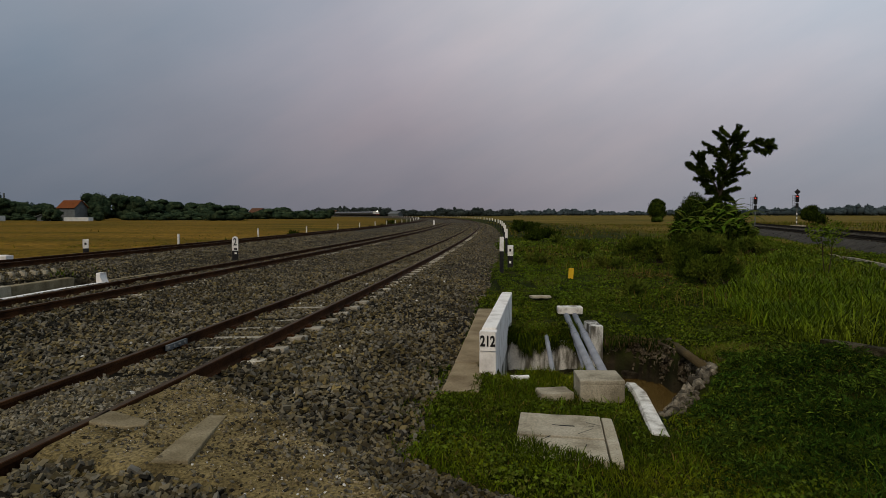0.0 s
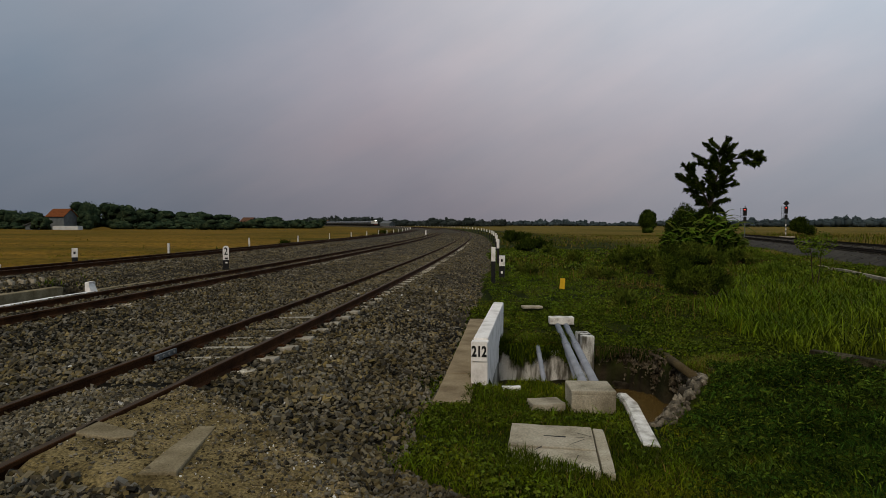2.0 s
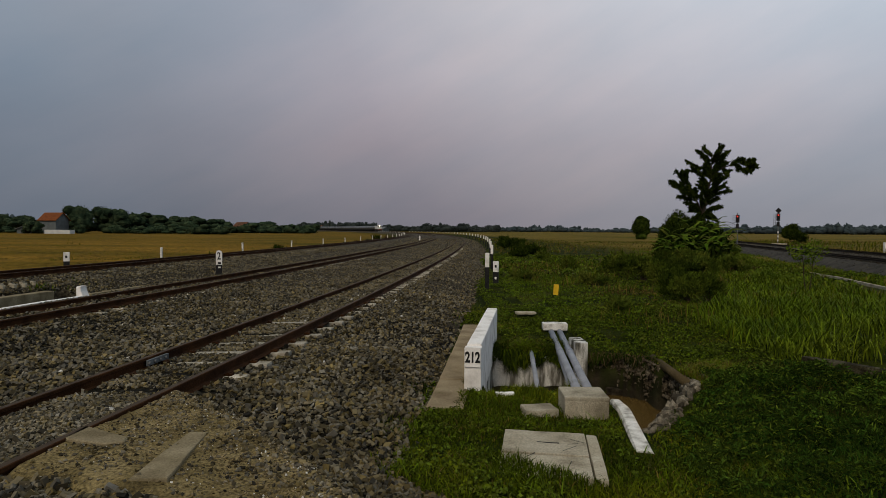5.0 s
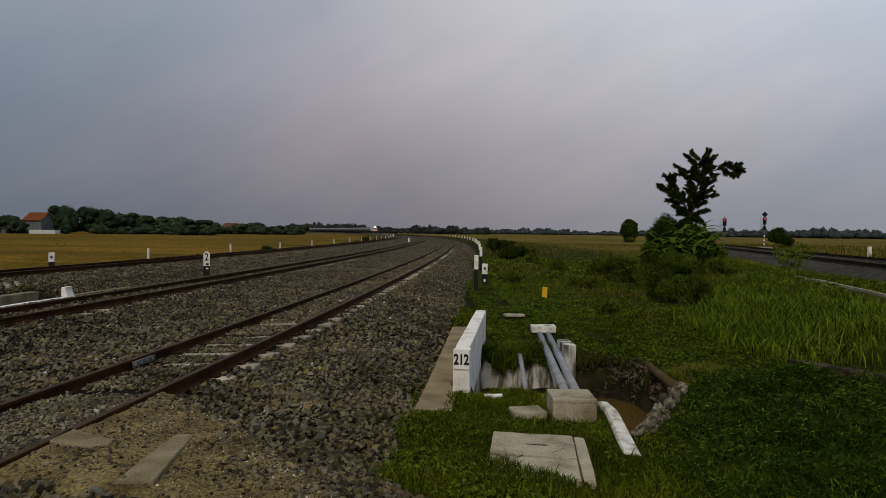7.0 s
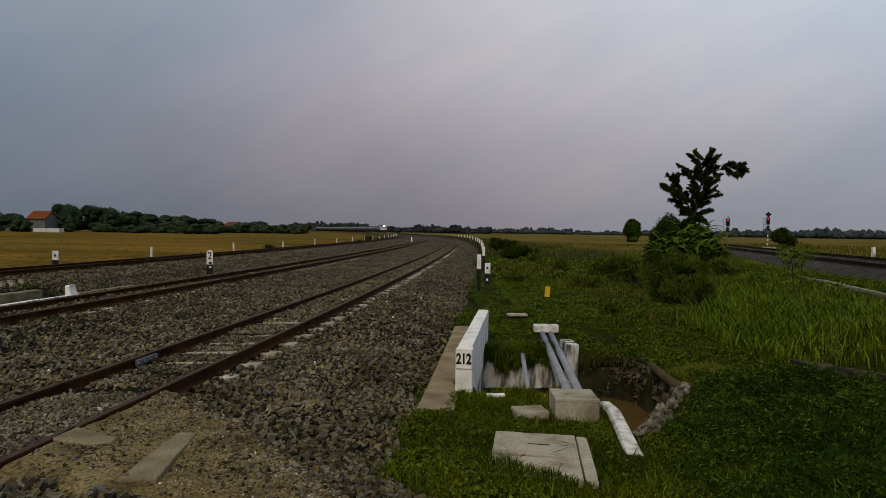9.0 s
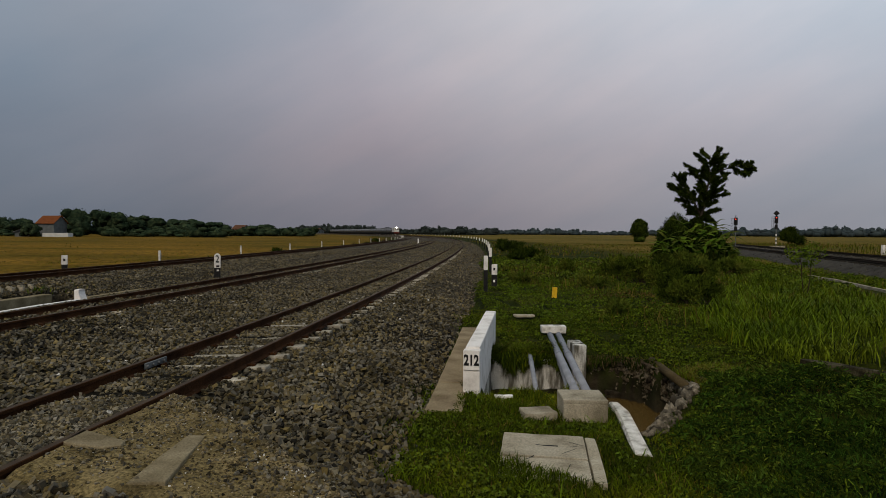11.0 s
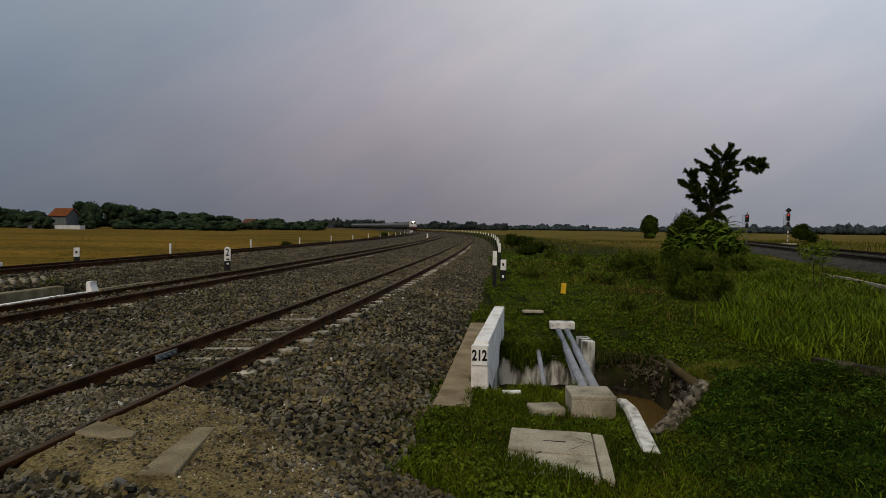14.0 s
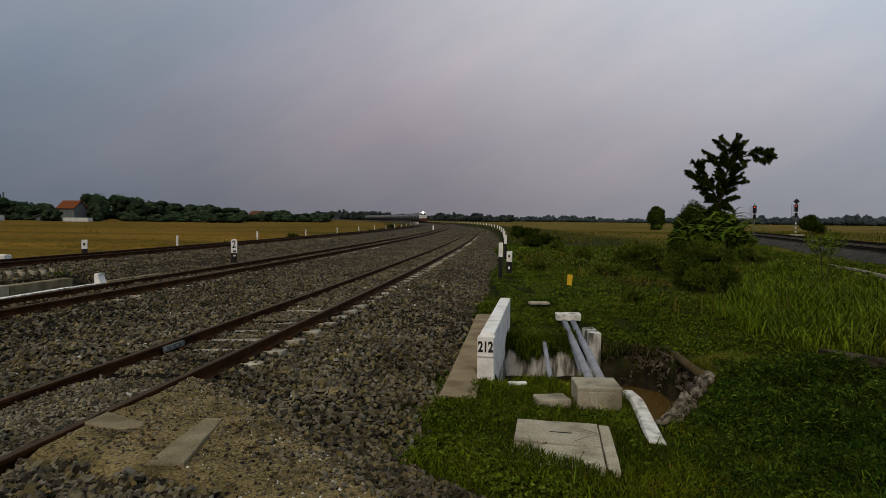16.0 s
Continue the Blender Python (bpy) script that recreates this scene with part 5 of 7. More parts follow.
# the far headwall, its pier, the wing wall and the boulders of the bank
place("headwall", rough_block((1.55, 0.25, 1.0), 0.02, 0.012, 5, 6), STAINED, pose(1.62, 10.16, -1.03), "whitewashed headwall streaked with black damp stains", "headwall")
place("culvert_pier", rough_block((0.20, 0.5, 1.0), 0.02, 0.008, 6, 4), STAINED, pose(2.40, 10.05, -0.74), "flaking white culvert pier at the channel edge", "pier")
place("culvert_side_wall", rough_block((0.16, 3.2, 0.9), 0.02, 0.006, 7, 4), STAINED, arc_pose(2.825, 9.65, -1.05, -2.2), "dark stained inner wall of the culvert", "culvert wall")


def wing_wall():
    """Straight sloping kerb, narrowing away from the viewer, that runs down beside the box."""
    rings = ((2.205, 7.45, 0.03, -0.50), (2.20, 7.30, 0.045, -0.465), (2.168, 6.87, 0.066, -0.45), (2.09, 6.42, 0.070, -0.445), (2.01, 5.97, 0.073, -0.447), (1.93, 5.52, 0.078, -0.45))
    rnd = random.Random(17)
    bm = bmesh.new()
    prev = None
    for i, (x, y, w, z) in enumerate(rings):
        d = Vector((rings[min(i + 1, 5)][0] - rings[max(i - 1, 0)][0], rings[min(i + 1, 5)][1] - rings[max(i - 1, 0)][1], 0)).normalized()
        nrm = Vector((-d.y, d.x, 0))
        w += rnd.uniform(-0.004, 0.004)
        ring = [bm.verts.new(Vector((x, y, z)) + nrm * a + Vector((0, 0, c))) for a, c in ((-w - 0.02, -0.8), (-w - 0.006, -0.03), (-w + 0.012, 0.0), (w - 0.012, 0.0), (w + 0.006, -0.03), (w + 0.02, -0.8))]
        if prev:
            for j in range(5):
                bm.faces.new((prev[j], prev[j + 1], ring[j + 1], ring[j]))
        if i in (0, 5):
            bm.faces.new(ring)
        prev = ring
    bmesh.ops.recalc_face_normals(bm, faces=bm.faces)
    place("wing_wall", bm, WORN_WHITE, Matrix(), "chipped white-painted wing wall of the channel", "wing wall")


wing_wall()


def junction_box():
    b = empty("cable_box", pose(BOX_C[0], BOX_C[1], -0.50, 0, 0, -3), "weathered pale concrete cable box with a chamfered lid", "cable box")
    bm = rough_block((0.47, 0.46, 0.40), 0.012, 0.004, 21)
    bmesh.ops.translate(bm, verts=bm.verts, vec=(0, 0, 0.0))
    part("body", bm, CONCRETE, b)
    bm = rough_block((0.475, 0.465, 0.05), 0.014, 0.003, 22)
    bmesh.ops.translate(bm, verts=bm.verts, vec=(0, 0, 0.215))
    part("lid", bm, CONCRETE, b, "pale concrete lid")


junction_box()


def pipe(name, a, b, r, label):
    bm = bmesh.new()
    a, b = Vector(a), Vector(b)
    add_cyl(bm, r, r, a, b, 16)
    k = a.lerp(b, 0.45)
    d = (b - a).normalized() * 0.06
    add_cyl(bm, r * 1.15, r * 1.15, k - d, k + d, 16)
    place(name, bm, GREYPIPE, Matrix(), label, "pipe", "grey pipes over the channel", True)


pipe("cable_pipe", (2.31, 11.8, -0.40), (1.70, 7.05, -0.33), 0.052, "thick grey plastic cable pipe spanning the channel")
pipe("cable_pipe", (2.47, 11.8, -0.40), (1.83, 7.05, -0.33), 0.052, "thick grey plastic cable pipe spanning the channel")
pipe("cable_pipe", (2.30, 11.4, -0.50), (1.72, 7.3, -0.46), 0.042, "grey plastic pipe dipping under the other pipes")
pipe("thin_pipe", (1.77, 11.0, -0.44), (1.39, 7.9, -0.52), 0.034, "thinner grey plastic pipe crossing the channel alone")
place("pipe_block", rough_block((0.46, 0.24, 0.13), 0.012, 0.006, 23), WORN_WHITE, pose(2.40, 11.95, -0.315, 0, 0, -4), "small whitewashed concrete block holding the pipe ends", "concrete block")
place("pipe_block", rough_block((0.36, 0.26, 0.14), 0.02, 0.012, 24), CONCRETE, pose(1.20, 6.75, -0.47, 0, 0, 8), "low broken concrete block sunk in grass", "concrete block")
place("white_kerb_piece", rough_block((0.22, 0.07, 0.10), 0.01, 0.006, 25), WHITE, pose(0.90, 7.35, -0.445, 0, 0, 2), "short white-painted kerb piece in the grass", "kerb")
place("concrete_fragment", rough_block((0.46, 0.24, 0.05), 0.015, 0.014, 26), CONCRETE, pose(2.25, 14.6, -0.41, 0, 0, 10), "flat pale concrete fragment lying in grass", "concrete slab")


def drain_cover():
    c = empty("drain_cover", pose(SLAB_C[0], SLAB_C[1], -0.465, 0, 0, -10), "cracked pale concrete drain cover of two slabs", "drain cover")
    for y, l in ((0.24, 0.60), (-0.33, 0.46)):
        bm = rough_block((0.74, l, 0.10), 0.010, 0.004, int(30 + y * 50), 4)
        bmesh.ops.translate(bm, verts=bm.verts, vec=(-0.05, y, 0.02))
        part("slab", bm, CONCRETE, c)
    part("lifting_slot", bm_box((0.20, 0.02, 0.01), pose(-0.02, 0.22, 0.068), 0.003), BLACK, c, "dark lifting slot")
    bm = rough_block((0.10, 1.08, 0.09), 0.015, 0.012, 37, 4)
    bmesh.ops.translate(bm, verts=bm.verts, vec=(0.385, 0.0, 0.015))
    part("frame_edge", bm, CONCRETE, c, "chipped concrete frame edge")
    for x, y, an, l in ((0.17, 0.10, 50, 0.20), (0.24, 0.30, -35, 0.14), (0.20, 0.22, 20, 0.10), (-0.16, -0.10, 60, 0.12), (0.16, -0.25, 80, 0.07), (-0.02, -0.45, 5, 0.25)):
        part("crack", bm_box((l, 0.006, 0.006), pose(x, y, 0.069, 0, 0, an), 0.0), BLACK, c, "dark crack")


drain_cover()

# concrete scraps in the dirt crossing
bm = bmesh.new()
vs = [bm.verts.new(p) for p in ((-0.20, -0.06, 0), (-0.19, 0.20, 0), (0.20, -0.03, 0), (0.22, -0.12, 0), (0.10, -0.16, 0))]
f = bm.faces.new(vs)
r = bmesh.ops.extrude_face_region(bm, geom=[f])
bmesh.ops.translate(bm, verts=[v for v in r["geom"] if isinstance(v, bmesh.types.BMVert)], vec=(0, 0, 0.05))
bmesh.ops.recalc_face_normals(bm, faces=bm.faces)
bmesh.ops.bevel(bm, geom=bm.edges[:], offset=0.008, segments=1, affect="EDGES")
place("concrete_scrap", bm, SCRAP, pose(-2.37, 4.58, -0.050, 0, 0, 0) @ Matrix.Diagonal((1.1, 1.1, 1, 1)), "broken grey concrete wedge set in the dirt", "concrete slab")
bm = rough_block((0.19, 0.92, 0.08), 0.012, 0.012, 41)
for v in bm.verts:
    v.co.x *= 1.0 - 0.32 * (v.co.y / 0.46)
place("concrete_scrap", bm, SCRAP, pose(-1.72, 4.32, -0.074, 0, 0, 1), "worn concrete strip half buried in dirt", "concrete slab")

# fishplate on the left rail of the near track
fp = empty("fishplate", arc_pose(-1.137 + 0.05, 7.12, -0.075), "pale blue-grey bolted joint plate on the rail", "rail joint")
part("plate", bm_box((0.03, 0.46, 0.07), pose(0, 0.13, -0.03), 0.006), STEEL, fp)
for k in range(4):
    part("bolt", bm_cyl(0.018, 0.018, (0.012, -0.08 + 0.12 * k, -0.03), (0.038, -0.08 + 0.12 * k, -0.03), 6), STEEL, fp)

# stone facing of the channel's far bank and rubble of the near one
bank = empty("stone_bank", Matrix(), "rough rubble stone facing of the channel bank", "stone wall")
ROCKS = []
for k in range(5):
    bm = bmesh.new()
    bmesh.ops.create_icosphere(bm, subdivisions=1, radius=1.0)
    for v in bm.verts:
        v.co *= 1 + random.uniform(-0.28, 0.28)
    ROCKS.append(from_bm("stone", bm, RUBBLE))
HEAP_ROCKS = []
for k in range(5):
    me = ROCKS[k].copy()
    me.materials[0] = HEAP_STONE
    HEAP_ROCKS.append(me)
for k in range(300):
    t = random.random() * 3.2
    ex = [2.5, 3.0, 3.33, 3.47, 3.52]
    ey = [10.13, 9.98, 9.6, 8.9, 8.0]
    es = [0, 0.55, 1.1, 1.9, 3.2]
    x, y = float(np.interp(t, es, ex)), float(np.interp(t, es, ey))
    z = random.uniform(-1.12, -0.50)
    r = random.uniform(0.02, 0.065)
    ob = new("stone", ROCKS[k % 5])
    ob.matrix_basis = Matrix.LocRotScale((x + random.uniform(-0.02, 0.07), y + random.uniform(-0.01, 0.07), z), Euler([random.uniform(0, 6) for _ in range(3)]), (r * 1.4, r, r * 0.8))
    ob.parent = bank
n = 2200
t = rng.uniform(0, 3.2, n)
bx, by = np.interp(t, [0, 0.55, 1.1, 1.9, 3.2], [2.5, 3.0, 3.33, 3.47, 3.52]), np.interp(t, [0, 0.55, 1.1, 1.9, 3.2], [10.13, 9.98, 9.6, 8.9, 8.0])
stones("bank_rubble", np.stack([bx + rng.uniform(-0.03, 0.06, n), by + rng.uniform(-0.03, 0.06, n), rng.uniform(-1.12, -0.47, n)], 1), rng.uniform(0.012, 0.045, n), RUBBLE, "small brown rubble in the channel bank", "stuff", "rubble")
place("corner_rock", rough_block((0.30, 0.22, 0.14), 0.04, 0.04, 91, 3), RUBBLE, pose(3.70, 8.15, -0.46, 8, 4, 20), "weathered pale rock at the channel corner", "rock")
rub = empty("rubble_heap", Matrix(), "heap of pale broken stone at the water's edge", "rubble")
for k in range(300):
    x = random.uniform(2.25, 3.42)
    ny_ = float(np.interp(x, [2.17, 2.6, 3.0, 3.45], [6.05, 6.60, 7.25, 7.95]))
    y = ny_ + random.uniform(-0.12, 1.05)
    r = random.uniform(0.025, 0.07)
    ob = new("stone", HEAP_ROCKS[k % 5])
    ob.matrix_basis = Matrix.LocRotScale((x, y, max(float(ground_z(x, y)), -1.1) + r * 0.4), Euler([random.uniform(0, 6) for _ in range(3)]), (r * 1.3, r, r * 0.9))
    ob.parent = rub
# old pipe on the bank and the concrete beam of the next culvert
place("rusty_pipe", bm_cyl(0.062, 0.058, (3.50, 9.72, -0.47), (3.36, 7.92, -0.47), 14), MUD, Matrix(), "rusty old pipe along the bank top", "pipe", "", True)
place("stone_ledge", rough_block((0.62, 0.16, 0.10), 0.03, 0.02, 53, 4), RUBBLE, pose(3.12, 9.86, -1.04, 4, 2, -8), "weathered stone ledge at the waterline", "stone ledge")
place("concrete_beam", rough_block((2.9, 0.16, 0.11), 0.015, 0.022, 51, 7), MOSSY, pose(6.36, 7.88, -0.37, 0, 1.5, -50), "dark mossy concrete beam over a drain opening", "concrete beam")
for k, (w, h, mat, lab) in enumerate(((0.26, 0.34, TAN_CONCRETE, "pale stone block under the beam end"), (0.10, 0.40, MUD, "short dark prop under the beam"), (0.10, 0.40, MUD, "short dark prop under the beam"))):
    q = (1.12, 1.72, 2.12)[k]
    place("prop_block", rough_block((w, 0.16, h), 0.015, 0.012, 55 + k), mat, pose(5.46 + 0.695 * q - 0.03, 8.87 - 0.719 * q - 0.04, -0.47 - h / 2, 0, 0, -46), lab, "stone block")
place("drain_ledge", rough_block((0.9, 0.16, 0.12), 0.015, 0.012, 52, 4), CONCRETE, pose(6.3, 7.3, -0.60, 0, 3, -40), "low pale concrete ledge beside the drain", "concrete ledge")

# parapets of the same culvert at the other tracks
pk = empty("culvert_parapet", Matrix(), "low white-painted culvert parapet with an upright end block", "parapet wall")
bm = rough_block((0.13, 9.0, 0.5), 0.015, 0.010, 61, 12)
ob = part("kerb", bm, WHITE, pk)
ob.matrix_basis = arc_pose(-7.17, 10.0, -0.43)
bm = rough_block((0.24, 0.24, 0.50), 0.02, 0.004, 62)
for v in bm.verts:
    if v.co.x > 0:
        v.co.x -= 0.46 * max(0.0, v.co.z + 0.12) * (v.co.x / 0.12)
ob = part("end_block", bm, WHITE, pk)
ob.matrix_basis = arc_pose(-7.18, 14.55, -0.20)
ob = part("kerb", rough_block((0.16, 2.4, 0.30), 0.015, 0.008, 66, 5), SCRAP, pk, "bare grey concrete kerb")
ob.matrix_basis = arc_pose(-7.43, 16.3, -0.35)
fw = empty("culvert_far_wall", Matrix(), "mossy grey concrete retaining wall below the far track", "retaining wall")
for k in range(5):
    ob = part("wall_block", rough_block((0.25, 2.02, 0.9), 0.02, 0.010, 63 + k, 5), CONCRETE if k % 2 else SCRAP, fw)
    ob.matrix_basis = arc_pose(-8.35, 5.72 + 2.04 * k, -0.57 + 0.012 * (k % 2), random.uniform(-0.5, 0.5))
tooth = from_bm("tooth_stone", rough_block((0.10, 0.09, 0.10), 0.015, 0.010, 67, 1), CONCRETE)
for k in range(34):
    ob = new("tooth_stone", tooth)
    ob.matrix_basis = arc_pose(-9.02 - 0.20 * (k % 2), 9.5 + 0.18 * k, float(bed_z(-9.02 - 0.20 * (k % 2), 9.5 + 0.18 * k)) + 0.05, random.uniform(-9, 9))
    ob.parent = fw
place("white_stub", rough_block((0.45, 0.3, 0.4), 0.03, 0.01, 64), WHITE, arc_pose(-12.4, 17.4, 0.06), "white-painted culvert end block at the field edge", "parapet block")


# ---- posts ----
def post(name, m, w, d, h, split, label, number="", group="", bars=0, paint=None):
    """Marker post: black foot, white head, perhaps with a number."""
    p = empty(name, m, label, "marker post", group)
    if split > 0:
        bm = rough_block((w, d, split + 0.25), 0.008, 0.003, random.random() * 50, 2)
        bmesh.ops.translate(bm, verts=bm.verts, vec=(0, 0, (split - 0.25) / 2))
        part("foot", bm, BLACK, p, "black-painted foot")
    bm = rough_block((w * 1.02, d * 1.02, h - split), 0.012, 0.003, random.random() * 50, 2)
    bmesh.ops.translate(bm, verts=bm.verts, vec=(0, 0, split + (h - split) / 2))
    if number:
        add_cyl(bm, w * 0.51, w * 0.51, (0, -d * 0.51, h - 0.01), (0, d * 0.51, h - 0.01), 24)
    part("head", bm, paint or WHITE, p, "white-painted head")
    if number:
        text_part(number, 0.30, pose(0, -d / 2 - 0.006, h - 0.12, 90), BLACK, p)
    if number:
        part("plate_bar", bm_box((w * 0.5, 0.01, 0.07), pose(0.02, -d / 2 - 0.006, h - 0.38), 0.002), BLACK, p)
        part("plate_bar", bm_box((w * 0.4, 0.01, 0.06), pose(0.02, -d / 2 - 0.006, split - 0.10), 0.002), WORN_WHITE, p)
    for k in range(bars):
        part("plate_bar", bm_box((w * 0.35, 0.01, 0.09), pose(0, -d / 2 - 0.006, h - 0.17 - 0.42 * k), 0.002), BLACK if k == 0 else WHITE, p)
    return p


# row along the outside of the curve
tall = post("marker_post", arc_pose(2.56, 20.4, -0.47), 0.13, 0.13, 1.24, 0.78, "square post with black foot and white head", group="posts along the curve")
for k in range(1, 32):
    copy_thing(tall, arc_pose(2.60 + random.uniform(-0.05, 0.05), 20.4 + 11.2 * k, -0.47) @ pose(0, 0, 0, random.uniform(-1, 1), random.uniform(-1, 1), 0))
post("distance_post", arc_pose(2.83, 22.4, -0.50, -8), 0.19, 0.10, 0.90, 0.53, "short black and white distance post with a small plate", bars=2)
# row along the field
post("distance_post", arc_pose(-13.0, 22.0, -0.08, 28), 0.19, 0.10, 0.64, 0.30, "white distance post with black foot beside the field", bars=2)
short = post("field_post", arc_pose(-13.1, 28.9, 0.0), 0.09, 0.09, 0.55, 0.0, "short weathered white concrete post beside the field track", group="posts along the field", paint=WORN_WHITE)
for k in range(1, 36):
    copy_thing(short, arc_pose(-13.2, 28.9 + 10.2 * k, 0.02 + random.uniform(-0.03, 0.03)) @ pose(0, 0, 0, random.uniform(-2, 2), random.uniform(-2, 2), 0))
post("kilometre_post", arc_pose(-7.65, 23.1, -0.25, 20), 0.22, 0.10, 0.80, 0.36, "rounded white kilometre post with black foot", number="2")
post("stub_post", arc_pose(-6.9, 98, -0.25), 0.2, 0.2, 0.8, 0.0, "small white post between the tracks")
place("yellow_marker", rough_block((0.14, 0.08, 0.42), 0.01, 0.004, 71), YELLOW, pose(3.82, 18.9, -0.32, 0, 4, 10), "small yellow-painted marker post in grass", "marker post")


# ---- signals of the side line ----
def signal(x, y, h, label, top):
    z0 = float(ground_z(x, y))
    s = empty("railway_signal", pose(x, y, z0, 0, 0, -28), label, "railway signal", "light signals")
    H = h - z0
    part("mast", bm_cyl(0.09, 0.08, (0, 0, -0.3), (0, 0, H - 0.3), 10), STEEL, s)
    part("foundation", bm_box((0.6, 0.6, 0.8), pose(0, 0, 0.2), 0.04), CONCRETE, s, "grey concrete foundation")
    b = part("backboard", bm_box((0.62, 0.12, 1.35), pose(0, -0.12, H - 1.35), 0.05), BLACK, s, "black lamp board")
    for k in range(3):
        part("hood", bm_cyl(0.13, 0.15, (0, -0.16, H - 0.95 - 0.4 * k), (0, -0.42, H - 0.98 - 0.4 * k), 12), BLACK, b)
    part("lens", bm_cyl(0.13, 0.13, (0, -0.36, H - 0.95), (0, -0.43, H - 0.95), 12), RED_GLOW, b, "red lit lens")
    part("lower_board", bm_box((0.5, 0.12, 0.8), pose(0, -0.12, H - 2.6), 0.05), BLACK, s)
    bm = bmesh.new()
    for dx in (-0.75, -0.45):
        add_cyl(bm, 0.025, 0.025, (dx, 0.1, H - 3.0), (dx, 0.1, H - 0.7), 6)
    for k in range(8):
        add_cyl(bm, 0.018, 0.018, (-0.75, 0.1, H - 2.9 + 0.3 * k), (-0.0, 0.1, H - 2.9 + 0.3 * k), 6)
    part("ladder", bm, STEEL, s)
    if top:
        for k in range(3):
            part("mast_band", bm_cyl(0.105, 0.105, (0, 0, 1.0 + 0.75 * k), (0, 0, 1.35 + 0.75 * k), 10), WHITE, s, "white mast band")
        bm = bmesh.new()
        add_box(bm, (0.75, 0.08, 0.75), pose(0, -0.05, H - 0.15) @ pose(0, 0, 0, 0, 45, 0), 0.03)
        part("top_board", bm, BLACK, s, "black diamond board")


signal(53.6, 109, 5.2, "tall colour light signal showing red", False)
signal(64.1, 115, 5.7, "tall colour light signal with a top board", True)
place("white_marker", rough_block((0.35, 0.35, 1.3), 0.03, 0.01, 81), WHITE, pose(58.6, 80, -0.3), "small white post beyond the side line", "marker post")
place("relay_box", rough_block((2.2, 0.8, 0.3), 0.05, 0.01, 82), CONCRETE, pose(58.2, 104, -0.4, 0, 0, -20), "low pale concrete box by the side line", "concrete box")
# drain kerb along the side line
bm = bmesh.new()
prev = None
for y in np.arange(8, 37, 2.0):
    x = float(kerb_x(y))
    z = float(ground_z(x, y)) + 0.12
    ring = [bm.verts.new((x + a, y, z + c)) for a, c in ((-0.07, -0.4), (-0.07, 0), (0.07, 0), (0.07, -0.4))]
    if prev:
        for j in range(3):
            bm.faces.new((prev[j], prev[j + 1], ring[j + 1], ring[j]))
    prev = ring
place("drain_kerb", bm, CONCRETE, Matrix(), "long pale concrete drain kerb in the grass", "kerb")


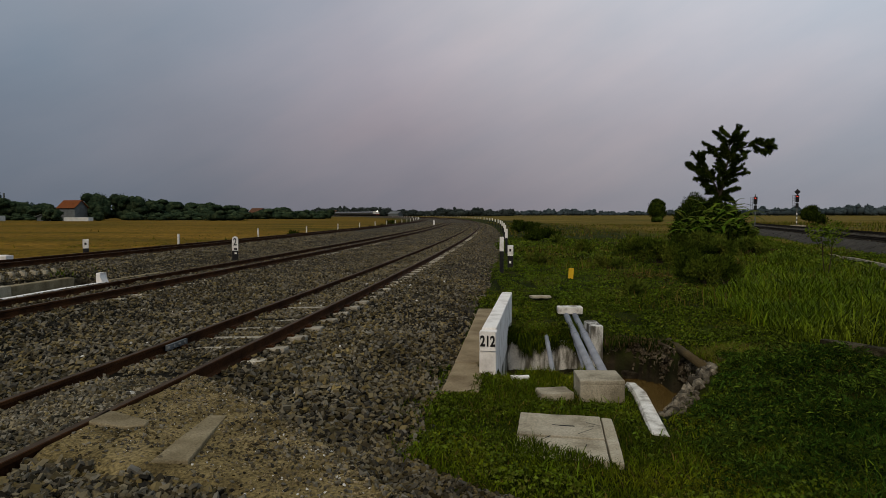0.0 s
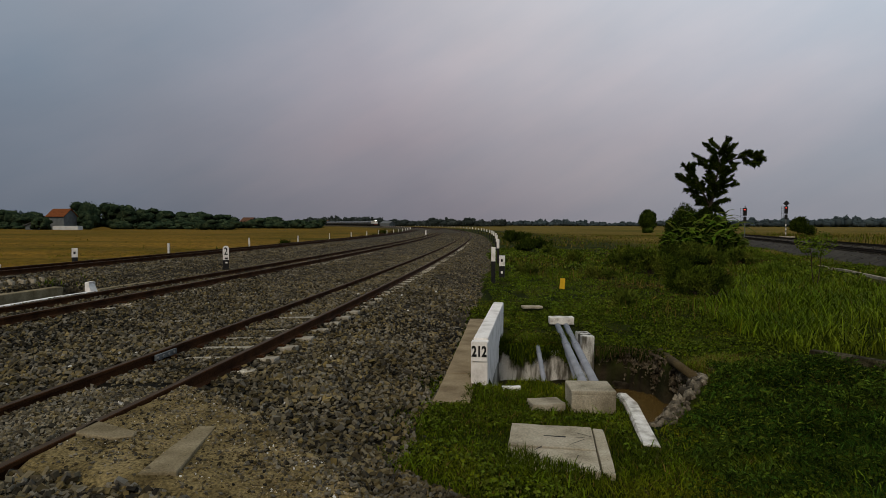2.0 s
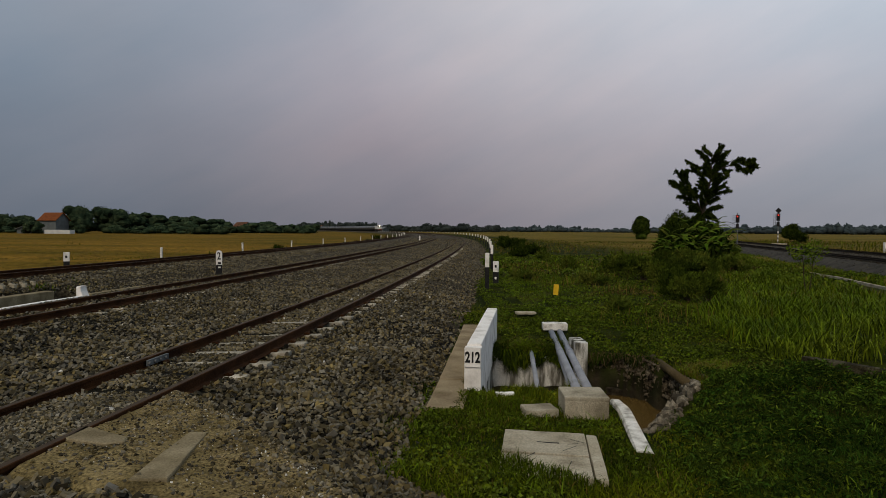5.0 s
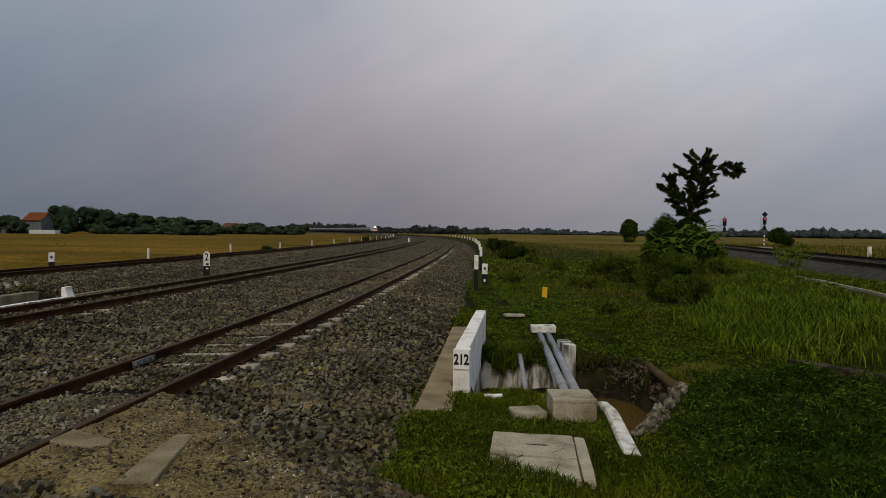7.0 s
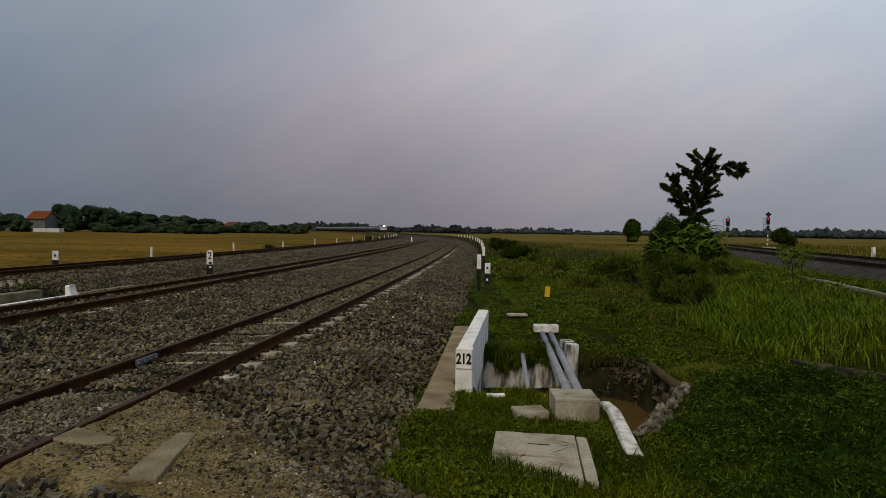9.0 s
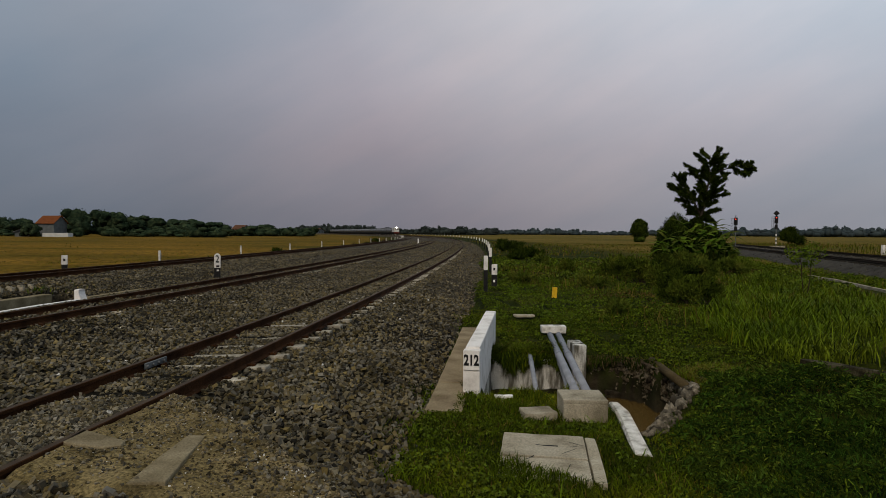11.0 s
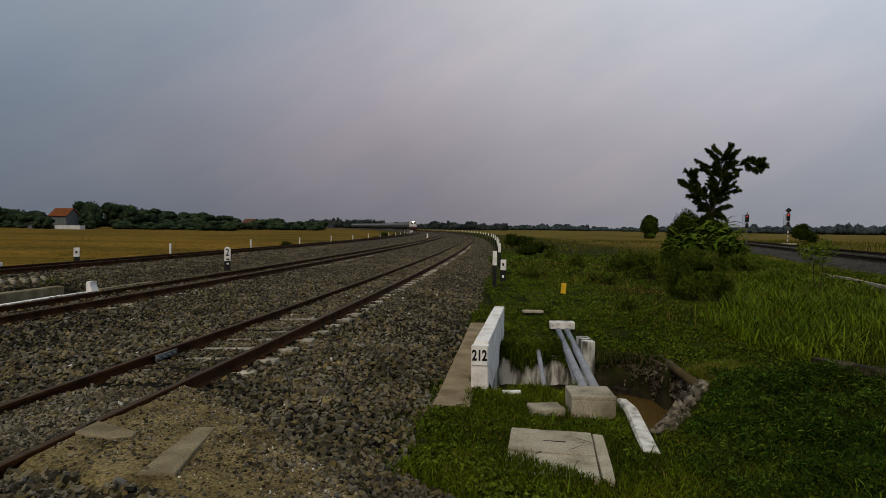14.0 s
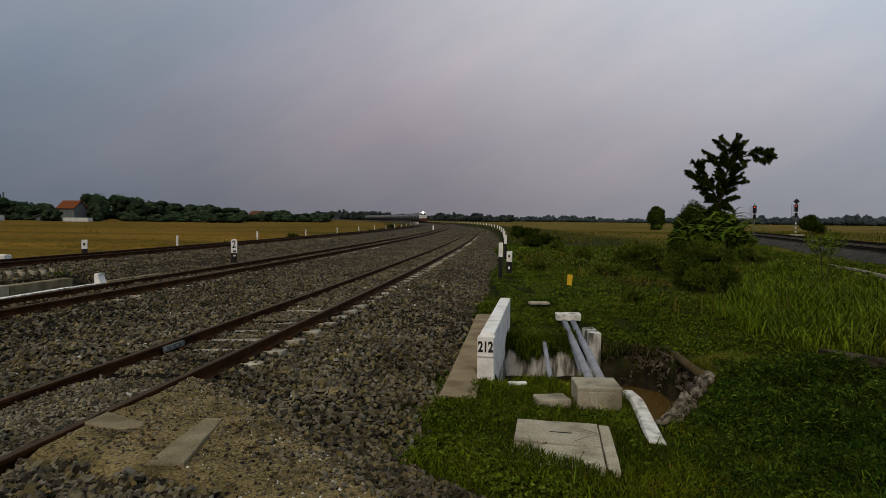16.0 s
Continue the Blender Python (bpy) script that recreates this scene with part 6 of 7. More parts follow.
# ---- trees and shrubs ----
def lone_tree():
    """Thin leaning tree; every branch carries sprays of narrow leaves that sweep up and out."""
    rnd = random.Random(12)
    hub = Vector((18.72, 43.0, 2.77))
    t = empty("tree", Matrix.Translation(hub - Vector((0.35, 0, 3.62))), "tall thin dark tree with ragged leaning branches", "tree")
    top = Vector((0.35, 0, 3.62))

    def limb(pts, f):
        """Point at the share f of the way up a limb."""
        k = min(int(f * (len(pts) - 1)), len(pts) - 2)
        q = f * (len(pts) - 1) - k
        a, b = Vector((pts[k][0], 0, pts[k][1])), Vector((pts[k + 1][0], 0, pts[k + 1][1]))
        return top + a.lerp(b, q)
    bm = bmesh.new()
    limb_tree(bm, (0, 0, -0.2), top, 0.17, 0.12, 4, 0.05, 1)
    left = ((0, 0), (-0.45, 0.9), (-1.0, 1.7), (-1.6, 2.5))
    main = ((0, 0), (0.25, 1.2), (0.50, 2.3), (0.55, 3.3), (0.8, 4.3))
    arm = ((0.5, 2.5), (1.2, 3.1), (2.2, 3.4), (3.5, 3.35))
    for pts, r in ((left, 0.07), (main, 0.11), (arm, 0.06)):
        for k in range(len(pts) - 1):
            limb_tree(bm, limb(pts, k / (len(pts) - 1)), limb(pts, (k + 1) / (len(pts) - 1)), r * (1 - 0.24 * k), r * (0.76 - 0.22 * k), 2, 0.03, 30 + k)
    # plumes: the limb, the share along it where they spring, and where they end
    plumes = [(left, 0.75, -1.80, 2.75), (left, 0.6, -2.15, 2.25), (left, 0.9, -1.45, 2.75), (left, 0.5, -1.85, 1.55), (left, 0.45, -1.25, 2.0), (left, 0.3, -1.40, 1.2), (left, 0.2, -1.0, 0.7), (left, 0.4, -0.8, 1.9), (left, 0.7, -1.9, 2.0), (left, 0.15, -0.8, 0.4),
              (main, 0.10, -0.35, 1.1), (main, 0.25, -0.40, 1.9), (main, 0.35, 0.0, 2.6), (main, 0.05, 0.85, 0.45), (main, 0.12, 1.05, 1.05), (main, 0.28, 1.25, 1.85), (main, 0.22, 1.80, 1.65), (main, 0.18, 0.6, 1.3), (main, 0.05, -0.3, 0.5), (main, 0.30, 0.7, 2.0), (main, 0.4, 1.3, 2.5), (main, 0.15, 0.3, 1.2),
              (main, 0.62, -0.85, 3.65), (main, 0.55, -0.75, 3.1), (main, 0.8, -0.15, 4.4), (main, 0.9, 0.35, 4.6), (main, 0.9, 1.05, 4.6), (main, 0.8, 1.75, 4.25), (main, 0.8, 1.2, 4.1), (main, 0.7, 0.3, 3.9), (main, 0.6, 0.0, 3.3), (main, 0.7, 1.6, 3.6), (main, 0.55, 1.1, 3.2), (main, 0.5, 0.3, 2.8), (main, 0.75, 0.7, 4.1),
              (left, 0.3, -0.5, 1.6), (left, 0.6, -1.2, 2.5), (left, 0.35, -1.6, 1.9), (main, 0.2, 0.1, 1.5), (main, 0.45, 0.9, 2.7), (main, 0.65, 0.5, 3.4), (main, 0.6, 1.0, 3.6), (main, 0.35, 0.2, 2.2), (main, 0.02, 0.2, 0.7), (main, 0.02, -0.6, 0.2), (main, 0.02, 0.6, 0.1), (main, 0.0, -0.5, -0.35), (main, 0.0, 0.5, -0.3), (main, 0.0, -0.1, -0.5), (main, 0.0, 0.1, -0.1),
              (arm, 0.5, 2.2, 3.75), (arm, 0.7, 3.0, 3.70), (arm, 0.9, 3.75, 3.30), (arm, 0.6, 2.7, 3.05), (arm, 0.8, 3.3, 3.45), (arm, 0.35, 1.9, 3.1), (arm, 0.4, 1.6, 3.4), (arm, 0.2, 1.4, 2.7)]
    tw = bmesh.new()
    cs, ds = [], []
    for i, (pts, share, dx, dz) in enumerate(plumes):
        root = limb(pts, share)
        e = top + Vector((dx * (0.99 if dx > 2 else 0.90), rnd.uniform(-0.7, 0.7), dz * 0.95))
        limb_tree(bm, root, e, 0.030, 0.010, 3, 0.05, 20 + i)
        out = (e - root).normalized()
        for q in range(12):
            f = 0.12 + 0.88 * q / 11
            p = root.lerp(e, f)
            d = (out + Vector((rnd.uniform(-0.5, 0.5), rnd.uniform(-0.6, 0.6), rnd.uniform(-0.35, 0.45)))).normalized()
            tip = p + d * rnd.uniform(0.24, 0.46)
            add_cyl(tw, 0.010, 0.004, p, tip, 4, False)
            for z in range(66):
                cs.append(p.lerp(tip, rnd.uniform(0.0, 1.0)))
                ds.append(d * 0.95)
    part("trunk", bm, BARK, t)
    tagged(part("twigs", tw, BARK, t), kind="stuff")
    v, f = spray_leaves(np.array(cs), np.array(ds), 0.20, 0.030)
    ob = new("crown", big_mesh("crown", v, f, LEAF_DARK))
    ob.parent = t


lone_tree()


def banana(x, y, h, seed):
    rnd = random.Random(seed)
    z0 = float(ground_z(x, y))
    t = empty("banana_plant", pose(x, y, z0), "banana plant with long arching torn green leaves", "banana plant", "banana grove")
    bm = bmesh.new()
    limb_tree(bm, (0, 0, -0.1), (rnd.uniform(-0.1, 0.1), 0, h * 0.5), 0.10, 0.06, 3, 0.02, seed)
    part("stem", bm, LEAF_DARK, t)
    for i in range(10):
        an = i * 2.4 + rnd.uniform(-0.3, 0.3)
        L, W = h * rnd.uniform(0.26, 0.44), rnd.uniform(0.10, 0.18)
        lift = rnd.uniform(0.45, 1.4)
        droop = rnd.choice((rnd.uniform(0.25, 0.5), rnd.uniform(0.5, 0.95)))
        z0_ = h * rnd.uniform(0.28, 0.58)
        bm = bmesh.new()
        prev = None
        for q in range(9):
            f = q / 8
            r = L * (f * math.cos(lift) + 0.35 * f * f)
            z = z0_ + L * (f * math.sin(lift) - droop * f * f * f)
            w = W * (0.12 if f < 0.13 else math.sin(math.pi * min(0.1 + f * 0.86, 0.97)) ** 0.55 * rnd.uniform(0.7, 1.1))
            c = Vector((math.cos(an) * r, math.sin(an) * r, z))
            sd = Vector((-math.sin(an), math.cos(an), 0)) * w
            dn = Vector((0, 0, w * rnd.uniform(0.15, 0.6)))
            row = [bm.verts.new(c - sd - dn), bm.verts.new(c), bm.verts.new(c + sd - dn)]
            if prev:
                bm.faces.new((prev[0], prev[1], row[1], row[0]))
                bm.faces.new((prev[1], prev[2], row[2], row[1]))
            prev = row
        part("leaf", bm, BANANA if rnd.random() < 0.6 else LEAF_MID, t)


for k, (x, y, h) in enumerate(((16.0, 41.5, 3.5), (16.2, 40.5, 3.2), (17.1, 41.0, 4.0), (17.3, 40.0, 4.2), (18.1, 40.5, 4.3), (19.0, 41.0, 3.8), (19.8, 41.5, 3.4), (15.9, 39.0, 2.9), (16.5, 38.6, 3.1), (17.6, 38.8, 3.0), (18.4, 42.0, 4.5), (16.9, 43.0, 3.9), (15.0, 39.5, 2.9), (15.0, 38.4, 2.5), (15.8, 38.0, 2.6), (16.6, 37.6, 2.7), (18.1, 39.0, 3.0), (19.0, 39.6, 2.6), (18.2, 43.0, 4.4), (19.4, 43.0, 4.3))):
    banana(x, y, h, 100 + k)


def bush(x, y, w, h, mat, label, n=500, size=0.14, group="verge shrubs"):
    """Shrub of stems, leaf clumps and upright sprays, w wide and h high."""
    g = float(ground_z(x, y))
    W = w / 2
    t = empty("bush", pose(x, y, g), label, "bush", group)
    bm = bmesh.new()
    blobs = []
    for i in range(9):
        an = random.uniform(0, 6.28)
        q = random.uniform(0.05, 0.8)
        c = (W * q * math.cos(an), W * 0.7 * q * math.sin(an), h * random.uniform(0.2, 0.74) * (1.1 - 0.45 * q))
        limb_tree(bm, (0, 0, -0.05), c, 0.012 * h + 0.006, 0.005, 2, 0.03, i)
        blobs.append((*c, W * random.uniform(0.25, 0.45), W * random.uniform(0.25, 0.45), h * random.uniform(0.16, 0.28)))
    tagged(part("stem", bm, BARK, t), kind="stuff")
    sz = 0.62 * size * (0.5 + y / 40)
    leafy("foliage", blobs, int(n * 1.6), sz, mat, t)
    m = int(n * 0.9)
    p = clump_points(blobs, m)
    d = p / (np.linalg.norm(p, axis=1)[:, None] + 1e-6) * 0.6 + np.array((0, 0, 0.8))
    v, f = spray_leaves(p, d, sz * 2.6, sz * 0.22)
    ob = new("sprays", big_mesh("sprays", v, f, mat))
    ob.parent = t
    tagged(ob, kind="stuff")


for x, y, w, h, n in ((8.8, 65.4, 3.51, 1.75, 900), (7.9, 48.2, 2.15, 1.38, 900), (6.5, 43.3, 2.71, 1.24, 700), (11.2, 95.6, 2.56, 1.54, 350),):
    bush(x, y, w, 0.68 * h, LEAF_DARK, "dark green shrub patch beside the line", n)
for x, y, w, h, n in ((7.0, 38.9, 1.04, 0.76, 300), (5.9, 22.5, 1.21, 0.52, 500), (3.6, 23.7, 1.27, 0.46, 400), (26.1, 54.1, 1.93, 1.45, 400), (4.6, 15.2, 1.22, 0.33, 600),):
    bush(x, y, w, h, LEAF_MID, "low leafy shrub in rough grass", n)
for x, y, w, h, n in ((7.3, 32.8, 1.00, 0.64, 350), (9.3, 20.1, 0.72, 0.47, 400),):
    bush(x, y, w, h, SCRUB_LEAF, "small dark shrub in rough grass", n)
for x, y, w, h, n in ((7.8, 25.9, 1.62, 1.17, 800), (8.4, 24.6, 1.54, 1.26, 800), (6.6, 16.6, 1.04, 0.89, 1000), (6.6, 15.8, 1.04, 0.97, 1100), (7.1, 15.9, 0.91, 0.75, 800), (8.7, 23.6, 1.27, 0.97, 600),):
    bush(x, y, w, h, SCRUB_LEAF, "dense dark scrub below the trees", n)
for x, y, w, h, n in ((18.7, 48.5, 3.60, 3.6, 4200), (20.4, 51.1, 4.10, 4.1, 3600), (21.8, 51.0, 3.19, 4.78, 3000), (16.9, 43.4, 2.4, 3.3, 3000), (15.9, 42.2, 1.9, 2.6, 2200), (17.9, 42.1, 2.5, 3.9, 4200), (16.8, 41.8, 2.2, 3.2, 3400), (11.0, 28.0, 2.00, 0.85, 1500), (12.9, 34.3, 1.53, 1.10, 1200), (18.9, 43.4, 2.8, 3.7, 2600), (17.9, 43.0, 2.6, 3.4, 2400),):
    bush(x, y, w, h, LEAF_DARK, "dark bushy mass round the banana plants", n)
for x, y, w, h, n in ((15.8, 33.0, 2.06, 1.00, 1300), (13.3, 30.4, 2.17, 0.98, 1500), (21.3, 46.2, 2.47, 2.06, 1500), (14.4, 35.3, 2.52, 1.26, 1500),):
    bush(x, y, w, h, LEAF_MID, "leafy shrub under the banana plants", n)
for x, y, w, h, n in ((19.3, 38.2, 2.04, 0.89, 500), (14.7, 26.8, 2.15, 0.57, 600),):
    bush(x, y, w, h, LEAF_LIGHT, "bright low leafy shrub", n)
for x, y, w, h, n in ((74.7, 128.3, 5.73, 4.35, 2600),):
    bush(x, y, w, h, LEAF_DARK, "round dark bush beyond the side line", n)
for x, y, w, h, n in ((-15.8, 67.1, 1.56, 0.60, 150), (-11.6, 138.0, 2.2, 0.9, 150),):
    bush(x, y, w, h, LEAF_DARK, "dark weeds at the field edge", n)
for k in range(26):
    s = 36 + 4.1 * k + random.uniform(-1.6, 1.6)
    v = arc(-13.5 - random.uniform(0.0, 0.9), s)
    bush(v.x, v.y, random.uniform(0.5, 1.3), random.uniform(0.35, 0.75), DEAD_LEAF if k % 3 else LEAF_DARK, "low withered weeds at the field edge", 70, 0.10)

# young tree in the grass
sx_, sy_ = 13.05, 21.5
sap = empty("sapling", pose(sx_, sy_, float(ground_z(sx_, sy_))), "spindly young tree with sparse leaves", "sapling")
bm = bmesh.new()
limb_tree(bm, (0, 0, -0.1), (-0.25, 0, 1.5), 0.022, 0.010, 4, 0.04, 3)
limb_tree(bm, (0.05, 0, -0.1), (0.3, 0.1, 1.45), 0.018, 0.008, 4, 0.04, 4)
limb_tree(bm, (-0.1, 0, 0.8), (-0.6, 0, 1.5), 0.010, 0.005, 3, 0.04, 5)
part("trunk", bm, BARK, sap)
leafy("crown", [(-0.3, 0, 1.55, 0.45, 0.4, 0.28), (0.35, 0, 1.5, 0.4, 0.4, 0.3), (0, 0, 1.3, 0.5, 0.4, 0.25), (0.15, 0, 1.75, 0.35, 0.3, 0.2)], 520, 0.11, LEAF_LIGHT, sap)
v, f = leaf_quads(clump_points([(17.4, 35.6, float(ground_z(17.4, 35.6)) + 0.08, 1.3, 0.7, 0.22), (18.6, 35.9, float(ground_z(18.6, 35.9)) + 0.05, 0.7, 0.5, 0.16)], 700), np.full(700, 0.2))
tagged(new("dead_leaf_heap", big_mesh("dead_leaf_heap", v, f, DEAD_LEAF)), "heap of dead brown leaves in the grass", "leaf heap", kind="stuff")

for k, (x, y, h, w) in enumerate(((-128.7, 211, 4.3, 4.2), (-132.4, 212, 4.6, 4.5), (-134.5, 218, 4.9, 6.0), (-137.5, 222, 4.4, 6.0), (-121.0, 222, 6.2, 6.0))):
    far_tree(x, y, h, w, LEAF_FAR_HAZE, "dark shade tree close beside the farmhouse", 1200, 0.7, 260 + k)
far_tree(64, 190, 7.2, 6.4, LEAF_DARK, "round-headed dark tree standing alone in the field", 3600, 0.85, 5, full=True)


# the village trees across the straw field: x and height
NEAR_TREES = [(-148, 6.4), (-140, 7.6), (-185, 7.6), (-178, 8.4), (-172, 8.8), (-168, 7.4), (-163, 7.4), (-158, 7.0), (-153, 6.6), (-135, 10.9), (-132, 11.3), (-127, 10.7), (-122, 10.0), (-117, 9.8), (-114, 8.3)]
BACK_TREES = [(-181, 8.6), (-173, 9.6), (-165, 9.2), (-157, 9.8), (-150, 9.4), (-144, 10.3), (-140, 9.4), (-134, 9.0), (-128, 8.6), (-122, 7.8), (-118, 7.9), (-112, 7.4), (-106, 6.2), (-98, 4.4), (-84, 6.2), (-75, 3.8), (-68, 4.4)]
for i, (x, h) in enumerate(NEAR_TREES):
    far_tree(x, 245 + random.uniform(-6, 8), h, 9.5, LEAF_FAR_HAZE, "dark broad-crowned village tree across the field", 2300, 0.85, 200 + i)
for i, (x, h) in enumerate(BACK_TREES):
    far_tree(x, 330 + random.uniform(-8, 10), h, 13, LEAF_FAR_HAZE, "dark broad-crowned village tree across the field", 1700, 1.0, 220 + i)
for i in range(62):
    far_tree(-258 + 3.2 * i + random.uniform(-2.5, 2.5), 330 + random.uniform(-40, 40), random.uniform(2.8, 6.0), 6.5, LEAF_FAR_HAZE, "low dark village tree across the field", 700, 0.95, 300 + i)


def woods(name, spans, n_leaf, mat, label, size, wide=1.0):
    """Far wood: lumpy crowns with a fringe of leaves, joined, too many to count."""
    bm = bmesh.new()
    blobs = []
    for x0, x1, height, d, count in spans:
        for i in range(int(count * 1.9)):
            y = d * random.uniform(0.95, 1.1)
            x = random.uniform(x0, x1) * y / d
            h = height * random.choice((random.uniform(0.4, 0.85), random.uniform(0.55, 0.9), random.uniform(0.8, 1.25)))
            w = min(random.uniform(2.5, 11), 0.8 * h + 1.5) * wide
            blobs.append((x, y, -0.9 + h * 0.40, w, w, h * 0.46))
            blobs.append((x + random.uniform(-4, 4), y, -0.9 + h * 0.72, w * 0.6, w * 0.6, h * 0.24))
    for x, y, z, rx, ry, rz in blobs:
        r = bmesh.ops.create_icosphere(bm, subdivisions=1, radius=0.82, matrix=Matrix.LocRotScale((x, y, z), Euler((0, 0, random.uniform(0, 6))), (rx, ry, rz)))
        for q in r["verts"]:
            q.co += Vector((random.uniform(-0.15, 0.15) * rx, 0, random.uniform(-0.12, 0.12) * rz))
    wood = tagged(new(name, from_bm(name, bm, mat, True)), label, "woods", kind="stuff")
    v, f = leaf_quads(clump_points(blobs, n_leaf), np.full(n_leaf, size))
    ob = new("leaf_fringe", big_mesh("leaf_fringe", v, f, mat))
    ob.parent = wood
    tagged(ob, kind="stuff")


# the woods' haze is only in their leaf colour
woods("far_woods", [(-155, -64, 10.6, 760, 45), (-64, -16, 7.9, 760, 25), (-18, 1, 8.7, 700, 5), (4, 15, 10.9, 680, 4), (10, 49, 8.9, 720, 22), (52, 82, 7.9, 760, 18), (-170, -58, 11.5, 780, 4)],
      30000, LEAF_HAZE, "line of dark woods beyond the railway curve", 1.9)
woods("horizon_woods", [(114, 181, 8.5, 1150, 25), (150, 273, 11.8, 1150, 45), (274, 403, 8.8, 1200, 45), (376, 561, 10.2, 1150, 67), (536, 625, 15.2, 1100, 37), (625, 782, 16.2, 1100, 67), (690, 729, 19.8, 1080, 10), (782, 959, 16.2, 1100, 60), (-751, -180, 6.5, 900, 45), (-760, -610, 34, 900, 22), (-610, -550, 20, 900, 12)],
      36000, LEAF_HORIZON_HAZE, "woods on the horizon, tinted blue-grey for haze", 2.0, 1.15)


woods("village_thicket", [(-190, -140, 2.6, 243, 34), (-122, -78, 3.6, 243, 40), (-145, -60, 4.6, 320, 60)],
      14000, LEAF_FAR_HAZE, "dark thicket at the foot of the village trees", 0.8)


# ---- village houses ----
def house(x, d, w, l, wall_h, ridge, turn, wall, label, roof=ROOF, windows=2):
    g = float(ground_z(x, d))
    h = empty("house", pose(x, d, g, 0, 0, turn), label, "house", "village houses")
    bm = bmesh.new()
    rows = [[bm.verts.new((x2, y2, z2)) for x2, z2 in ((-w / 2, -0.2), (w / 2, -0.2), (w / 2, wall_h), (0, ridge), (-w / 2, wall_h))] for y2 in (-l / 2, l / 2)]
    bm.faces.new(rows[0])
    bm.faces.new(rows[1][::-1])
    for j in range(5):
        bm.faces.new((rows[0][j], rows[1][j], rows[1][(j + 1) % 5], rows[0][(j + 1) % 5]))
    bmesh.ops.recalc_face_normals(bm, faces=bm.faces)
    r = part("wall", bm, wall, h)
    slope = math.atan2(ridge - wall_h, w / 2)
    run = math.hypot(ridge - wall_h, w / 2) + 0.7
    for sx in (-1, 1):
        m = pose(0, 0, ridge + 0.1) @ pose(0, 0, 0, 0, sx * math.degrees(slope), 0) @ pose(sx * run / 2, 0, 0)
        part("roof", bm_box((run, l + 1.0, 0.16), m, 0.02), roof, h)
    for k in range(windows):
        part("window", bm_box((1.0, 0.12, 1.1), pose(-w * 0.25 + k * w * 0.5, -l / 2 - 0.02, wall_h * 0.55), 0.03), DARK_GLASS, r)
    return h


house(-127.9, 219, 5.6, 6.6, 4.7, 7.0, 76, WALL_GREY, "grey-gabled house with an orange tiled roof", windows=0)
place("white_shed", bm_box((8.2, 3.0, 1.3), Matrix(), 0.05), WALL_WHITE, pose(-121.5, 211, -0.2), "long low white wall before the house", "shed")
place("white_shed", bm_box((4.0, 3.0, 1.9), Matrix(), 0.05), WALL_WHITE, pose(-151, 214, 0.0), "small white shed by the trees", "shed")
house(-134.9, 214, 3.6, 3.0, 1.6, 2.4, 20, WALL_GREY, "small grey thatched hut at the field edge", STEEL, 0)
house(-96.6, 330, 6, 7, 3.2, 5.4, 60, WALL_GREY, "village house with a red-brown tiled roof", DULL_ROOF)
house(-88.1, 345, 8, 10, 3.4, 6.0, 15, WALL_WHITE, "white village house with a dark roof", STEEL)
house(-93.8, 350, 6, 8, 2.6, 4.4, 70, WALL_WHITE, "white village house with a dark roof", STEEL)
house(-121.2, 700, 11, 9, 3.5, 6.0, 60, WALL_GREY, "low red-roofed shed beyond the railway", DULL_ROOF)
house(-48.0, 640, 14, 10, 3.0, 5.0, 70, WALL_GREY, "low grey building beyond the railway", STEEL)
place("far_mast", bm_cyl(0.5, 0.35, (0, 0, 0), (0, 0, 14), 8), WALL_GREY, pose(-187, 270, -3.5), "slim grey mast behind the trees", "mast")


# ---- train ----
def bogie(parent, y, mat):
    b = part("bogie", bm_box((2.0, 2.5, 0.35), pose(0, y, 0.55), 0.05), mat, parent)
    for dy in (-0.9, 0.9):
        for sx in (-0.57, 0.57):
            w = part("wheel", bm_cyl(0.42, 0.42, (sx - 0.06, y + dy, 0.42), (sx + 0.06, y + dy, 0.42), 16), mat, b)


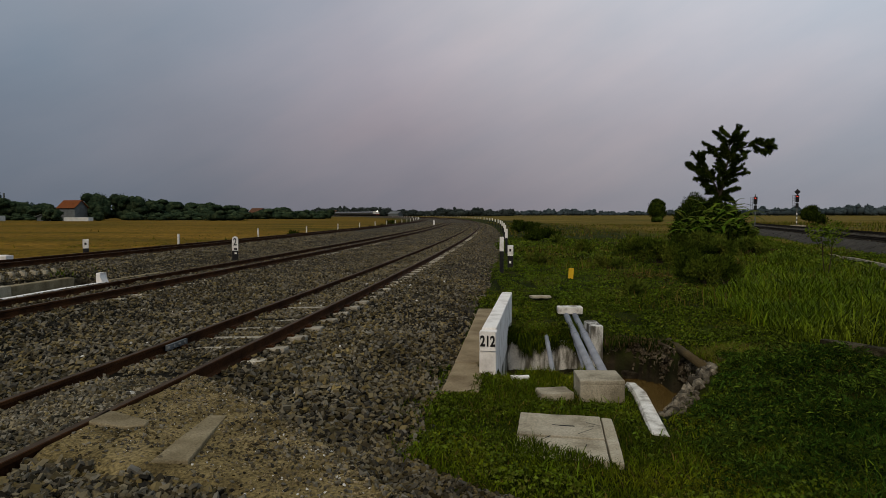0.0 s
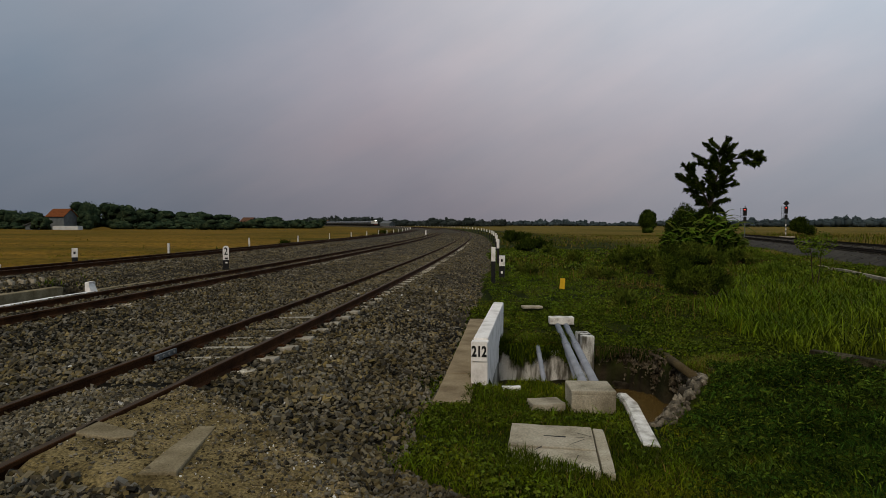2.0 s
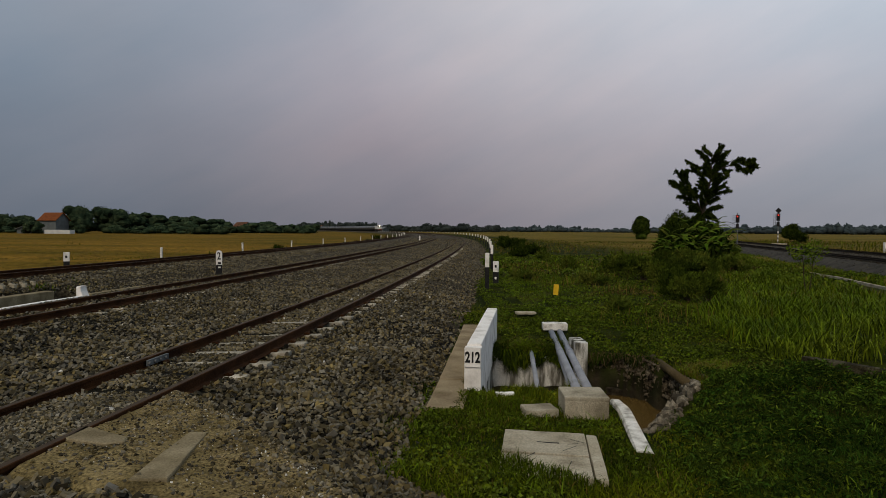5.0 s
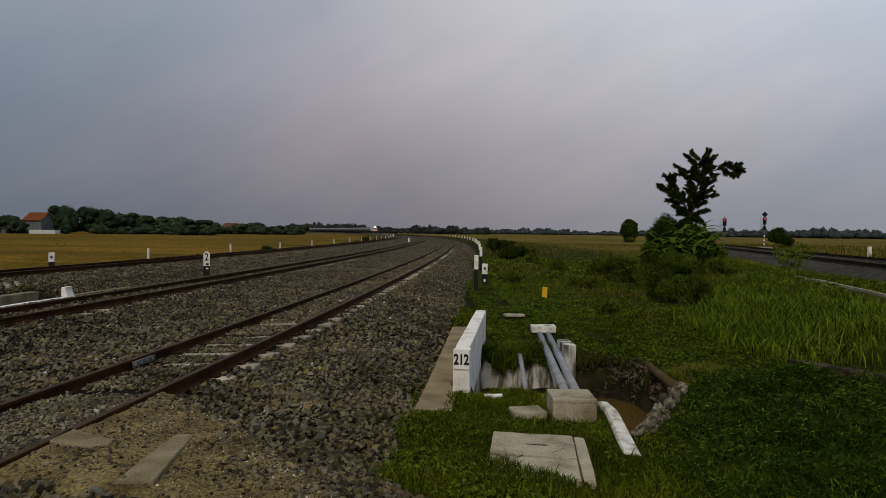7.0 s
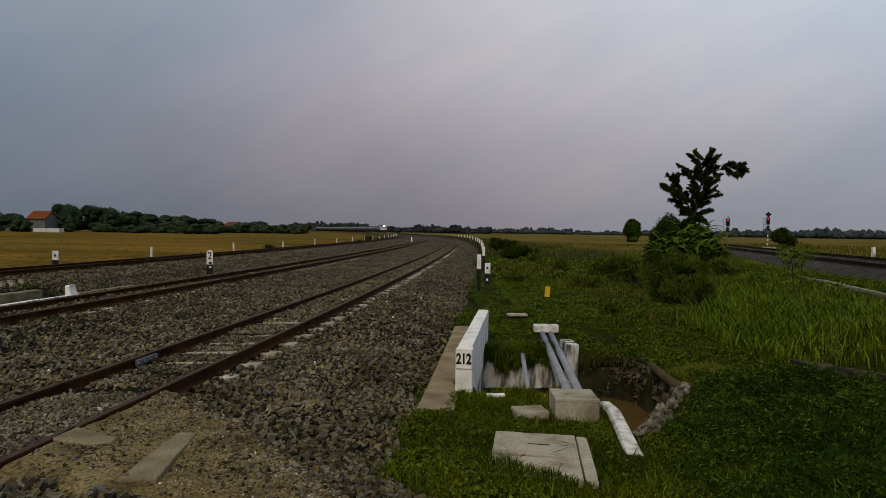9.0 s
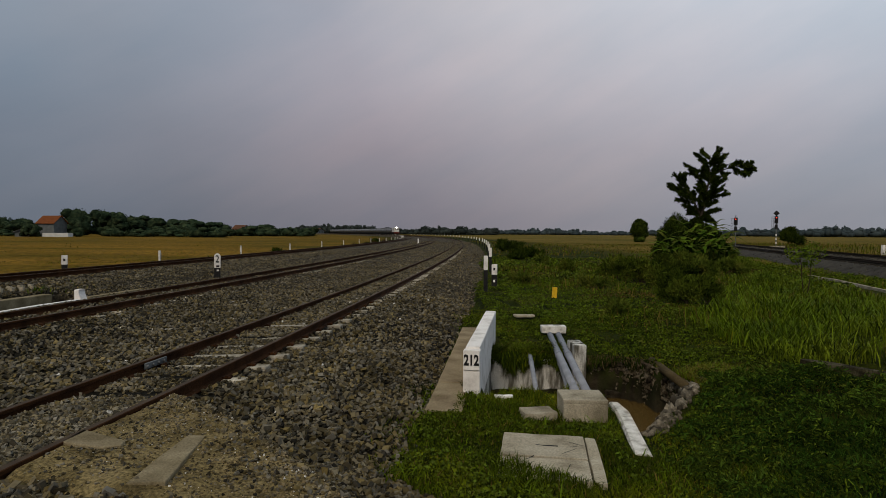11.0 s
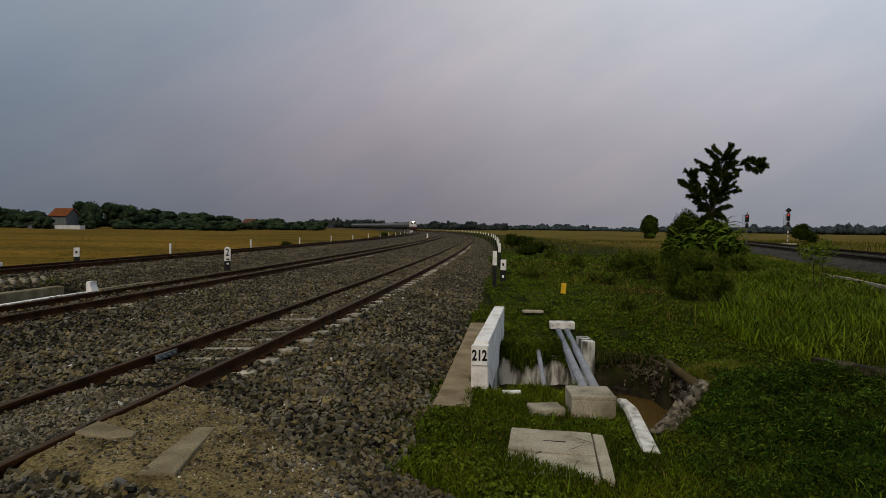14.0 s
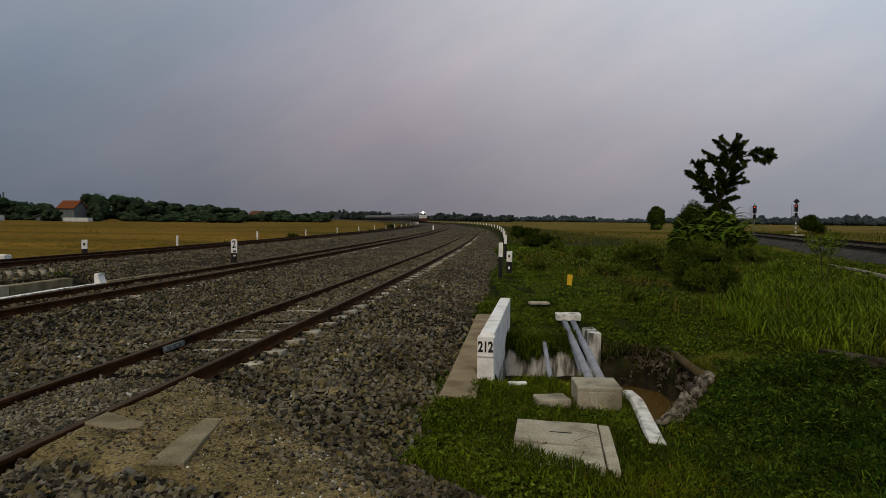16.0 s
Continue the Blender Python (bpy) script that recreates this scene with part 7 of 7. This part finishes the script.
def tank_wagon():
    w = empty("tank_wagon", Matrix(), "silver-topped cylindrical tank wagon on a dark frame", "tank wagon", "tank wagons of the train")
    bm = bmesh.new()
    add_cyl(bm, 1.22, 1.22, (0, -5.7, 2.25), (0, 5.7, 2.25), 28)
    for y in (-5.7, 5.7):
        s = 1 if y > 0 else -1
        add_cyl(bm, 1.22 if s > 0 else 0.8, 0.8 if s > 0 else 1.22, (0, y if s > 0 else y - 0.3, 2.25), (0, y + 0.3 if s > 0 else y, 2.25), 28)
    part("tank", bm, TANK, w, "dull silver tank barrel", smooth=False)
    for y in (-3.8, -1.9, 1.9, 3.8):
        bm = bmesh.new()
        add_cyl(bm, 1.245, 1.245, (0, y - 0.05, 2.25), (0, y + 0.05, 2.25), 28)
        part("band", bm, TANK_DARK, w, "dark strap round the barrel")
    part("dome", bm_cyl(0.42, 0.38, (0, 0, 3.4), (0, 0, 3.75), 16), TANK, w)
    part("walkway", bm_box((0.6, 9.5, 0.06), pose(0, 0, 3.52), 0.01), STEEL, w)
    bm = bmesh.new()
    add_box(bm, (2.2, 12.6, 0.28), pose(0, 0, 0.98), 0.03)
    for y in (-4.5, -1.5, 1.5, 4.5):
        add_box(bm, (2.0, 0.25, 0.55), pose(0, y, 1.25), 0.02)
    part("underframe", bm, TANK_DARK, w)
    for y in (-6.45, 6.45):
        part("coupler", bm_box((0.3, 0.75, 0.25), pose(0, y, 0.85), 0.03), TANK_DARK, w)
    bogie(w, -4.3, TANK_DARK)
    bogie(w, 4.3, TANK_DARK)
    for sx in (-1, 1):
        bm = bmesh.new()
        for k in range(6):
            add_box(bm, (0.4, 0.04, 0.04), pose(sx * 1.28, 0, 1.2 + 0.4 * k), 0)
        for dy in (-0.2, 0.2):
            add_box(bm, (0.04, 0.04, 2.3), pose(sx * 1.3, dy, 2.2), 0)
        part("ladder", bm, STEEL, w)
    return w


def locomotive():
    """Diesel with full-width nose cab; front looks along -y."""
    lo = empty("locomotive", Matrix(), "cream diesel locomotive with red stripe and lit headlight", "locomotive")
    bm = bmesh.new()
    add_box(bm, (2.7, 15.4, 0.5), pose(0, 0, 1.15), 0.05)
    part("underframe", bm, TANK_DARK, lo)
    bm = bmesh.new()
    add_box(bm, (2.0, 10.6, 2.1), pose(0, 2.2, 2.45), 0.12)
    part("engine_hood", bm, LOCO_BODY, lo)
    bm = bmesh.new()
    vs = add_box(bm, (2.7, 3.2, 2.35), pose(0, -5.4, 2.55), 0.0)
    for v in bm.verts:
        if v.co.z > 3 and v.co.y < -6:
            v.co.y += 0.55
        if v.co.z > 3:
            v.co.x *= 0.88
    bmesh.ops.bevel(bm, geom=bm.edges[:], offset=0.14, segments=2, affect="EDGES")
    cab = part("cab", bm, LOCO_BODY, lo)
    for sx in (-0.55, 0.55):
        part("windscreen", bm_box((0.85, 0.06, 0.6), pose(sx, -6.77, 2.98, 13), 0.02), DARK_GLASS, cab)
        part("side_window", bm_box((0.05, 1.0, 0.6), pose(sx * 2.33, -5.2, 2.95), 0.02), DARK_GLASS, cab)
    part("red_stripe", bm_box((2.74, 15.42, 0.22), pose(0, 0, 1.45), 0.02), LOCO_RED, lo)
    part("nose_panel", bm_box((2.2, 0.06, 0.95), pose(0, -7.03, 2.05), 0.03), WALL_WHITE, lo, "white nose panel")
    bm = bmesh.new()
    bmesh.ops.create_uvsphere(bm, u_segments=16, v_segments=10, radius=0.34, matrix=pose(0, -6.55, 3.55))
    part("headlight", bm, LAMP_GLOW, lo, "glaring white headlight", smooth=True)
    for sx in (-0.85, 0.85):
        part("marker_light", bm_cyl(0.13, 0.13, (sx, -7.12, 1.62), (sx, -7.0, 1.62), 12), WALL_WHITE, lo)
    part("plough", bm_box((2.4, 0.25, 0.5), pose(0, -7.8, 0.45), 0.05), TANK_DARK, lo)
    part("buffer_beam", bm_box((2.6, 0.3, 0.45), pose(0, -7.75, 1.05), 0.03), LOCO_RED, lo)
    bogie(lo, -4.6, TANK_DARK)
    bogie(lo, 4.6, TANK_DARK)
    part("fuel_tank", bm_box((2.4, 3.6, 0.7), pose(0, 0, 0.65), 0.08), TANK_DARK, lo)
    return lo


TRAIN_U, TRAIN_Z = -11.17, 0.19
train = [(locomotive(), 0.0)]
first_wagon = tank_wagon()
train.append((first_wagon, 15.0))
for k in range(1, 20):
    train.append((copy_thing(first_wagon, Matrix()), 15.0 + 13.6 * k))


def motions():
    """The train comes along the far track at about 54 km/h."""
    for ob, back in train:
        rows = []
        for k in range(9):
            t = 2.0 * k
            s = TRAIN_S[k] + back
            rows.append((t, arc_pose(TRAIN_U, s, TRAIN_Z)))
        walk(ob, rows)


TRAIN_S = [475.0, 447.0, 418.0, 389.0, 358.0, 327.0, 296.0, 264.0, 231.0]
motions()
